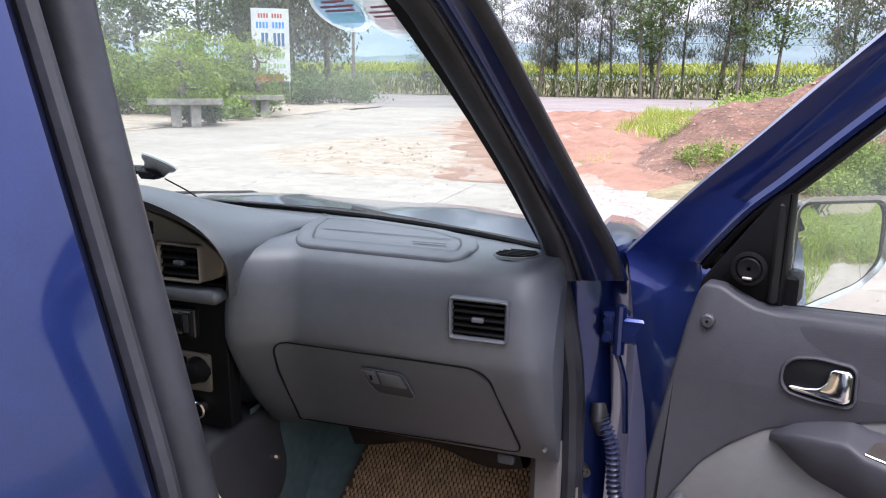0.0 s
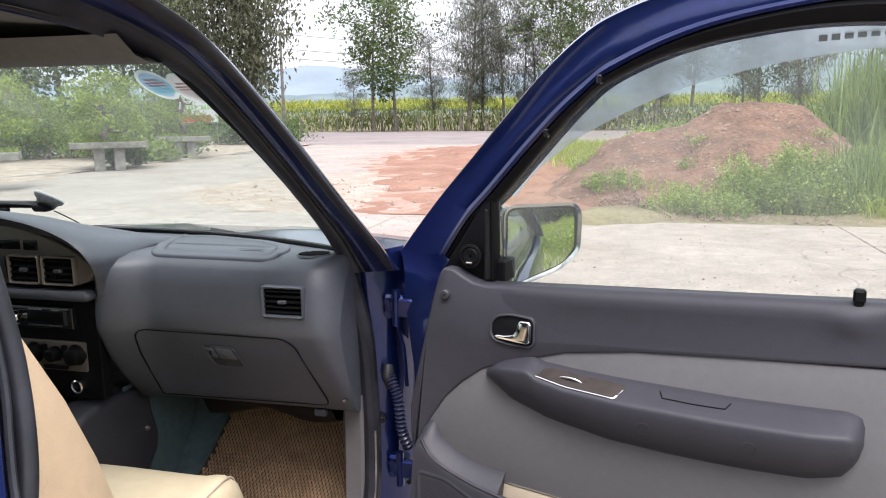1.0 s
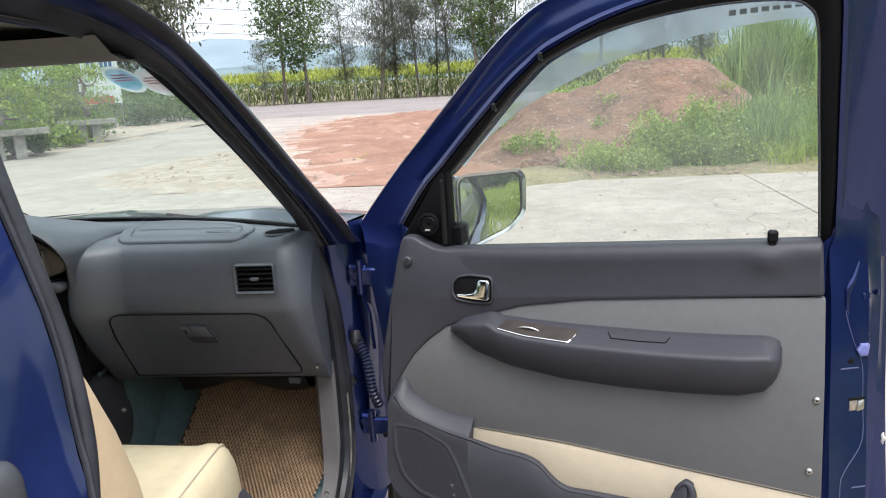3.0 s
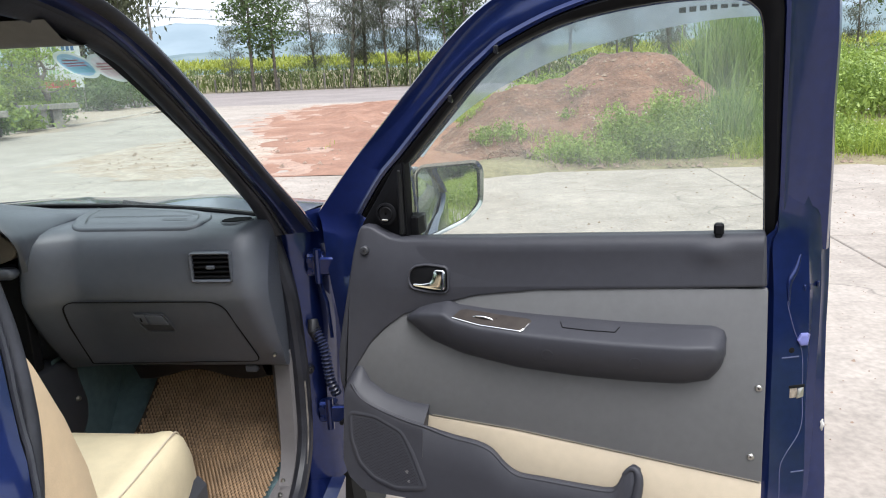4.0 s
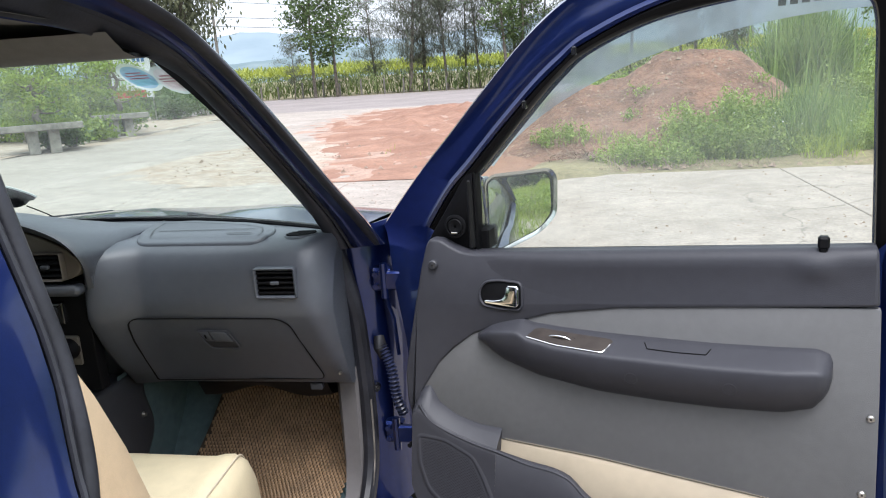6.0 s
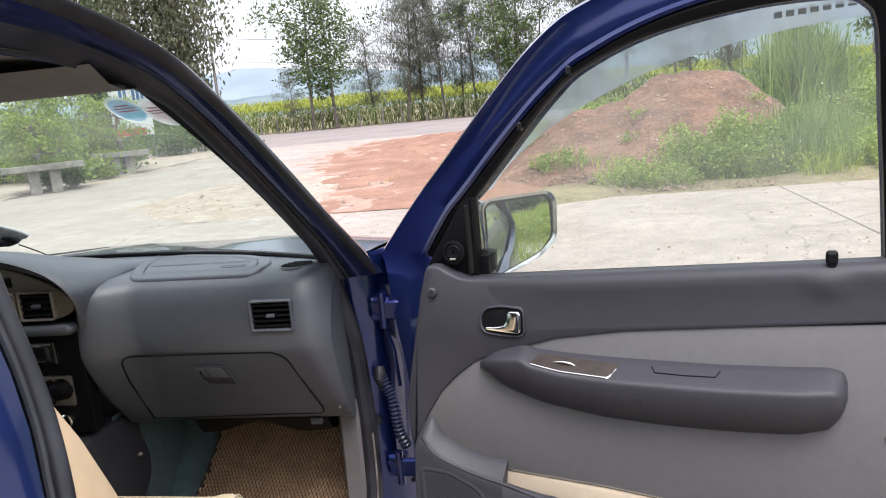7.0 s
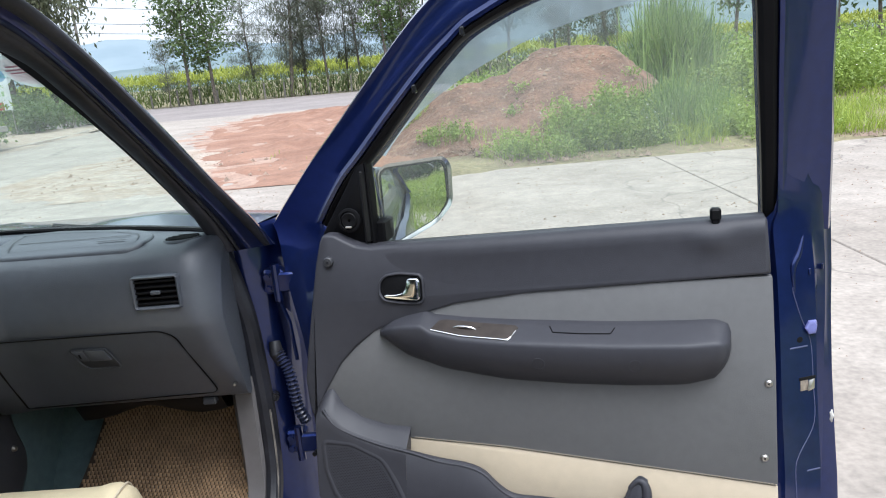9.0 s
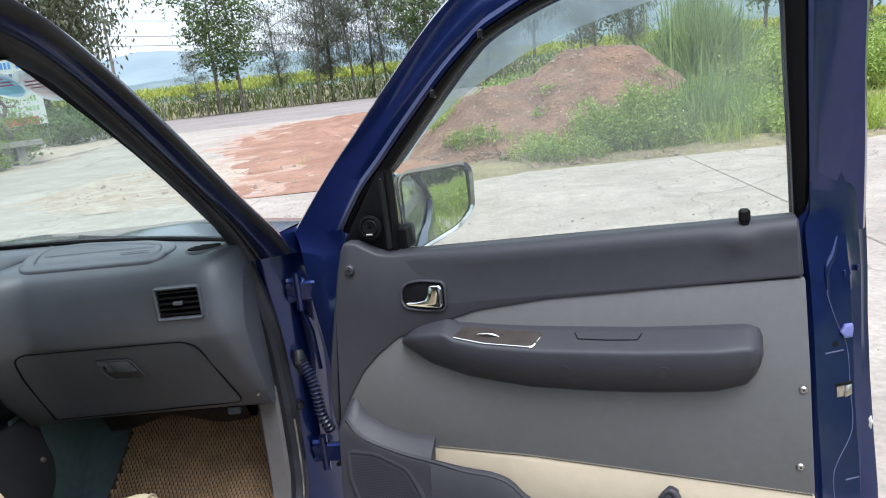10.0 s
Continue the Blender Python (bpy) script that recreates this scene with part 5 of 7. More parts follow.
# ---- dashboard ----
# right end is rounded; the face swells below the top edge and falls back towards the foot
DX = [-1.70, -1.55, -1.35, -1.15, -0.98, -0.85, -0.80, -0.772, -0.766, -0.764, -0.758, -0.750, -0.742, -0.733, -0.724, -0.715, -0.706, -0.697, -0.688, -0.679, -0.670, -0.661, -0.652, -0.643, -0.62, -0.5, -0.43, -0.376, -0.34, -0.284, -0.28, -0.272, -0.264, -0.256, -0.248, -0.24, -0.232, -0.226, -0.222, -0.219]


def dash_row(x):
    def e(z):
        return float(np.interp(x - 0.034 * (1.19 - z) / 0.33, [-0.285, -0.272, -0.264, -0.256, -0.248, -0.240, -0.232, -0.226, -0.222, -0.219], [0.0, 0.0020, 0.0050, 0.0095, 0.0165, 0.026, 0.038, 0.051, 0.064, 0.088]))
    ws_y = 1.44 - 0.20 * abs((x - MID) / 0.735) ** 2.2
    face = [(1.18, 1.216, 0.3), (1.125, 1.216, 0.5), (1.100, 1.207, 0.8), (1.082, 1.188, 1), (1.0726, 1.160, 1), (1.070, 1.150, 1), (1.0617, 1.095, 1), (1.060, 1.062, 1), (1.066, 1.045, 1), (1.092, 0.99, 0.9), (1.128, 0.93, 0.7), (1.172, 0.852, 0.3)]
    k = min(1.0, max(0.0, (-0.645 - x) / 0.115))
    swell = 0.048 * k * k * (3 - 2 * k) * (1.0 if x > -0.757 else float(np.interp(x, [-0.767, -0.764, -0.757], [0.0, 0.82, 1.0])))

    def b(z):
        return swell * float(np.interp(z, [0.858, 0.88, 0.93, 1.0, 1.19, 1.2165], [0.5, 0.75, 0.95, 1.0, 1.0, 0.9]))
    return [(x, max(ws_y, 1.20), 1.206)] + [(x, y + e(z) * q - b(z) * (1.0 if y < 1.11 or z < 1.2 else 0.5 if y < 1.15 else 0.0), z) for y, z, q in face] + [(x, 1.192, 0.841), (x, 1.30, 0.855), (x, 1.42, 0.90)]


body = Shape()
rings = [dash_row(x) for x in DX]
body.rings(rings, closed=False)
body.f = [f for f in body.f if not all(-0.377 < body.v[i][0] < -0.283 and 1.094 < body.v[i][2] < 1.161 for i in f)]
last = rings[-1]
body.add(last + [(-0.22, 1.42, 1.05)], [tuple(range(len(last) + 1))])
dash = part("dashboard", body, DASH, car, "dark grey moulded plastic dashboard", 72)


def face_y(z, x=-0.5):
    r = dash_row(x)[3:13]
    return float(np.interp(z, [p[2] for p in r][::-1], [p[1] for p in r][::-1]))


def on_face(a, b, h):
    return (a, face_y(b, min(a, -0.272)) - h, b)


# glovebox lid with its latch
gb = rounded([(-0.690, 1.050), (-0.340, 1.046), (-0.315, 1.030), (-0.276, 0.862), (-0.702, 0.860), (-0.700, 0.875), (-0.694, 1.00)], 0.022, 4)
groove = Shape()
groove.rings([[on_face(a, b, h) for a, b in inset(gb, d)] for d, h in ((-0.0016, 0.0002), (-0.0014, 0.0024), (0.0008, 0.0024), (0.001, 0.0002))], True)
part("glovebox_gap", groove, BLACK, dash, "", 60)
lid = Shape()
lid_rows = []
for t in np.linspace(0, 1, 8):
    z = 1.046 - 0.186 * t
    x0 = float(np.interp(z, [0.866, 0.88, 1.00, 1.040, 1.047], [-0.698, -0.697, -0.687, -0.684, -0.672]))
    x1 = float(np.interp(z, [0.866, 1.028, 1.040, 1.047], [-0.280, -0.317, -0.328, -0.345]))
    lid_rows.append([on_face(x0 + (x1 - x0) * s, z, 0.0016) for s in np.linspace(0, 1, 14)])
lid.rings(lid_rows, closed=False)
part("glovebox_lid", lid, DASH, dash, "grey glovebox lid", 60)
lat_out = rounded([(-0.541, 1.018), (-0.464, 1.016), (-0.459, 1.004), (-0.450, 0.966), (-0.456, 0.960), (-0.520, 0.961), (-0.530, 0.975)], 0.008)
part("latch_bezel", Shape().rings([[on_face(a, b, h) for a, b in inset(lat_out, d)] for d, h in ((0, 0.004), (0.0, 0.0068), (0.0012, 0.0075), (0.0022, 0.0068), (0.0028, 0.004))], True), DASH, dash, "rounded glovebox latch bezel", 60)
part("latch_cup", Shape().plate(inset(lat_out, 0.004), on_face, 0.004, 0.0050, 0.0005), DASH_DARK, dash)
part("latch_paddle", Shape().plate(rounded([(-0.508, 1.0145), (-0.468, 1.0125), (-0.460, 0.984), (-0.504, 0.985)], 0.004), on_face, 0.004, 0.0100, 0.0022), DASH, dash, "glovebox latch paddle")
part("latch_lock", Shape().plate(rounded([(-0.537, 1.0145), (-0.511, 1.0145), (-0.507, 0.985), (-0.524, 0.986)], 0.005), on_face, 0.004, 0.0085, 0.002), DASH, dash, "glovebox lock plate")
part("lock_slot", Shape().plate(rect(-0.5235, 0.994, -0.5195, 1.005), on_face, 0.008, 0.0092, 0.0002), BLACK, dash, "", 0)


def vent(x0, z0, x1, z1, y, parent, frame_mat, slats=4, rim=0.012, deep=0.028):
    """A louvred air vent let into a face at depth y: rim, dark well, slats, fins and a thumb tab."""
    o = rect(x0, z0, x1, z1, 0.008)
    v = part("air_vent", Shape().rings([[(a, y - h, b) for a, b in inset(o, d)] for d, h in ((0, -0.012), (0.0, 0.004), (0.002, 0.006), (rim - 0.002, 0.005), (rim, 0.002), (rim + 0.0005, -0.002))], True), frame_mat, parent, "air vent with dark louvres", 50)
    inn = inset(o, rim)
    part("vent_throat", Shape().rings([[(a, y - h, b) for a, b in q] for q, h in ((inn, 0.001), (inset(inn, 0.001), -deep - 0.001))], True), BLACK, parent)
    i0, k0, i1, k1 = x0 + rim, z0 + rim, x1 - rim, z1 - rim
    part("vent_well", Shape().add([(i0, y + deep, k0), (i1, y + deep, k0), (i1, y + deep, k1), (i0, y + deep, k1)], [(0, 1, 2, 3)]), BLACK, parent)
    for k in range(slats):
        z = k0 + (k1 - k0) * (k + 0.5) / slats
        s = Shape()
        s.rings([[(x, y - 0.001, z - 0.0022), (x, y - 0.002, z), (x, y - 0.001, z + 0.0018), (x, y + deep * 0.65, z + 0.0062), (x, y + deep * 0.65, z + 0.003)] for x in (i0, i1)], True)
        part("vent_slat", s, BLACK, parent)
    fins = Shape()
    for k in range(1, 6):
        x = i0 + (i1 - i0) * k / 6
        fins.box((x - 0.0012, y + deep * 0.4, k0), (x + 0.0012, y + deep * 0.9, k1))
    part("vent_fin", fins, BLACK, parent)
    xm, zm = (x0 + x1) / 2, (z0 + z1) / 2
    part("vent_tab", Shape().box((xm - 0.011, y - 0.006, zm - 0.004), (xm + 0.009, y + 0.004, zm + 0.004), None, 0.002), DASH, parent)
    return v


vent(-0.379, 1.0945, -0.283, 1.1635, 1.061, dash, DASH, 5, 0.0062)
# airbag lid, lifted a little above the top
bag = rounded([(-0.672, 1.100), (-0.385, 1.098), (-0.362, 1.118), (-0.362, 1.17), (-0.385, 1.225), (-0.46, 1.272), (-0.64, 1.322), (-0.735, 1.305), (-0.715, 1.20)], 0.025)


def top_z(y):
    return float(np.interp(y, [1.082, 1.1, 1.125, 1.18], [1.188, 1.207, 1.216, 1.216]))


bl = Shape()
bl.plate(bag, lambda a, b, h: (a, b, top_z(b) + h), -0.01, 0.0065, 0.0055)
part("airbag_lid", bl, DASH, dash, "raised grey airbag lid on the dashboard top", 50)
bg = Shape()
bg_out = [inset(bag, 0.028), inset(bag, 0.0305)]
bg.rings([[(a, b, top_z(b) + 0.0069) for a, b in o] for o in bg_out], True)
bg.box((-0.665, 1.192, 1.2226), (-0.42, 1.195, 1.2229))
part("airbag_seam", bg, DASH_DARK, dash, "", 0)
part("airbag_print", Shape().box((-0.475, 1.150, 1.2225), (-0.415, 1.156, 1.2229)), DASH_DARK, dash, "", 0)
# side defroster
df = [(-0.294 + 0.034 * math.cos(a) + 0.008 * math.sin(a), 1.148 + 0.029 * math.sin(a)) for a in (2 * math.pi * k / 28 for k in range(28))]
part("defroster", Shape().rings([[(a, b, 1.216 + z) for a, b in inset(df, d)] for d, z in ((-0.004, -0.002), (-0.001, 0.0022), (0.0012, 0.0022), (0.002, 0.0))], True), DASH, dash, "oval side defroster grille", 50)
part("defroster_well", Shape().add([(a, b, 1.2166) for a, b in df], [tuple(range(len(df)))]), BLACK, dash, "", 0)
for k in range(5):
    y = 1.129 + 0.0098 * k
    w = 0.034 * math.sqrt(max(0.05, 1 - ((y - 1.148) / 0.029) ** 2)) - 0.003
    c = -0.294 + 0.008 * (y - 1.148) / 0.029
    part("defroster_slat", Shape().rings([[(x, y, 1.2160), (x, y + 0.0022, 1.2200), (x, y + 0.0036, 1.2200), (x, y + 0.0036, 1.2160)] for x in (c - w, c + w)], True, (True, True)), BLACK, dash, "", 0)
part("dash_screw", Shape().tube([(-0.235, 1.152, 0.885), (-0.235, 1.142, 0.885)], [0.004, 0.003], 8), STEEL, dash)
under = Shape()
under.rings([[(x, y, z + 0.014 * math.sin(x * 23) * (y > 1.21)) for x, y, z in ((x, 1.188, 0.842), (x, 1.215, 0.808), (x, 1.25, 0.792), (x, 1.34, 0.775), (x, 1.44, 0.80))] for x in np.linspace(-0.62, -0.285, 12)], closed=False)
part("blower_housing", under, BLACK, dash, "black blower housing below the dashboard", 60)
part("lid_bracket", Shape().box((-0.325, 1.178, 0.826), (-0.295, 1.20, 0.844), None, 0.003), DASH_DARK, dash)

# hood over the instruments and the centre bezel, standing proud of the face
cs = Shape()
arch = [(-0.762, 1.085), (-0.756, 1.11), (-0.748, 1.138), (-0.741, 1.165), (-0.735, 1.19), (-0.742, 1.221), (-0.782, 1.256), (-0.844, 1.282), (-0.91, 1.298), (-0.98, 1.308), (-1.1, 1.318), (-1.25, 1.322), (-1.45, 1.318)]
rows = []
for (x, z) in curve(arch, 4):
    k = float(np.interp(z, [1.13, 1.25, 1.32], [0.0, 0.6, 1.0]))
    g = float(np.interp(z, [1.085, 1.19, 1.225, 1.25], [0.0, 0.2, 0.6, 1.0]))
    sink = float(np.interp(z, [1.085, 1.12, 1.17, 1.215], [0.05, 0.04, 0.02, 0.0]))
    rows.append([(a, b + sink, c) for a, b, c in (((x - 0.024 * (1 - k), 1.006, z - 0.020 * k - 0.004), (x - 0.010 * (1 - k), 0.990, z - 0.006 * k), (x, 0.984, z), (x + 0.010 * (1 - k), 0.990, z + 0.004 * k), (x + (0.020 * (1 - k) + 0.004) * g, 1.02, z + 0.004 * k), (x + (0.026 + 0.004 * k) * g, 1.07 + 0.02 * k, z - 0.012 * k), (x + 0.04 * g, 1.15 + 0.05 * k, z * (1 - 0.6 * k) + 1.216 * 0.6 * k), (x + 0.05 * g, 1.33, 1.213)))])
cs.rings(rows, closed=False)
part("instrument_hood", cs, DASH, dash, "arched grey hood of the instruments", 60)
bar = Shape().box((-1.2, 0.992, 1.122), (-0.757, 1.03, 1.146), None, 0.008)
part("console_bar", bar, DASH, dash, "rounded grey bar between the vents and the radio", 60)
bz = Shape()
bz_out = rounded([(-1.35, 1.150), (-0.80, 1.152), (-0.757, 1.168), (-0.750, 1.196), (-0.784, 1.226), (-0.847, 1.256), (-0.913, 1.276), (-1.0, 1.292), (-1.35, 1.300)], 0.02)
bz.plate(bz_out, lambda a, b, h: (a, 1.016 - h, b), -0.02, 0.004, 0.004)
part("centre_bezel", bz, BEZEL, dash, "grey-brown centre bezel with vents", 50)
vent(-0.872, 1.156, -0.788, 1.221, 1.002, dash, BEZEL, 4, 0.005, 0.0085)
vent(-0.960, 1.156, -0.878, 1.221, 1.002, dash, BEZEL, 4, 0.005, 0.0085)
part("switch_block", Shape().plate(rect(-1.03, 1.163, -0.975, 1.215, 0.006), lambda a, b, h: (a, 1.012 - h, b), -0.01, 0.004, 0.002), DASH_DARK, dash, "dark switch block")
part("clock", Shape().plate(rect(-1.0, 1.231, -0.932, 1.254, 0.004), lambda a, b, h: (a, 1.012 - h, b), -0.01, 0.002, 0.002), GLOSS_BLACK, dash, "small dark clock display")
part("blank_switch", Shape().plate(rect(-0.924, 1.230, -0.887, 1.253, 0.004), lambda a, b, h: (a, 1.012 - h, b), -0.01, 0.002, 0.002), GLOSS_BLACK, dash)
rad_cave = Shape()
rad_cave.plate(rect(-1.10, 0.885, -0.768, 1.150, 0.006), lambda a, b, h: (a, 1.032 - h, b), -0.03, 0.0, 0.002)
part("console_face", rad_cave, BLACK, dash, "dark centre console face", 50)
part("radio", Shape().plate(rect(-1.00, 1.050, -0.822, 1.102, 0.004), lambda a, b, h: (a, 1.034 - h, b), -0.01, 0.016, 0.004), GLOSS_BLACK, dash, "black car radio with a chromed knob", 50)
for a, b, c, d, mt in ((-0.940, 1.066, -0.850, 1.090, BLACK), (-0.94, 1.0565, -0.85, 1.0595, STEEL), (-0.935, 1.0935, -0.90, 1.0955, STICKER_WHITE), (-0.875, 1.0935, -0.855, 1.0955, STICKER_WHITE), (-0.995, 1.0565, -0.965, 1.059, STEEL), (-0.995, 1.0955, -0.83, 1.098, STEEL), (-0.845, 1.060, -0.835, 1.092, DASH_DARK)):
    part("radio_trim", Shape().plate(rect(a, b, c, d), lambda p, q, h: (p, 1.018 - h, q), -0.002, 0.0012, 0.0004), mt, dash)
part("radio_knob", Shape().tube([(-0.967, 1.02, 1.076), (-0.967, 1.002, 1.076), (-0.967, 0.998, 1.076)], [0.016, 0.0145, 0.011], 18), CHROME, dash, "chromed volume knob")
part("heater_panel", Shape().plate(rect(-0.985, 0.950, -0.803, 1.020, 0.006), lambda a, b, h: (a, 1.034 - h, b), -0.01, 0.008, 0.003), BEZEL, dash, "grey-brown heater control panel")
for x in (-0.940, -0.882, -0.828):
    part("heater_knob", Shape().tube([(x, 1.028, 0.99), (x, 1.02, 0.99), (x, 1.006, 0.99), (x, 1.003, 0.99)], [0.026, 0.022, 0.019, 0.014] if x != -0.882 else [0.019, 0.017, 0.015, 0.011], 20), BLACK, dash, "round black heater knob")
for x in (-0.910, -0.856):
    part("heater_button", Shape().box((x - 0.006, 1.018, 0.985), (x + 0.006, 1.028, 1.012), None, 0.002), BLACK, dash)
part("heater_slider", Shape().box((-0.915, 1.020, 0.955), (-0.85, 1.028, 0.964), None, 0.002), BLACK, dash)
part("lighter_socket", Shape().rings([[(-0.829 + r * math.cos(t), y, 0.917 + r * math.sin(t)) for t in (2 * math.pi * k / 20 for k in range(20))] for r, y in ((0.016, 1.03), (0.016, 1.018), (0.013, 1.016), (0.0115, 1.02), (0.0115, 1.05))], True), CHROME, dash, "round lighter socket with a bright ring")
# steering wheel is hidden; the lower console and the tunnel's side panel
lc = Shape()
lc.rings([[(x, y, z) for x, z in ((-1.12, 0.55), (-1.10, 0.86), (-0.86, 0.865), (-0.80, 0.82))] for y in (1.12, 1.06, 1.04)], closed=False)
lc.box((-1.12, 0.55, 0.52), (-0.805, 1.12, 0.80), None, 0.02)
part("lower_console", lc, BLACK, dash, "black lower console")
tun = Shape()
tl = rounded([(0.94, 0.60), (0.935, 0.82), (0.985, 0.862), (1.05, 0.872), (1.205, 0.868), (1.205, 0.80), (1.225, 0.73), (1.215, 0.68), (1.18, 0.645), (1.16, 0.55)], 0.02)
tun.plate(tl, lambda a, b, h: (-0.785 + h + (a - 1.05) * 0.08, a, b), -0.08, 0.0, 0.014)
part("tunnel_panel", tun, DASH_DARK, car, "dark grey tunnel side panel with a screw", 50)
part("tunnel_screw", Shape().tube([(-0.776, 1.178, 0.755), (-0.768, 1.178, 0.755)], [0.008, 0.005], 12), STEEL, car, "cross-head screw in the tunnel panel")
toe = Shape()
toe.rings([[(x, y, z) for y, z in ((1.50, 0.95), (1.47, 0.82), (1.40, 0.68), (1.30, 0.57), (1.20, 0.525), (0.95, 0.515))] for x in (-0.84, -0.78, -0.72, -0.6, -0.45, -0.275)], closed=False)
toe.rings([[(-0.79, y, z) for z in (0.52, 0.7, 0.88)] for y in (1.12, 1.3, 1.5)], closed=False)
part("toe_board", toe, CARPET, car, "dark teal carpeted toe board", 60)

# ---- woven mat in the footwell ----
mat_root = thing("floor_mat", "brown and gold coarsely woven floor mat in the passenger footwell", "floor mat", (-0.5, 1.1, 0.53))
MP = curve([(1.395, 0.735), (1.37, 0.69), (1.33, 0.632), (1.27, 0.578), (1.20, 0.550), (1.10, 0.540), (0.95, 0.538), (0.72, 0.538)], 10)
ml = [0.0]
for p, q in zip(MP, MP[1:]):
    ml.append(ml[-1] + math.hypot(q[0] - p[0], q[1] - p[1]))


def mat_at(s, x, h=0.0):
    """A point on the mat: s metres down from its upper edge."""
    y, z = float(np.interp(s, ml, [p[0] for p in MP])), float(np.interp(s, ml, [p[1] for p in MP]))
    wave = 0.006 * math.sin(s * 14 + x * 9) + 0.004 * math.sin(x * 31 + s * 5)
    edge = max(0.0, x + 0.34) ** 2 * 1.1
    return (x, y - 0.5 * h, z + wave + edge + 0.8 * h)


def mat_left(s):
    return -0.665 - 0.10 * min(s, 0.4) / 0.4


base = Shape()
base.rings([[mat_at(s, mat_left(s) + (-0.285 - mat_left(s)) * t, -0.003) for t in np.linspace(0, 1, 16)] for s in np.linspace(0, ml[-1], 30)], closed=False)
part("mat_backing", base, MAT_BASE, mat_root, "", 60)
cords = Shape()
step, pitch = 0.0094, 0.0098
for r in range(int(ml[-1] / step)):
    s = r * step
    x0 = mat_left(s)
    for c in range(math.ceil(x0 / pitch), int(-0.283 / pitch)):
        x = pitch * (c + (0.5 if r % 2 else 0.0))
        cords.rings([[mat_at(s + ds * step, x + dx * pitch, h) for ds, h in ((-0.05, -0.0012), (0.2, 0.0022 * g), (0.5, 0.0031 * g), (0.8, 0.0022 * g), (1.05, -0.0012))] for dx, g in ((0.03, 0.1), (0.2, 0.85), (0.40, 1.0), (0.60, 0.85), (0.77, 0.1))], closed=False)
tagged(part("weave", cords, MAT, mat_root, "", 60), kind="stuff")

# ---- passenger seat ----
seat = thing("front_seat", "cream leather front passenger seat with piped seams", "car seat", (-0.55, 0.6, 0.52))
cush = Shape()
rows = []
for y, top, k in ((0.30, 0.850, 0.96), (0.45, 0.850, 0.98), (0.60, 0.850, 1.0), (0.72, 0.852, 0.99), (0.78, 0.851, 0.975), (0.82, 0.847, 0.955), (0.85, 0.838, 0.93), (0.872, 0.822, 0.905), (0.890, 0.796, 0.885), (0.90, 0.76, 0.875), (0.903, 0.72, 0.87), (0.895, 0.66, 0.86)):
    row = []
    for s, dz in ((-1.0, -0.17), (-1.0, -0.05), (-0.97, -0.008), (-0.90, 0.006), (-0.80, 0.002), (-0.72, -0.006), (-0.6, -0.007), (0.0, -0.005), (0.6, -0.006), (0.70, -0.005), (0.78, 0.0), (0.86, 0.001), (0.94, -0.010), (0.985, -0.038), (1.0, -0.09), (0.98, -0.17)):
        row.append((-0.575 + 0.262 * k * s, y, top + dz))
    rows.append(row)
cush.rings(rows, closed=False)
cush.add(rows[-1], [tuple(range(len(rows[-1])))])
part("seat_cushion", cush, LEATHER, seat, "cream leather seat cushion", 70)
seam = Shape()
seam.tube(curve([(-0.575 + 0.262 * k * 0.90, y, top - 0.002) for y, top, k in ((0.45, 0.850, 0.98), (0.60, 0.850, 1.0), (0.72, 0.852, 0.99), (0.78, 0.851, 0.975), (0.82, 0.847, 0.955), (0.85, 0.838, 0.93), (0.872, 0.822, 0.905), (0.892, 0.794, 0.885))], 4), 0.0022, 6)
part("cushion_piping", seam, BEIGE, seat, "piped seam")
bk = Shape()
rows = []
for z, y, w in ((0.80, 0.49, 0.235), (0.86, 0.495, 0.238), (0.95, 0.475, 0.24), (1.05, 0.44, 0.24), (1.15, 0.398, 0.236), (1.25, 0.35, 0.225), (1.33, 0.30, 0.205), (1.37, 0.26, 0.17), (1.375, 0.20, 0.15)):
    row = []
    for s, d in ((-1.0, -0.10), (-1.02, -0.03), (-0.96, 0.02), (-0.85, 0.03), (-0.7, 0.012), (0.0, 0.0), (0.7, 0.012), (0.85, 0.03), (0.96, 0.02), (1.02, -0.03), (1.0, -0.10)):
        row.append((-0.568 + w * 1.03 * s, y + 0.012 + d * 1.2, z + d * 0.3))
    rows.append(row)
bk.rings(rows, closed=False)
part("seat_backrest", bk, LEATHER_TAN, seat, "tan leather backrest", 70)
sb = Shape()
sb.box((-0.80, 0.30, 0.53), (-0.33, 0.86, 0.70), None, 0.02)
part("seat_base", sb, DASH_DARK, seat, "dark plastic seat base")
sb2 = Shape()
sb2.rings([[(-0.318, y, z) for z in (0.56, 0.66, 0.70)] + [(-0.335, y, 0.72)] for y in (0.35, 0.7, 0.84, 0.88)], closed=False)
part("seat_shield", sb2, DASH_DARK, seat, "dark side shield of the seat")

# ---- phone or camera holder on the windscreen ----
mount = thing("windscreen_mount", "black suction mount with a dash camera on the windscreen", "camera mount", (-1.15, 1.35, 1.29))
sc = Shape()
c = Vector((-1.150, 1.352, 1.300))
axn = Vector((0.25, 0.45, 0.9)).normalized()
s1 = axn.orthogonal().normalized()
s2 = axn.cross(s1)
sc.rings([[c + axn * h + (s1 * math.cos(t) + s2 * math.sin(t)) * r for t in (2 * math.pi * k / 24 for k in range(24))] for r, h in ((0.010, -0.03), (0.022, -0.022), (0.028, -0.008), (0.036, -0.003), (0.039, 0.003), (0.038, 0.007))], True, (True, True))
part("suction_cup", sc, BLACK, mount, "black suction cup with pale rim", 50)
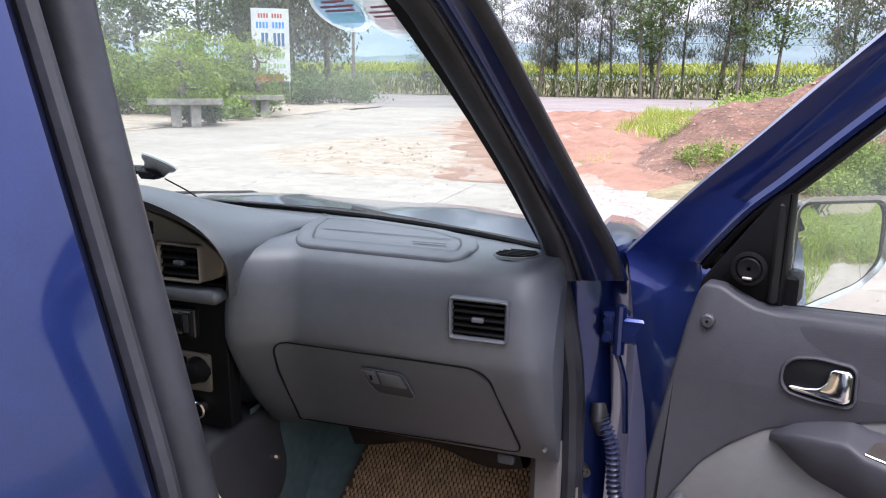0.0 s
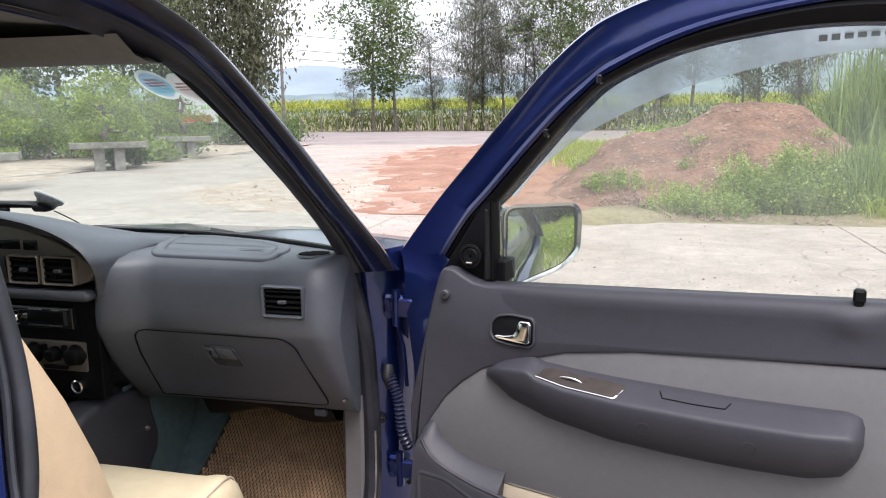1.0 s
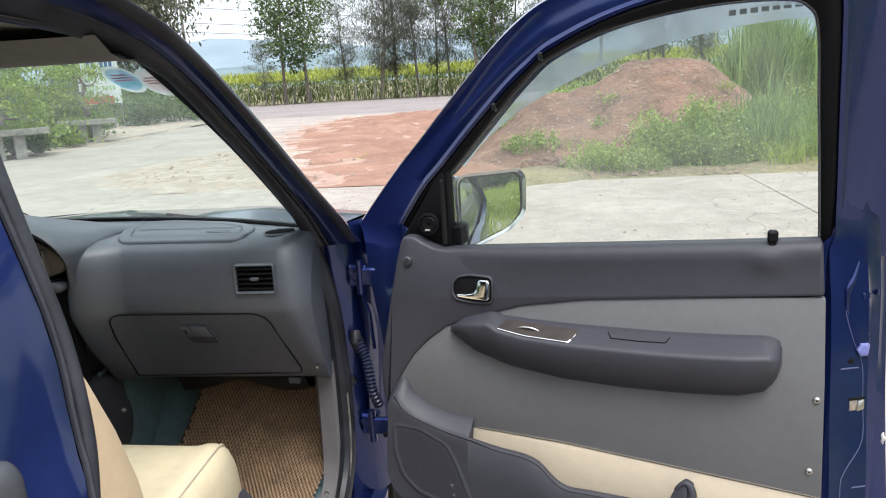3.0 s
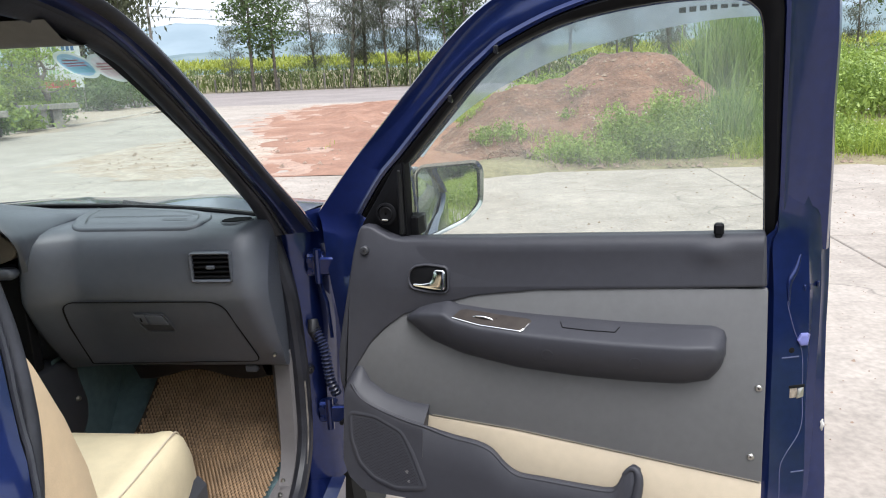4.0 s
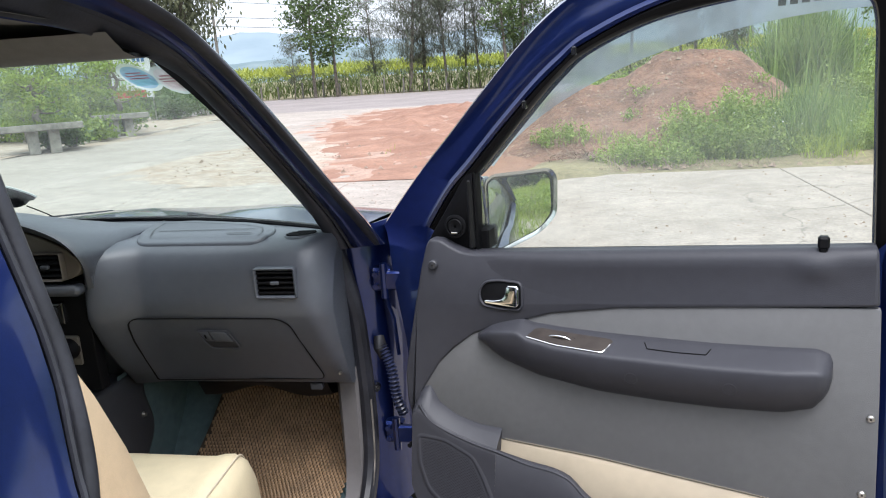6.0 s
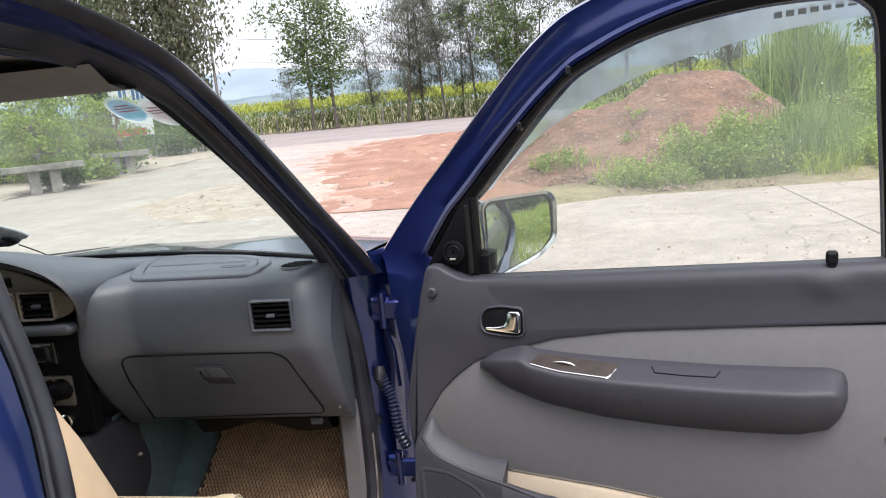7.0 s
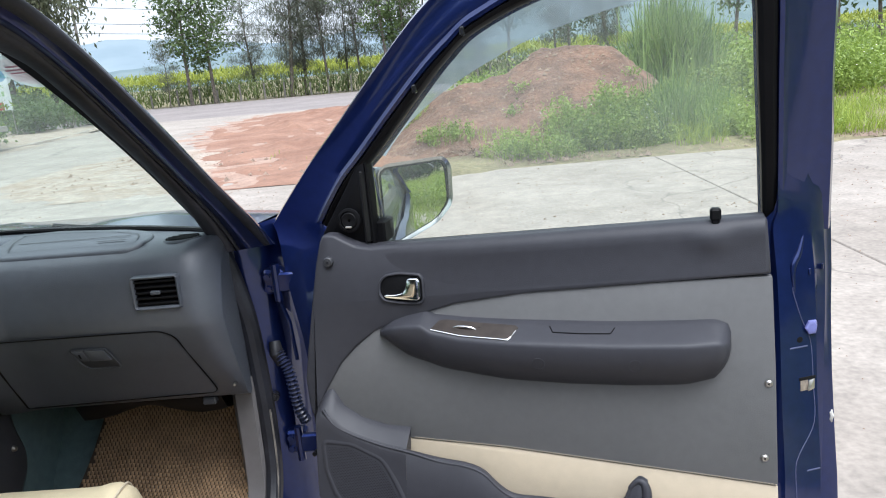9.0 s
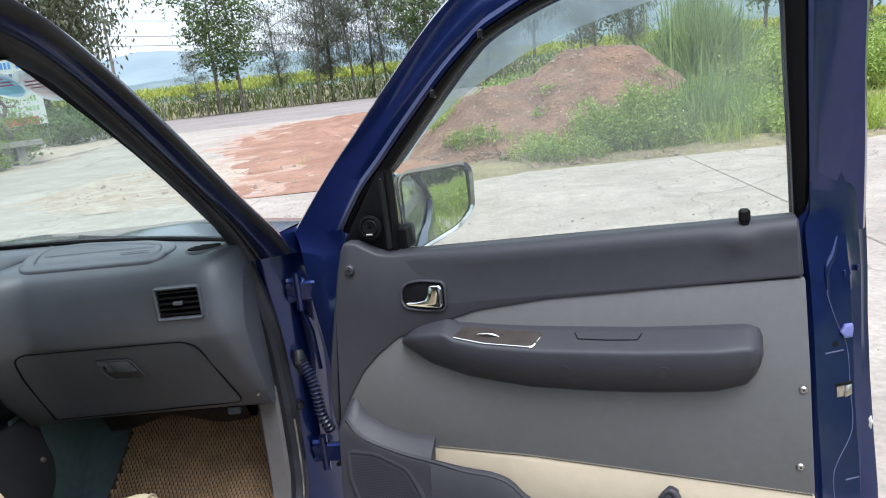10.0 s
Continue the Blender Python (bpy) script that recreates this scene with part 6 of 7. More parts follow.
part("cup_rim", Shape().rings([[c + axn * h + (s1 * math.cos(t) + s2 * math.sin(t)) * r for t in (2 * math.pi * k / 24 for k in range(24))] for r, h in ((0.0385, 0.004), (0.041, 0.0085), (0.038, 0.010))], True), STICKER_WHITE, mount)
ar = Shape()
ar.box((-1.19, 1.325, 1.268), (-1.14, 1.36, 1.292), None, 0.008)
ar.tube([(-1.18, 1.34, 1.287), (-1.33, 1.30, 1.290)], 0.010, 8)
ar.box((-1.275, 1.30, 1.268), (-1.245, 1.32, 1.280), None, 0.003)
part("mount_arm", ar, BLACK, mount, "black jointed arm")
bodyc = Shape()
bodyc.rings([[(x, 1.29 + 0.045 * math.cos(t) * r, 1.305 + 0.045 * math.sin(t) * r) for t in (2 * math.pi * k / 18 for k in range(18))] for x, r in ((-1.30, 0.5), (-1.305, 0.8), (-1.34, 1.0), (-1.40, 0.95), (-1.42, 0.6))], True, (True, True))
bodyc.box((-1.345, 1.25, 1.325), (-1.315, 1.30, 1.36), None, 0.006)
part("dash_camera", bodyc, DASH_DARK, mount, "dark dash camera body", 50)
part("mount_cable", Shape().tube(curve([(-1.13, 1.345, 1.27), (-1.10, 1.38, 1.24), (-1.085, 1.40, 1.22)], 4), 0.0018, 5), BLACK, mount)


# ---- outdoors: ground, yard, road, dirt ----
rng = np.random.default_rng(7)


def fbm(x, y, scale, octaves=4, seed=0.0):
    """Smooth noise about zero."""
    v, a, f = 0.0, 1.0, scale
    for _ in range(octaves):
        v += a * noise.noise((x * f + seed, y * f - seed, seed * 1.7))
        a, f = a * 0.5, f * 2.1
    return v


ground = Shape()
gx = [-900, -300, -120, -60, -40, -30, -20, -10, 0, 10, 20, 30, 45, 70, 140, 300, 900]
gy = [-600, -120, -50, -20, 0, 8, 10, 12, 16, 20, 30, 40, 50, 60, 70, 90, 140, 300, 1200]
ground.rings([[(x, y, -0.045) for x in gx] for y in gy], closed=False)
tagged(link("ground", ground, SOIL, 60), "grassy reddish-brown earth reaching to the hills", "ground", kind="structure")

road = Shape()
road.rings([[(x, y + 0.0008 * x * x * (1 if x < 0 else 0.3), z) for y, z in ((33.5, -0.03), (34.0, 0.0), (45, 0.06), (56.5, 0.0), (57.5, -0.03))] for x in np.linspace(-90, 90, 61)], closed=False)
tagged(link("road", road, ASPHALT, 60), "worn pinkish-grey asphalt road along the fields", "road", kind="structure")


def patch(name, outline, mat, z, amp, label, category, cell=0.5, scale=0.8, seed=1.0, edge=0.8, ruts=0.0):
    """A low uneven sheet of loose material that thins out to its rim."""
    poly = curve(outline, 5, True)
    xs, ys = [p[0] for p in poly], [p[1] for p in poly]
    nx, ny = int((max(xs) - min(xs)) / cell) + 1, int((max(ys) - min(ys)) / cell) + 1
    arr = np.array(poly)
    sh, idx = Shape(), {}
    for i in range(nx + 1):
        for j in range(ny + 1):
            x, y = min(xs) + i * cell, min(ys) + j * cell
            d = np.hypot(arr[:, 0] - x, arr[:, 1] - y).min()
            d = d if inside((x, y), poly) else -d
            d += 0.5 * fbm(x, y, 0.7, 4, seed)
            if d > -1.0:
                k = min(1, max(0, d / edge))
                rough = fbm(x, y, scale, 3, seed)
                sh.v.append((x, y, z + max(-0.03, 0.03 * min(d, edge) / edge + 0.014 * fbm(x, y, 1.5, 2, seed)) + k * amp * max(0, 0.5 + rough) + k * ruts * (math.sin((x * 0.94 + 0.34 * y + 0.5 * fbm(x, y, 0.3, 2, seed)) * 7.0) ** 3)))
                idx[i, j] = len(sh.v) - 1
    for (i, j) in list(idx):
        q = [(i, j), (i + 1, j), (i + 1, j + 1), (i, j + 1)]
        if all(p in idx for p in q):
            sh.f.append(tuple(idx[p] for p in q))
    return tagged(link(name, sh, mat, 60), label, category, kind="structure")


patch("red_dirt", [(-0.2, 10.9), (-1.6, 10.5), (-2.9, 10.6), (-4.3, 13.0), (-5.6, 17.0), (-7.0, 22.0), (-8.0, 27.0), (-6.8, 32.0), (-1.0, 34.5), (3.5, 31.0), (4.0, 24.0), (1.5, 18.0), (0.5, 13.5)], RED_DIRT, 0.0, 0.13,
      "loose red dirt with wheel ruts beside the yard", "dirt", 0.12, 0.7, 3.0, 2.6, 0.05)
FRINGE = material("dusty_fringe", (0.31, 0.215, 0.165), rough=0.95, dark=(0.26, 0.165, 0.12), stain_size=1.4, grain=0.22, grain_size=24, bump=0.4, bump_size=0.01, detail=10)
patch("dirt_fringe", [(0.2, 10.3), (-1.8, 9.7), (-4.2, 9.9), (-6.0, 12.6), (-7.2, 17.0), (-8.9, 22.0), (-9.8, 28.0), (-8.0, 33.8), (-1.0, 35.0), (2.0, 30.0), (0.5, 18.0)], FRINGE, -0.019, 0.010, "thin red dust trodden over the concrete", "dirt", 0.14, 1.3, 17.0, 2.6)
patch("dirt_spill", [(-4.0, 10.6), (-5.8, 10.6), (-7.6, 12.4), (-8.2, 15.5), (-6.6, 17.5), (-4.8, 16.5), (-4.2, 13.0)], DUST, 0.0, 0.03, "thin sandy dirt spilt over the concrete yard", "dirt", 0.14, 0.9, 9.0, 2.4)
patch("verge_soil", [(-0.6, 10.2), (1.2, 10.32), (4.0, 10.22), (8.0, 10.3), (14, 10.2), (24, 10.4), (40, 10.4), (40, 30), (10, 33), (3, 30), (1.5, 18), (0.0, 12.5)], SOIL, -0.02, 0.10, "rough grassy verge beside the concrete", "verge", 0.6, 0.5, 5.0, 0.6)
patch("side_pad", [(-14.6, 10), (-14.5, 16), (-14.4, 21), (-14.3, 25), (-15.2, 31), (-16.5, 35), (-24, 35), (-34, 30), (-34, 12), (-24, 6)], DUST, 0.03, 0.03, "raised sandy pad with stone tables", "pad", 0.7, 0.5, 13.0, 0.6)
kerb = Shape()
kerb_line = curve([(-15.2, 6.0, 0), (-14.55, 16, 0), (-14.4, 21, 0), (-14.3, 25, 0), (-15.2, 31, 0), (-16.8, 35.5, 0)], 8)
kerb.rings([[(x - 0.09, y, -0.04), (x - 0.09, y, 0.05), (x - 0.07, y, 0.062), (x + 0.07, y, 0.062), (x + 0.09, y, 0.045), (x + 0.10, y, -0.04)] for x, y, _ in kerb_line], closed=False)
tagged(link("kerb", kerb, CONCRETE, 40), "low worn concrete kerb at the edge of the pad", "kerb", kind="structure")

# mound of earth
mound = Shape()
MX, MY = np.arange(-2.6, 7.2, 0.085), np.arange(11.4, 21.0, 0.1)


RIDGE = [(-1.6, 0.0), (-1.1, 0.10), (-0.7, 0.45), (-0.3, 0.72), (0.0, 0.98), (0.35, 1.10), (0.8, 1.09), (1.3, 1.13), (1.9, 1.55), (2.6, 1.61), (3.4, 1.55), (3.9, 1.15), (4.4, 0.68), (5.1, 0.3), (6.0, 0.0)]


def mound_z(x, y):
    ry = (15.0 - y) / 3.3 if y < 15.0 else (y - 15.0) / 4.5
    p = float(np.interp(x, [q[0] for q in RIDGE], [q[1] for q in RIDGE]))
    h = p * max(0.0, 1 - max(0.0, ry - 0.06)) ** 0.95 if ry < 1.06 else 0.0
    gully = 0.10 * max(0.0, noise.noise((x * 2.2, y * 0.5, 3.0))) * min(1, h)
    return max(0.0, h - gully) + (0.10 * fbm(x, y, 1.0, 5, 21.0) + 0.05 * fbm(x, y, 4.0, 4, 2.0)) * min(1, h * 2.0) - (0.05 if h <= 0 else 0)


mound.rings([[(x, y, mound_z(x, y)) for x in MX] for y in MY], closed=False)
tagged(link("earth_mound", mound, MOUND, 70), "heap of red-brown earth with clods and weeds", "earth mound", kind="structure")
clods = Shape()


def clod(sh, x, y, z, r):
    k = len(sh.v)
    for a in range(5):
        t = 2 * math.pi * a / 5 + r * 40
        sh.v.append((x + r * math.cos(t) * (0.8 + 0.4 * rng.random()), y + r * math.sin(t) * (0.8 + 0.4 * rng.random()), z - r * 0.2))
    sh.v.append((x + r * 0.2, y, z + r * (0.5 + 0.4 * rng.random())))
    sh.f += [(k + a, k + (a + 1) % 5, k + 5) for a in range(5)]


for _ in range(3600):
    x, y = rng.uniform(-1.4, 5.4), rng.uniform(11.8, 19)
    z = mound_z(x, y)
    if z > 0.05:
        clod(clods, x, y, z, rng.choice([0.012, 0.022, 0.035, 0.055], p=[0.5, 0.34, 0.13, 0.03]))
for _ in range(900):
    x, y = (rng.uniform(-4.4, 0.6), rng.uniform(10.8, 24)) if rng.random() < 0.75 else (rng.uniform(-7.4, -4.6), rng.uniform(11.5, 16.5))
    clod(clods, x, y, 0.03, rng.choice([0.012, 0.022, 0.045], p=[0.6, 0.32, 0.08]))
for _ in range(400):
    x = rng.uniform(-0.5, 12)
    clod(clods, x, 10.35 + abs(rng.normal(0, 0.35)), 0.01, rng.choice([0.02, 0.035, 0.06], p=[0.6, 0.3, 0.1]))
for _ in range(2600):
    x, y = rng.uniform(-6, 9), rng.uniform(2.0, 10.6)
    clod(clods, x, y, 0.0, rng.choice([0.006, 0.010, 0.016], p=[0.6, 0.33, 0.07]))
tagged(link("dirt_clods", clods, STONE_PALE, 0), "scattered pale stones and clods of earth", "stones", kind="stuff")

# ---- plants ----


def ribbons(sh, base, height, lean, width, bend=0.5, segs=3):
    """Grass blades or straps: arrays of base points, heights, lean directions and widths."""
    n = len(base)
    d = rng.uniform(0, 2 * math.pi, n)
    sx, sy = np.cos(d) * width, np.sin(d) * width
    rows = []
    for k in range(segs + 1):
        t = k / segs
        c = base + np.stack([lean[:, 0] * t ** 1.8 * height, lean[:, 1] * t ** 1.8 * height, height * (t - bend * t ** 3 * np.hypot(lean[:, 0], lean[:, 1]))], 1)
        w = (1 - t) ** 0.7 if k < segs else 0.0
        off = np.stack([sx * w, sy * w, 0 * sx], 1)
        rows.append((c - off, c + off))
    k0 = len(sh.v)
    m = 2 * segs + 1
    block = np.zeros((n, m, 3))
    for k in range(segs):
        block[:, 2 * k], block[:, 2 * k + 1] = rows[k]
    block[:, 2 * segs] = rows[segs][0]
    sh.v += block.reshape(-1, 3).tolist()
    tmpl = [(2 * k, 2 * k + 1, 2 * k + 3, 2 * k + 2) for k in range(segs - 1)] + [(2 * segs - 2, 2 * segs - 1, 2 * segs)]
    sh.f += [tuple(k0 + i * m + q for q in f) for i in range(n) for f in tmpl]
    return sh


def leaves(sh, centre, size, droop=0.0):
    """Leaf-shaped quads at the given points, turned at random; droop: how far they hang."""
    n = len(centre)
    a = rng.normal(size=(n, 3))
    a[:, 2] -= droop * 2
    a /= np.linalg.norm(a, axis=1)[:, None]
    b = np.cross(a, rng.normal(size=(n, 3)))
    b /= np.linalg.norm(b, axis=1)[:, None] + 1e-9
    s = (size * rng.uniform(0.6, 1.3, n))[:, None] if np.isscalar(size) else (size * rng.uniform(0.6, 1.3, n))[:, None]
    k0 = len(sh.v)
    block = np.stack([centre - a * s, centre + b * s * 0.42, centre + a * s, centre - b * s * 0.42], 1)
    sh.v += block.reshape(-1, 3).tolist()
    sh.f += [(k0 + 4 * i, k0 + 4 * i + 1, k0 + 4 * i + 2, k0 + 4 * i + 3) for i in range(n)]
    return sh


def tree(name, label, height, crown_from, spread, leaf, mat, count, droop=0.0, lean=0.0, trunk=0.12, limbs=16, seed=1, needle=False):
    """A tapered trunk with limbs, and a crown of many leaves hung round the limbs' twigs."""
    r = random.Random(seed)
    root = thing(name, label, "tree", group="roadside trees")
    wood, pts = Shape(), []
    spine = [(lean * height * t + 0.12 * math.sin(5 * t + seed), 0.1 * math.sin(4 * t + 2 * seed), height * t) for t in np.linspace(0, 1, 9)]
    wood.tube(spine, [trunk * (1 - 0.85 * t) + 0.015 for t in np.linspace(0, 1, 9)], 7)
    for k in range(limbs):
        t = crown_from / height + (1 - crown_from / height) * (k + r.random()) / limbs
        x, y, z = (float(np.interp(t, np.linspace(0, 1, 9), [p[i] for p in spine])) for i in range(3))
        ang = k * 2.4 + r.uniform(-0.5, 0.5)
        ln = spread * (0.35 + 0.75 * math.sin(math.pi * min(1, 0.18 + 0.82 * (1 - t) / (1 - crown_from / height + 1e-6)))) * r.uniform(0.65, 1.2)
        rise = r.uniform(0.1, 0.55) if droop < 0.5 else r.uniform(-0.1, 0.3)
        tip = (x + ln * math.cos(ang), y + ln * math.sin(ang), z + ln * rise)
        midp = (x + 0.5 * ln * math.cos(ang + 0.2), y + 0.5 * ln * math.sin(ang + 0.2), z + ln * rise * 0.7)
        line = curve([(x, y, z), midp, tip], 4)
        wood.tube(line, [trunk * 0.32 * (1 - 0.8 * i / (len(line) - 1)) for i in range(len(line))], 5)
        for _ in range(9):
            q = line[r.randrange(2, len(line))]
            tw = (q[0] + r.gauss(0, 0.28 * ln * 0.6), q[1] + r.gauss(0, 0.28 * ln * 0.6), q[2] + r.gauss(0.05, 0.2 * ln * 0.6) - droop * r.random() * 0.8)
            wood.tube([q, tw], [0.014, 0.006], 3, False)
            pts.append(tw)
    part("trunk", wood, BARK, root, "grey-brown bark", 60)
    cl = np.array(pts)
    pick = cl[rng.integers(0, len(cl), count)]
    off = rng.normal(0, 1, (count, 3)) * np.array([0.26, 0.26, 0.19 + 0.3 * droop]) * (spread / 1.9)
    off[:, 2] -= np.abs(rng.normal(0, droop * 0.9, count))
    sh = Shape()
    if needle:
        ends = pick + off
        ribbons(sh, ends, np.full(count, leaf * 3.2) * rng.uniform(0.6, 1.3, count), rng.normal(0, 0.8, (count, 2)), np.full(count, leaf * 0.16), 0.6, 2)
    else:
        leaves(sh, pick + off, leaf, droop)
    part("crown", sh, mat, root, "", 0)
    return root


broad = tree("broadleaf_tree", "slender broadleaf tree with dark green crown beside the road", 11.5, 3.0, 3.6, 0.17, LEAF, 3900, 0.0, 0.02, 0.13, 20, 3)
broad_b = tree("broadleaf_tree", "tall broadleaf tree with an open green crown beside the road", 12.5, 3.4, 3.3, 0.16, LEAF, 3000, 0.0, -0.03, 0.12, 18, 8)
casu = tree("casuarina_tree", "wispy grey-green casuarina tree along the field's edge", 11.0, 2.0, 3.0, 0.15, NEEDLE, 6500, 0.1, 0.05, 0.16, 22, 5, True)
casu_b = tree("casuarina_tree", "thin leaning casuarina tree along the field's edge", 9.5, 2.4, 2.3, 0.14, NEEDLE, 3300, 0.1, -0.10, 0.09, 16, 11, True)
droopy = tree("eucalyptus_tree", "tall eucalyptus tree with drooping foliage", 15.0, 4.2, 3.4, 0.17, WILLOW, 9000, 0.9, 0.0, 0.2, 26, 15)


def at_az(az, dist):
    return 0.3 + dist * math.sin(radians(az)), -0.4 + dist * math.cos(radians(az))


def plant(master, az, dist, turn=0, size=1.0, z=-0.03):
    x, y = at_az(az, dist)
    return copy_thing(master, pose(x, y, z, 0, 0, turn) @ Matrix.Scale(size, 4))


def settle(master, az, dist, turn=0, size=1.0, z=-0.03):
    """Puts a tree that was built at the origin in its own place."""
    x, y = at_az(az, dist)
    master.matrix_basis = pose(x, y, z, 0, 0, turn)
    master.scale = (size, size, size)


for az, dist, turn, size in ((-17.5, 61.5, 140, 0.97), (-43.0, 44, 20, 0.95), (-40.5, 46, 200, 1.0), (8.6, 52, 70, 0.85), (26.2, 46, 33, 0.9), (36.0, 44, 310, 0.95), (-36.5, 50, 250, 1.0)):
    plant(broad, az, dist, turn, size)
for az, dist, turn, size in ((-33.8, 52, 60, 1.0), (19.9, 44, 160, 0.85), (28.6, 48, 280, 0.9), (31.5, 45, 80, 0.85), (4.2, 60, 200, 1.05), (-4.9, 58, 20, 1.0), (-3.7, 59, 120, 0.95)):
    plant(broad_b, az, dist, turn, size)
for az, dist, turn, size in ((-11.0, 62, 90, 0.95), (-4.0, 62, 200, 1.0), (0.6, 60, 10, 1.05), (-14.6, 66, 150, 0.7), (11.3, 50, 190, 0.9)):
    plant(casu, az, dist, turn, size)
for az, dist, turn, size in ((-20.6, 59, 120, 0.48), (-6.7, 61, 0, 1.0), (-2.0, 62, 250, 1.1), (7.7, 48, 30, 0.8), (-8.0, 63, 130, 0.9), (2.2, 61, 300, 0.8), (15.0, 52, 100, 0.8), (23.0, 55, 45, 0.8)):
    plant(casu_b, az, dist, turn, size)
for az, dist, turn, size in ((-30.2, 50, 120, 0.95), (-33.0, 62, 10, 1.0)):
    plant(droopy, az, dist, turn, size)
settle(broad, -19.1, 61, 0, 1.0)
settle(broad_b, 1.8, 58, 220, 0.95)
settle(casu, -11.9, 61, 0, 1.05)
settle(casu_b, -9.1, 61, 0, 1.1)
settle(droopy, -27.6, 49, 0, 1.0)

# dragon-fruit hedge beyond the road: arching straps hung from rows of posts
hedge = Shape()
n = 9000
bx = rng.uniform(-62, 62, n)
by = 58.8 + rng.uniform(0, 1, n) ** 2 * 5
base = np.stack([bx, by + 0.0008 * np.where(bx < 0, bx, bx * 0.55) ** 2, rng.uniform(0.9, 1.75, n)], 1)
lean = rng.normal(0, 0.75, (n, 2))
ribbons(hedge, base, rng.uniform(0.35, 0.8, n), lean, np.full(n, 0.045), 1.7, 3)
n = 9500
bx = rng.uniform(-62, 62, n)
base = np.stack([bx, 58.6 + rng.uniform(0, 1, n) * 4 + 0.0008 * np.where(bx < 0, bx, bx * 0.55) ** 2, rng.uniform(-0.05, 0.9, n)], 1)
ribbons(hedge, base, rng.uniform(0.4, 0.9, n), rng.normal(0, 0.35, (n, 2)), np.full(n, 0.05), 0.8, 3)
tagged(link("dragonfruit_hedge", hedge, CACTUS, 0), "dense row of arching green dragon-fruit plants", "hedge", kind="stuff")
posts = Shape()
for k in range(70):
    x = -60 + 1.75 * k + rng.uniform(-0.2, 0.2)
    posts.box((x - 0.06, 58.5, -0.05), (x + 0.06, 58.62, 0.95 + 0.3 * rng.random()), Matrix.Translation((0, 0.0008 * (x if x < 0 else x * 0.55) ** 2, 0)))
tagged(link("hedge_posts", posts, POLE, 0), "grey concrete posts in the hedge", "posts", kind="stuff")
maize = Shape()
n = 15000
bx = rng.uniform(-75, 75, n)
depth = rng.uniform(0, 1, n)
base = np.stack([bx, 65 + depth * 35 + 0.0008 * np.where(bx < 0, bx, bx * 0.55) ** 2, 1.25 + depth * 1.15 + rng.uniform(0, 0.7, n)], 1)
ribbons(maize, base, rng.uniform(0.6, 1.2, n), rng.normal(0, 0.6, (n, 2)), np.full(n, 0.10), 0.9, 3)
tagged(link("maize_field", maize, MAIZE, 0), "yellow-green crop field behind the hedge", "crop field", kind="stuff")

# grass and weeds of the verge
grass = Shape()


def sow(sh, x0, x1, y0, y1, n, h0, h1, width, leanness=0.35, front=1.0, bend=0.5, ground_z=None):
    x, y = rng.uniform(x0, x1, n), y0 + (y1 - y0) * rng.uniform(0, 1, n) ** front
    keep = np.array([0.5 + fbm(a, b, 0.55, 3, 4.0) > rng.uniform(0, 0.55) for a, b in zip(x, y)])
    x, y = x[keep], y[keep]
    z = np.array([max(-0.02, mound_z(a, b)) if -2.6 < a < 7 and 11.4 < b < 21 else -0.02 for a, b in zip(x, y)])
    m = len(x)
    ribbons(sh, np.stack([x, y, z], 1), rng.uniform(h0, h1, m), rng.normal(0, leanness, (m, 2)), np.full(m, width), bend, 3)


sow(grass, 5.2, 17, 10.6, 14.5, 15000, 0.18, 0.5, 0.008)
sow(grass, 4.6, 22, 13.0, 26, 12000, 0.2, 0.5, 0.012)
sow(grass, 3.4, 5.8, 10.55, 12.6, 4200, 0.2, 0.6, 0.008)
sow(grass, 0.6, 3.4, 10.7, 12.4, 900, 0.08, 0.3, 0.007)
sow(grass, -3.4, -1.6, 13.2, 14.6, 700, 0.08, 0.22, 0.008)
sow(grass, -2.2, 5.0, 18.5, 32.0, 9000, 0.25, 0.65, 0.014)
sow(grass, 6, 40, 26, 45, 9000, 0.3, 0.7, 0.03)
tagged(link("verge_grass", grass, GRASS, 0), "bright green uncut grass on the verge", "grass", kind="stuff")

weeds = Shape()


def bush(sh, x, y, z, r, h, n, leaf, droop=0.0):
    """A loose clump of leaves, denser towards its middle and uneven at its rim."""
    lobes = [(rng.normal(0, r * 0.45), rng.normal(0, r * 0.45), rng.uniform(0.25, 0.95) * h, rng.uniform(0.25, 0.5) * r) for _ in range(9)]
    pick = rng.integers(0, 9, n)
    lob = np.array(lobes)[pick]
    p = rng.normal(0, 1, (n, 3)) * lob[:, 3:4] * np.array([0.8, 0.8, 0.6])
    p += lob[:, :3]
    p[:, 2] = np.abs(p[:, 2])
    leaves(sh, p + np.array([x, y, z]), leaf, droop)


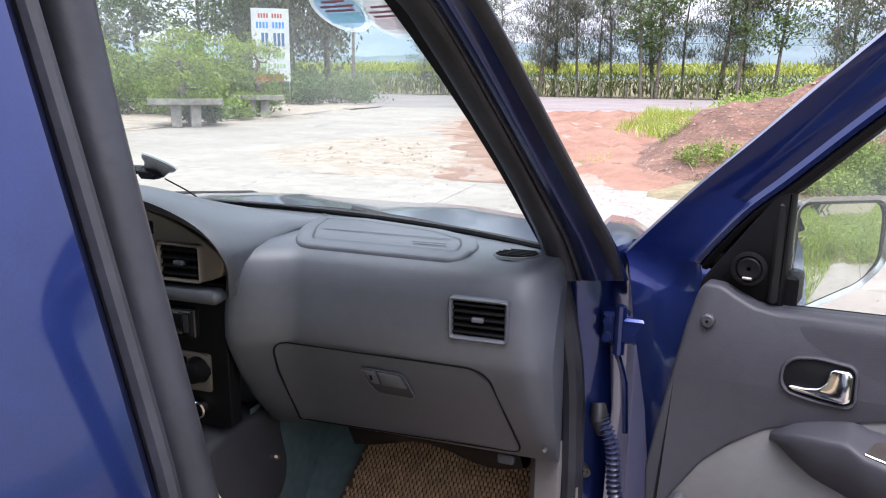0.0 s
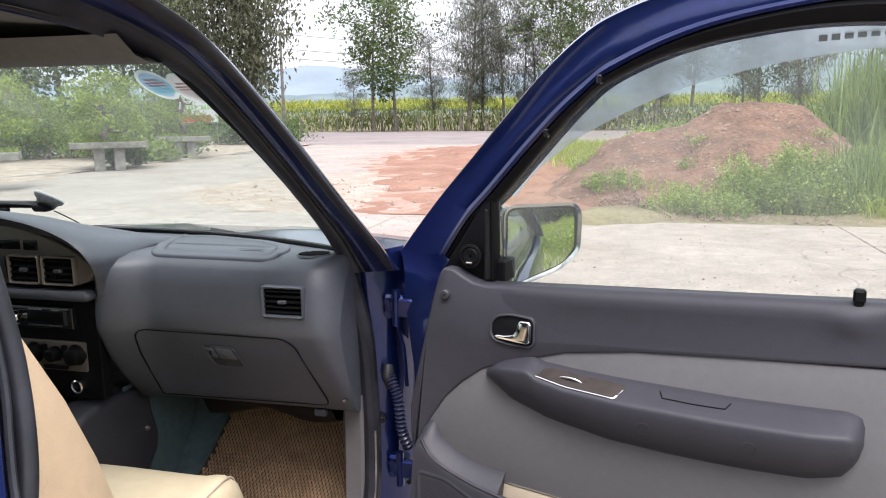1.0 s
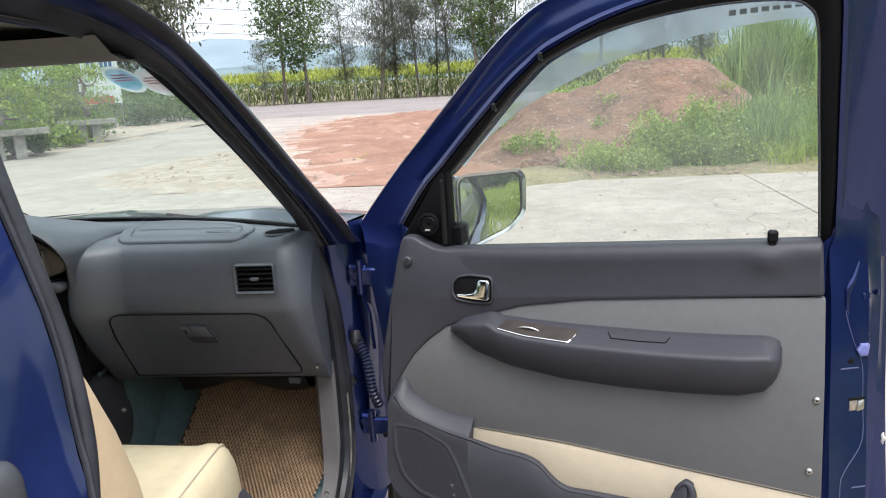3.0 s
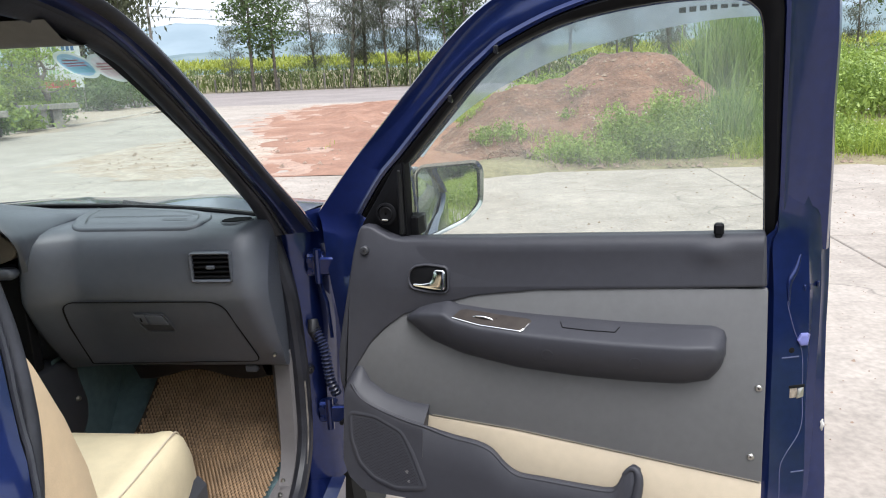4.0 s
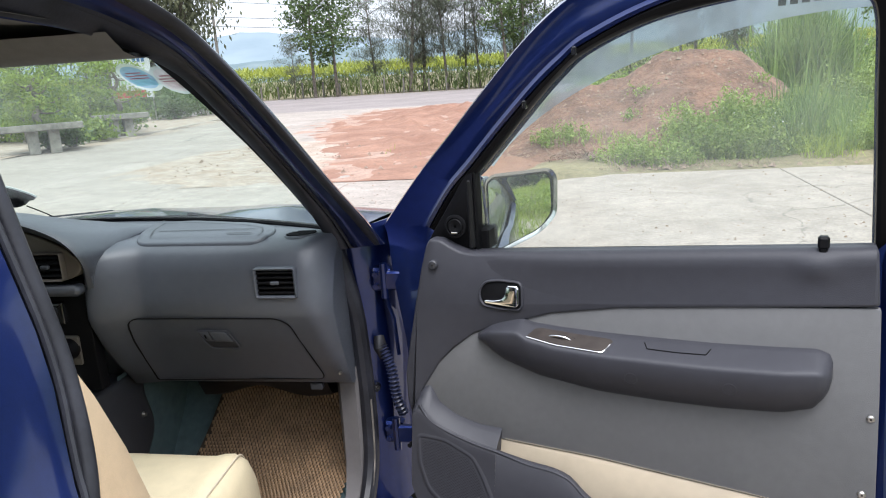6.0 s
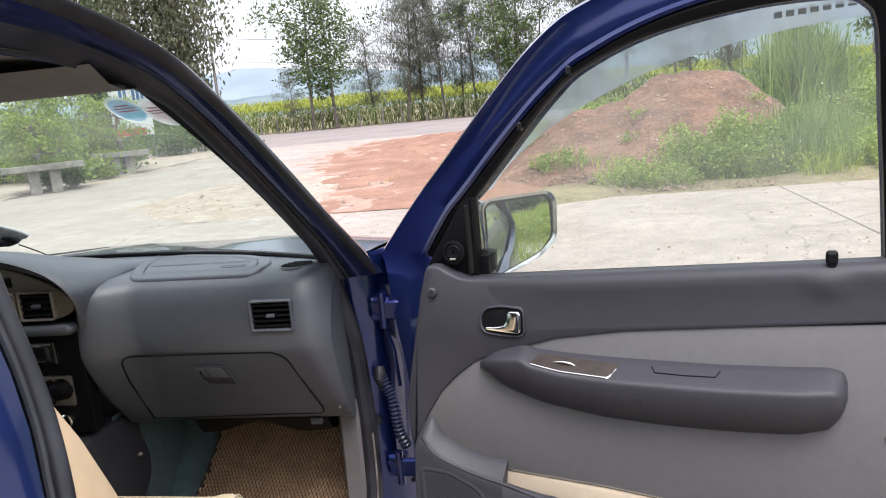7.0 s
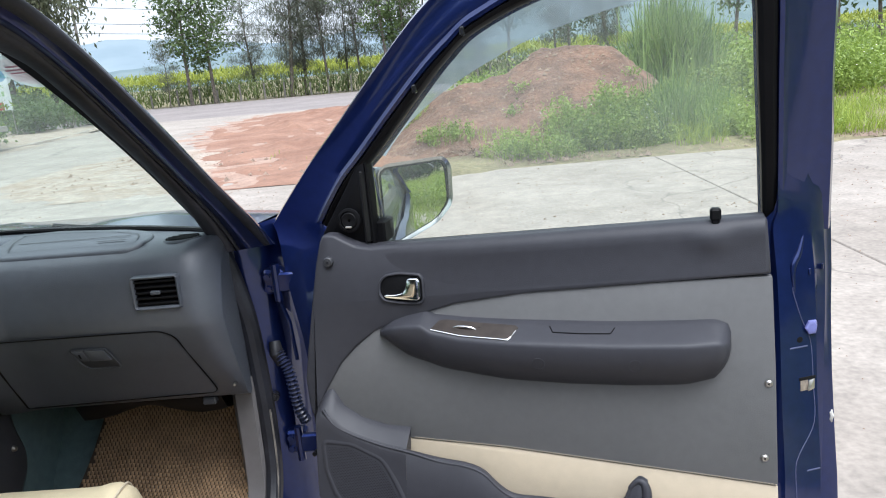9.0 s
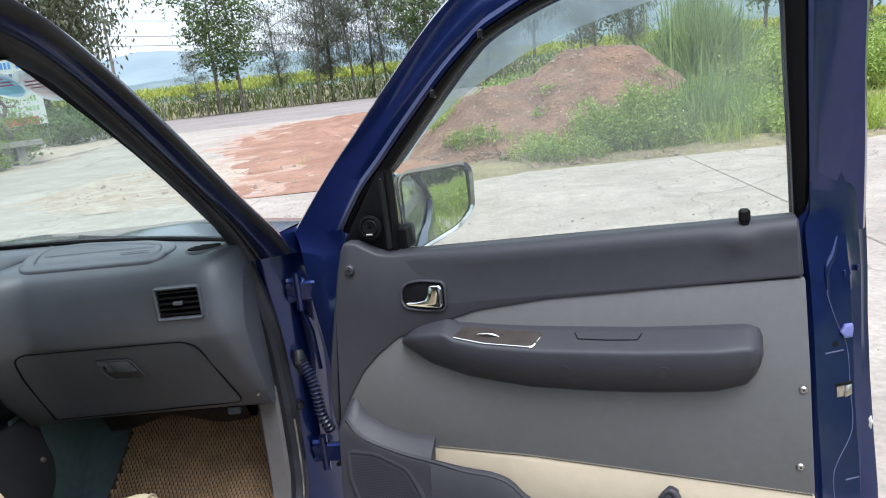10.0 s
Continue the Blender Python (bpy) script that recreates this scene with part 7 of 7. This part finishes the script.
def sprigs(sh, x, y, r, h, stems, leaf):
    """A clump of leafy upright stems that spread a little towards their tips."""
    for _ in range(stems):
        a, d = rng.uniform(0, 2 * math.pi), r * math.sqrt(rng.random())
        bx, by = x + d * math.cos(a), y + d * math.sin(a)
        z0 = max(-0.02, mound_z(bx, by)) if by > 11.4 else -0.02
        top = h * rng.uniform(0.55, 1.05) * (1 - 0.45 * (d / r) ** 2)
        lean = rng.normal(0, 0.16, 2) + 0.22 * np.array([math.cos(a), math.sin(a)]) * d / r
        k = max(6, int(top / leaf * 1.1))
        f = np.linspace(0.12, 1.0, k) ** 0.8
        p = np.stack([bx + lean[0] * top * f, by + lean[1] * top * f, z0 + top * f], 1)
        leaves(sh, p + rng.normal(0, leaf * 0.75, (k, 3)), leaf * 1.1, 0.0)
        ribbons(sh, np.array([[bx, by, z0]]), np.array([top]), lean[None, :], np.array([0.005]), 0.3, 3)


for x, y, r, h, stems in ((0.0, 12.3, 0.26, 0.34, 55), (0.32, 12.2, 0.22, 0.32, 45), (-0.25, 12.5, 0.18, 0.24, 26), (0.85, 11.2, 0.28, 0.34, 50), (1.2, 10.95, 0.30, 0.50, 70), (1.55, 10.85, 0.30, 0.54, 75),
                          (1.85, 10.85, 0.24, 0.36, 45), (1.0, 11.6, 0.3, 0.42, 50), (-0.6, 14.2, 0.2, 0.34, 22), (-0.4, 14.4, 0.14, 0.24, 12)):
    sprigs(weeds, x, y, r, h, stems, 0.026)
for _ in range(30):
    x = rng.uniform(1.95, 4.6)
    sprigs(weeds, x, rng.uniform(11.0, 12.3), 0.30, rng.uniform(0.5, 0.85), 52, 0.028)
for _ in range(14):
    sprigs(weeds, rng.uniform(3.6, 6.2), rng.uniform(10.8, 12.6), 0.32, rng.uniform(0.35, 0.6), 48, 0.028)
for _ in range(16):
    bush(weeds, rng.uniform(0.9, 3.2), rng.uniform(21.5, 25), 0, 0.8, rng.uniform(0.6, 1.1), 600, 0.06)
for _ in range(45):
    a, b = rng.uniform(-0.5, 5.6), rng.uniform(13.0, 16.4)
    if rng.random() < 0.08 + 0.09 * a and mound_z(a, b) < 1.0:
        bush(weeds, a, b, max(0, mound_z(a, b)), 0.22, 0.2, 150, 0.028)
for _ in range(16):
    bush(weeds, rng.uniform(6.6, 9.5), rng.uniform(16.5, 19), 0, 0.7, rng.uniform(0.8, 1.5), 700, 0.05)
for _ in range(34):
    bush(weeds, rng.uniform(6, 20), rng.uniform(15, 28), 0, 0.9, rng.uniform(0.6, 1.1), 420, 0.075)
for _ in range(60):
    bush(weeds, rng.uniform(4, 45), rng.uniform(30, 48), 0, 1.5, rng.uniform(0.8, 1.5), 330, 0.13)
tagged(link("verge_weeds", weeds, WEED, 0), "leafy green weeds in front of the earth heap", "weeds", kind="stuff")
straw = Shape()
n = 700
sx_ = rng.uniform(-0.3, 9, n)
ribbons(straw, np.stack([sx_, 10.42 + np.abs(rng.normal(0, 0.22, n)), np.full(n, 0.015)], 1), rng.uniform(0.04, 0.12, n), rng.normal(0, 2.2, (n, 2)), np.full(n, 0.005), 0.35, 3)
n = 260
tx_ = rng.normal(0.75, 0.45, n)
ribbons(straw, np.stack([tx_, 11.75 - 0.55 * (tx_ - 0.3) + rng.normal(0, 0.22, n), np.full(n, 0.03)], 1), rng.uniform(0.10, 0.38, n), rng.normal(0, 2.6, (n, 2)), np.full(n, 0.012), 0.3, 3)
tagged(link("dry_straw", straw, STONE_PALE, 0), "dry stalks and litter along the concrete's edge", "straw", kind="stuff")
florets = Shape()
for _ in range(600):
    x, y = rng.uniform(7.5, 22), rng.uniform(15, 29)
    clod(florets, x, y, rng.uniform(0.7, 1.15), 0.017)
for _ in range(60):
    x, y = rng.uniform(1, 6), rng.uniform(10.8, 13)
    clod(florets, x, y, rng.uniform(0.3, 0.7), 0.012)
tagged(link("white_flowers", florets, FLOWER, 0), "tiny white flowers among the weeds", "flowers", kind="stuff")


def reed(name, label, x, y, h, n, spread):
    """A tussock of tall arching blades."""
    root = thing(name, label, "tall grass", (x, y, -0.03), "tall grass clumps")
    sh = Shape()
    b = np.stack([x + rng.normal(0, spread, n), y + rng.normal(0, spread, n), np.full(n, -0.03)], 1)
    ribbons(sh, b, h * rng.uniform(0.55, 1.05, n), rng.normal(0, 0.19, (n, 2)), np.full(n, 0.012 * h / 2 + 0.004), 1.3, 5)
    tagged(part("foliage", sh, REED, root, "", 0), kind="stuff")
    return root


reed("reed_clump", "tall dense clump of reed-like grass behind the heap", 5.9, 20.0, 3.6, 1300, 0.42)
reed("reed_clump", "tall dense clump of reed-like grass behind the heap", 6.7, 20.6, 3.2, 700, 0.36)
for gx_, gy_, gh in ((3.45, 11.2, 1.25), (3.75, 11.5, 1.5), (3.6, 11.9, 1.4), (4.2, 11.8, 1.2), (4.6, 12.4, 1.2), (4.0, 11.1, 0.9)):
    reed("grass_tussock", "bright green tussock of tall grass beside the heap", gx_, gy_, gh, 260, 0.17)

# shrubs round the stone tables and the sign


def shrub(az, dist, r, h, n, leaf, mat, label, z=0.1):
    x, y = at_az(az, dist)
    root = thing("shrub", label, "shrub", (x, y, z), "shrubs on the pad")
    sh = Shape()
    for _ in range(4):
        bush(sh, x + rng.normal(0, r * 0.4), y + rng.normal(0, r * 0.3), z, r * 0.8, h, n // 4, leaf)
    part("foliage", sh, mat, root, "", 0)
    st = Shape()
    for k in range(7):
        a = 2.4 * k
        st.tube([(x + 0.1 * math.cos(a), y + 0.1 * math.sin(a), z - 0.05), (x + r * 0.5 * math.cos(a), y + r * 0.5 * math.sin(a), z + h * 0.7)], [0.03, 0.01], 5)
    part("stems", st, BARK, root)
    return root


for az, dist, r, h, n in ((-46, 29, 1.6, 2.0, 1600), (-43.0, 30, 1.5, 1.7, 1500), (-40.0, 29.5, 1.5, 1.9, 1800), (-38.0, 28.5, 1.2, 1.7, 1300), (-36.5, 31, 1.2, 1.6, 1200), (-34.0, 28.5, 1.1, 1.9, 1600), (-32.5, 30, 0.9, 1.2, 1000), (-35.0, 26.5, 0.9, 0.9, 1400)):
    dark_one = dist in (29, 31, 30)
    shrub(az, dist, r, h * 0.52, n, 0.085, LEAF if dark_one else SHRUB, "bushy dark green shrub on the pad" if dark_one else "bushy yellow-green shrub on the pad")
young = tree("young_tree", "small airy tree with yellow-green leaves on the pad", 3.4, 0.7, 1.35, 0.085, SHRUB, 1900, 0.0, 0.06, 0.05, 14, 23)
for az, dist, turn, size in ((-34.6, 28.0, 120, 0.72), (-41.5, 29.0, 220, 0.62), (-44.5, 28.0, 40, 0.7)):
    plant(young, az, dist, turn, size, 0.08)
settle(young, -38.6, 27.5, 0, 0.75, 0.08)
for az, dist, r, h, n in ((-29.0, 38, 1.3, 1.2, 2200), (-27.2, 39, 1.2, 1.1, 1900), (-36.0, 24.2, 0.5, 0.55, 700), (-37.3, 24.0, 0.35, 0.5, 500), (-26.0, 42, 1.0, 0.7, 1200)):
    shrub(az, dist, r, h, n, 0.09, LEAF, "low dark green shrub on the pad")
for az, dist, r, h, n in ((-50, 34, 3.0, 1.8, 2600), (-55, 30, 3.0, 2.2, 2800), (-60, 28, 3.0, 2.4, 2800), (-31.5, 48, 3.0, 1.7, 2400), (-38, 44, 3.2, 1.8, 2400), (-43, 42, 3.0, 1.7, 2400)):
    shrub(az, dist, r, h, n, 0.16, LEAF, "tall dark green thicket behind the pad", 0)

# stone planters on legs, each with a turfed top and a small shaped tree


def planter(x, y, turn, length, height, seed, leaf_count):
    m = pose(x, y, 0.04, 0, 0, turn)
    root = thing("planter_table", "grey stone planter slab on two thick legs, with turf on top", "planter", m, "planters on the pad")
    part("table_slab", Shape().box((-length / 2, -0.42, 0.58), (length / 2, 0.42, 0.76), m, 0.02), STONE, root, "grey stone slab")
    for q in (-0.26, 0.26):
        part("table_leg", Shape().box((q * length / 2 - 0.14, -0.26, -0.04), (q * length / 2 + 0.14, 0.26, 0.58), m, 0.015), STONE, root, "thick stone leg")
    turf = Shape()
    n = 700
    base = np.stack([rng.uniform(-length / 2 + 0.04, length / 2 - 0.04, n), rng.uniform(-0.38, 0.38, n), np.full(n, 0.75)], 1)
    ribbons(turf, base, rng.uniform(0.05, 0.22, n), rng.normal(0, 0.5, (n, 2)), np.full(n, 0.02), 0.6, 2)
    tagged(part("turf", turf.moved(m), SHRUB, root, "thin yellow-green turf", 0), kind="stuff")
    r = random.Random(seed)
    bonsai = thing("bonsai_tree", "small shaped tree with a gnarled trunk on a stone planter", "bonsai", m @ pose(0, 0, 0.74), "planters on the pad")
    wood, crown = Shape(), Shape()
    spine = curve([(0.12 * math.sin(2.2 * k + seed), 0.10 * math.cos(1.7 * k + seed), 0.70 + height * k / 5) for k in range(6)], 3)
    wood.tube(spine, [0.11 * (1 - 0.8 * k / (len(spine) - 1)) for k in range(len(spine))], 8)
    for k in range(9):
        q = spine[4 + k * (len(spine) - 5) // 9]
        a = 2.4 * k + r.uniform(-0.4, 0.4)
        ln = 0.75 * (1.1 - 0.5 * k / 9) * r.uniform(0.7, 1.15)
        tip = (q[0] + ln * math.cos(a), q[1] + 0.8 * ln * math.sin(a), q[2] + r.uniform(0.0, 0.3))
        wood.tube(curve([q, ((q[0] + tip[0]) / 2, (q[1] + tip[1]) / 2, q[2] - 0.04), tip], 3), [0.035, 0.03, 0.026, 0.022, 0.018, 0.014, 0.01], 5)
        c = np.array(tip) + rng.normal(0, 1, (leaf_count // 9, 3)) * np.array([0.24, 0.22, 0.11])
        leaves(crown, c, 0.06)
    part("trunk", wood.moved(m), BARK, bonsai, "gnarled grey trunk", 60)
    part("crown", crown.moved(m), SHRUB, bonsai, "", 0)
    return root


planter(-13.9, 18.0, 40, 2.0, 1.35, 3, 2600)
planter(-14.5, 22.6, 40, 1.7, 1.75, 7, 1500)
planter(-12.9, 12.3, 40, 2.0, 1.5, 12, 2600)
planter(-22.6, 24.6, 40, 2.0, 1.2, 19, 2200)

# advertising board
sx, sy = -18.75, 32.2
board = thing("sign_board", "white roadside advertising board with red and blue lettering", "sign", (sx, sy, 0.08))
SG = pose(sx, sy, 0, 0, 0, 31)
part("board", Shape().box((-1.72, -0.03, 1.15), (0.0, 0.03, 4.45), SG, 0.01), SIGN_WHITE, board, "white panel")
for x in (-1.62, -0.06):
    part("board_post", Shape().tube([SG @ Vector((x, 0.06, 0.05)), SG @ Vector((x, 0.06, 4.4))], 0.035, 8), STEEL, board, "thin steel post")
for z, h, x0, x1, mt in ((4.12, 0.10, -1.42, -0.30, SIGN_RED), (3.70, 0.14, -1.52, -0.20, SIGN_BLUE), (3.05, 0.30, -1.30, -0.20, SIGN_NAVY), (2.30, 0.14, -1.45, -0.25, SIGN_GREEN), (1.85, 0.10, -1.5, -0.2, SIGN_GREEN), (1.33, 0.16, -1.70, -0.02, SIGN_RED)):
    count = 1 if z < 1.5 else {0.10: 9, 0.14: 9, 0.30: 6}[h]
    for k in range(count):
        if count > 1 and k == (count - 1) // 2:
            continue
        wide = (x1 - x0) / count
        part("lettering_bar", Shape().box((x0 + wide * k + 0.02, -0.036, z - h), (x0 + wide * (k + 0.82), -0.032, z + h), SG), mt, board)

# wall of a shed, utility poles and wires
shed = thing("shed", "weathered beige shed with a tin roof behind the shrubs", "shed", (*at_az(-46, 50), -0.03))
hx, hy = at_az(-46, 50)
SH = pose(hx, hy, 0, 0, 0, 42)
part("shed_wall", Shape().box((-9, -3, -0.05), (3.4, 3, 3.5), SH, 0.02), WALL_PAINT, shed)
part("shed_roof", Shape().rings([[SH @ Vector(p) for p in ((x, -3.5, 3.45), (x, 0, 4.4), (x, 3.5, 3.45), (x, 3.5, 3.4), (x, 0, 4.33), (x, -3.5, 3.4))] for x in (-9.3, 3.8)], True), ROOF_TIN, shed)
for az, dist in ((-25.7, 63), (12.0, 110), (-52, 60)):
    x, y = at_az(az, dist)
    pole = thing("utility_pole", "slim concrete utility pole with a crossarm", "utility pole", (x, y, -0.03), "utility poles")
    part("pole_shaft", Shape().tube([(x, y, -0.05), (x, y, 8.5)], [0.15, 0.09], 10), POLE, pole)
    part("crossarm", Shape().box((x - 0.8, y - 0.05, 7.6), (x + 0.8, y + 0.05, 7.7), None, 0.01), POLE, pole)
wire = thing("power_line", "three thin power lines along the road", "power line", (-27, 56.4, 6))
for k, (dx, z) in enumerate(((-0.7, 7.75), (0.0, 6.6), (0.7, 5.9))):
    x0, y0 = at_az(-52, 60)
    x1, y1 = at_az(-25.7, 63)
    x2, y2 = at_az(12, 110)
    part("wire", Shape().tube([(x0 + (x1 - x0) * t, y0 + (y1 - y0) * t, z - 0.6 * math.sin(math.pi * t)) for t in np.linspace(0, 1, 9)] + [(x1 + (x2 - x1) * t, y1 + (y2 - y1) * t, z - 1.0 * math.sin(math.pi * t)) for t in np.linspace(0.1, 1, 9)], 0.02, 4), BLACK, wire)

# hills; the distance haze is part of their colours
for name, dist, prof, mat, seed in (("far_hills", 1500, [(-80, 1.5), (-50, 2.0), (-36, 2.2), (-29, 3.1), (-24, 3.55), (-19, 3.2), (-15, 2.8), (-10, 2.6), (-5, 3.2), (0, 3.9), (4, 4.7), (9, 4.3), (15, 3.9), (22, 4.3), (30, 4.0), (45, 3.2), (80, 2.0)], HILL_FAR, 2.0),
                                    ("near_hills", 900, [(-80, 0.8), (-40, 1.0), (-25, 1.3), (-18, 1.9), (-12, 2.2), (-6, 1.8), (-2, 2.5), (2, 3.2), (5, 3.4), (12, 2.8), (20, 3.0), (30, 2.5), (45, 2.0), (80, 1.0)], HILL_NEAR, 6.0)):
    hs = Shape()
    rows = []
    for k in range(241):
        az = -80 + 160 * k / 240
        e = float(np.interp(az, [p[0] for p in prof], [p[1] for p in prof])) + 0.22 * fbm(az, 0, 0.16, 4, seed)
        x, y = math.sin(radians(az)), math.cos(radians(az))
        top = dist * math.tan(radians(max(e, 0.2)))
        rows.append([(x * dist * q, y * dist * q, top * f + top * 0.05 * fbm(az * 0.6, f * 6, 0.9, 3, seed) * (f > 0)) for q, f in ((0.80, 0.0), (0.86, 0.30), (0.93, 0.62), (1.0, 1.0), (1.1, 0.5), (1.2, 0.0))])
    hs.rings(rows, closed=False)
    tagged(link(name, hs, mat, 80), "wooded hills on the horizon, with blue haze put into their colour", "hills", kind="structure")

# weeds, a car and some trees behind the camera, shown by the outside mirror
back = Shape()
for _ in range(150):
    bush(back, 6.0 + 15 * rng.random() ** 1.6, rng.uniform(-9, 4.5), 0, 0.7, rng.uniform(0.25, 0.6), 420, 0.05)
n = 9000
turf_x = 3.1 + 6.5 * rng.random(n) ** 1.4
ribbons(back, np.stack([turf_x, rng.uniform(-9, 1.0, n), np.zeros(n)], 1), rng.uniform(0.12, 0.38, n), rng.normal(0, 0.4, (n, 2)), np.full(n, 0.012), 0.6, 3)
tagged(link("roadside_weeds", back, GRASS, 0), "bright green weeds beyond the yard", "weeds", kind="stuff")
# only the arc's start is mirrored; the unseen rest is added to dim reflections
for k in range(22):
    t = k / 21
    x, y = 40 * math.cos(radians(-2 - 160 * t)) * (0.72 + 0.1 * math.sin(7 * k)) - 2, -2 + 26 * math.sin(radians(-2 - 160 * t)) * (0.85 + 0.1 * math.cos(5 * k))
    root = thing("thicket", "tall dark green trees and thicket, mostly unseen, added to darken reflections", "thicket", (x, y, 0), "thicket round the yard")
    sh, st = Shape(), Shape()
    h = rng.uniform(5.5, 8.0)
    bush(sh, x, y, 0, 3.4, h * 0.9, 2600, 0.34)
    bush(sh, x, y, 0, 3.0, 3.0, 1000, 0.26)
    part("foliage", sh, LEAF, root, "", 0)
    for q in range(5):
        a = 2.4 * q
        st.tube([(x + 0.3 * math.cos(a), y + 0.3 * math.sin(a), -0.05), (x + 1.6 * math.cos(a), y + 1.6 * math.sin(a), h * 0.75)], [0.14, 0.04], 6)
    part("stems", st, BARK, root)

silver = thing("parked_car", "silver saloon car parked beyond the weeds", "car", pose(20.5, -7.5, 0, 0, 0, 60))
SC = pose(20.5, -7.5, 0, 0, 0, 60)
sv = Shape()
rows = []
for x, zt, zb, w in ((-2.2, 0.75, 0.45, 0.70), (-2.1, 0.95, 0.35, 0.80), (-1.5, 1.0, 0.3, 0.86), (-0.7, 1.02, 0.3, 0.87), (0.6, 1.0, 0.3, 0.87), (1.3, 0.92, 0.3, 0.86), (2.0, 0.80, 0.35, 0.80), (2.2, 0.65, 0.45, 0.68)):
    rows.append([SC @ Vector(p) for p in ((x, -w, zb), (x, -w * 1.02, (zb + zt) / 2), (x, -w * 0.96, zt), (x, 0, zt + 0.04), (x, w * 0.96, zt), (x, w * 1.02, (zb + zt) / 2), (x, w, zb))])
sv.rings(rows, True, (True, True))
part("car_body", sv, SILVER, silver, "silver painted body", 50)
cb = Shape()
cb.rings([[SC @ Vector((x, y * w, z)) for y, z, w in ((-1, 0.98, wb), (-1, 1.42, wt), (1, 1.42, wt), (1, 0.98, wb))] for x, wb, wt in ((-1.7, 0.8, 0.3), (-1.0, 0.82, 0.62), (0.2, 0.82, 0.64), (1.0, 0.82, 0.3))], True, (True, True))
part("car_glass", cb, DARK_GLASS, silver, "dark windows", 50)
for x in (-1.35, 1.35):
    for y in (-0.82, 0.82):
        wh = part("wheel", Shape().tube([SC @ Vector((x, y - 0.1, 0.32)), SC @ Vector((x, y + 0.1, 0.32))], 0.32, 20), TYRE, silver)
        part("rim", Shape().tube([SC @ Vector((x, y - 0.11, 0.32)), SC @ Vector((x, y + 0.11, 0.32))], 0.2, 16), STEEL, wh)

# concrete yard in cast bays
yard = tagged(new("concrete_yard"), "pale worn concrete yard cast in bays", "pavement", kind="structure")
bays = {}


def bay(x0, y0, x1, y1):
    w, h = round(x1 - x0, 2), round(y1 - y0, 2)
    if (w, h) not in bays:
        me = bpy.data.meshes.new("concrete_bay")
        sh = Shape().box((-w / 2 + 0.006, -h / 2 + 0.006, -0.12), (w / 2 - 0.006, h / 2 - 0.006, 0.0), None, 0.008)
        me.from_pydata(sh.v, [], sh.f)
        me.materials.append(CONCRETE)
        bays[w, h] = me
    ob = new("concrete_bay", bays[w, h])
    ob.location = ((x0 + x1) / 2, (y0 + y1) / 2, rng.uniform(-0.004, 0.0))
    ob.parent = yard


for x0, x1 in ((-27, -21), (-21, -15), (-15, -9), (-9, -3), (-3, 3), (3, 6)):
    for j in range(-5, 0):
        bay(x0, 10.2 + 4.2 * j, x1, 10.2 + 4.2 * (j + 1))
bay(6, 6.0, 12, 10.2)
for x0, x1 in ((-14.5, -9), (-9, -4)):
    for j in range(0, 6):
        bay(x0, 10.2 + 4.2 * j, x1, 10.2 + 4.2 * (j + 1))
bay(-4, 10.2, -1, 14.4)
bay(-1, 10.2, 0.8, 11.2)
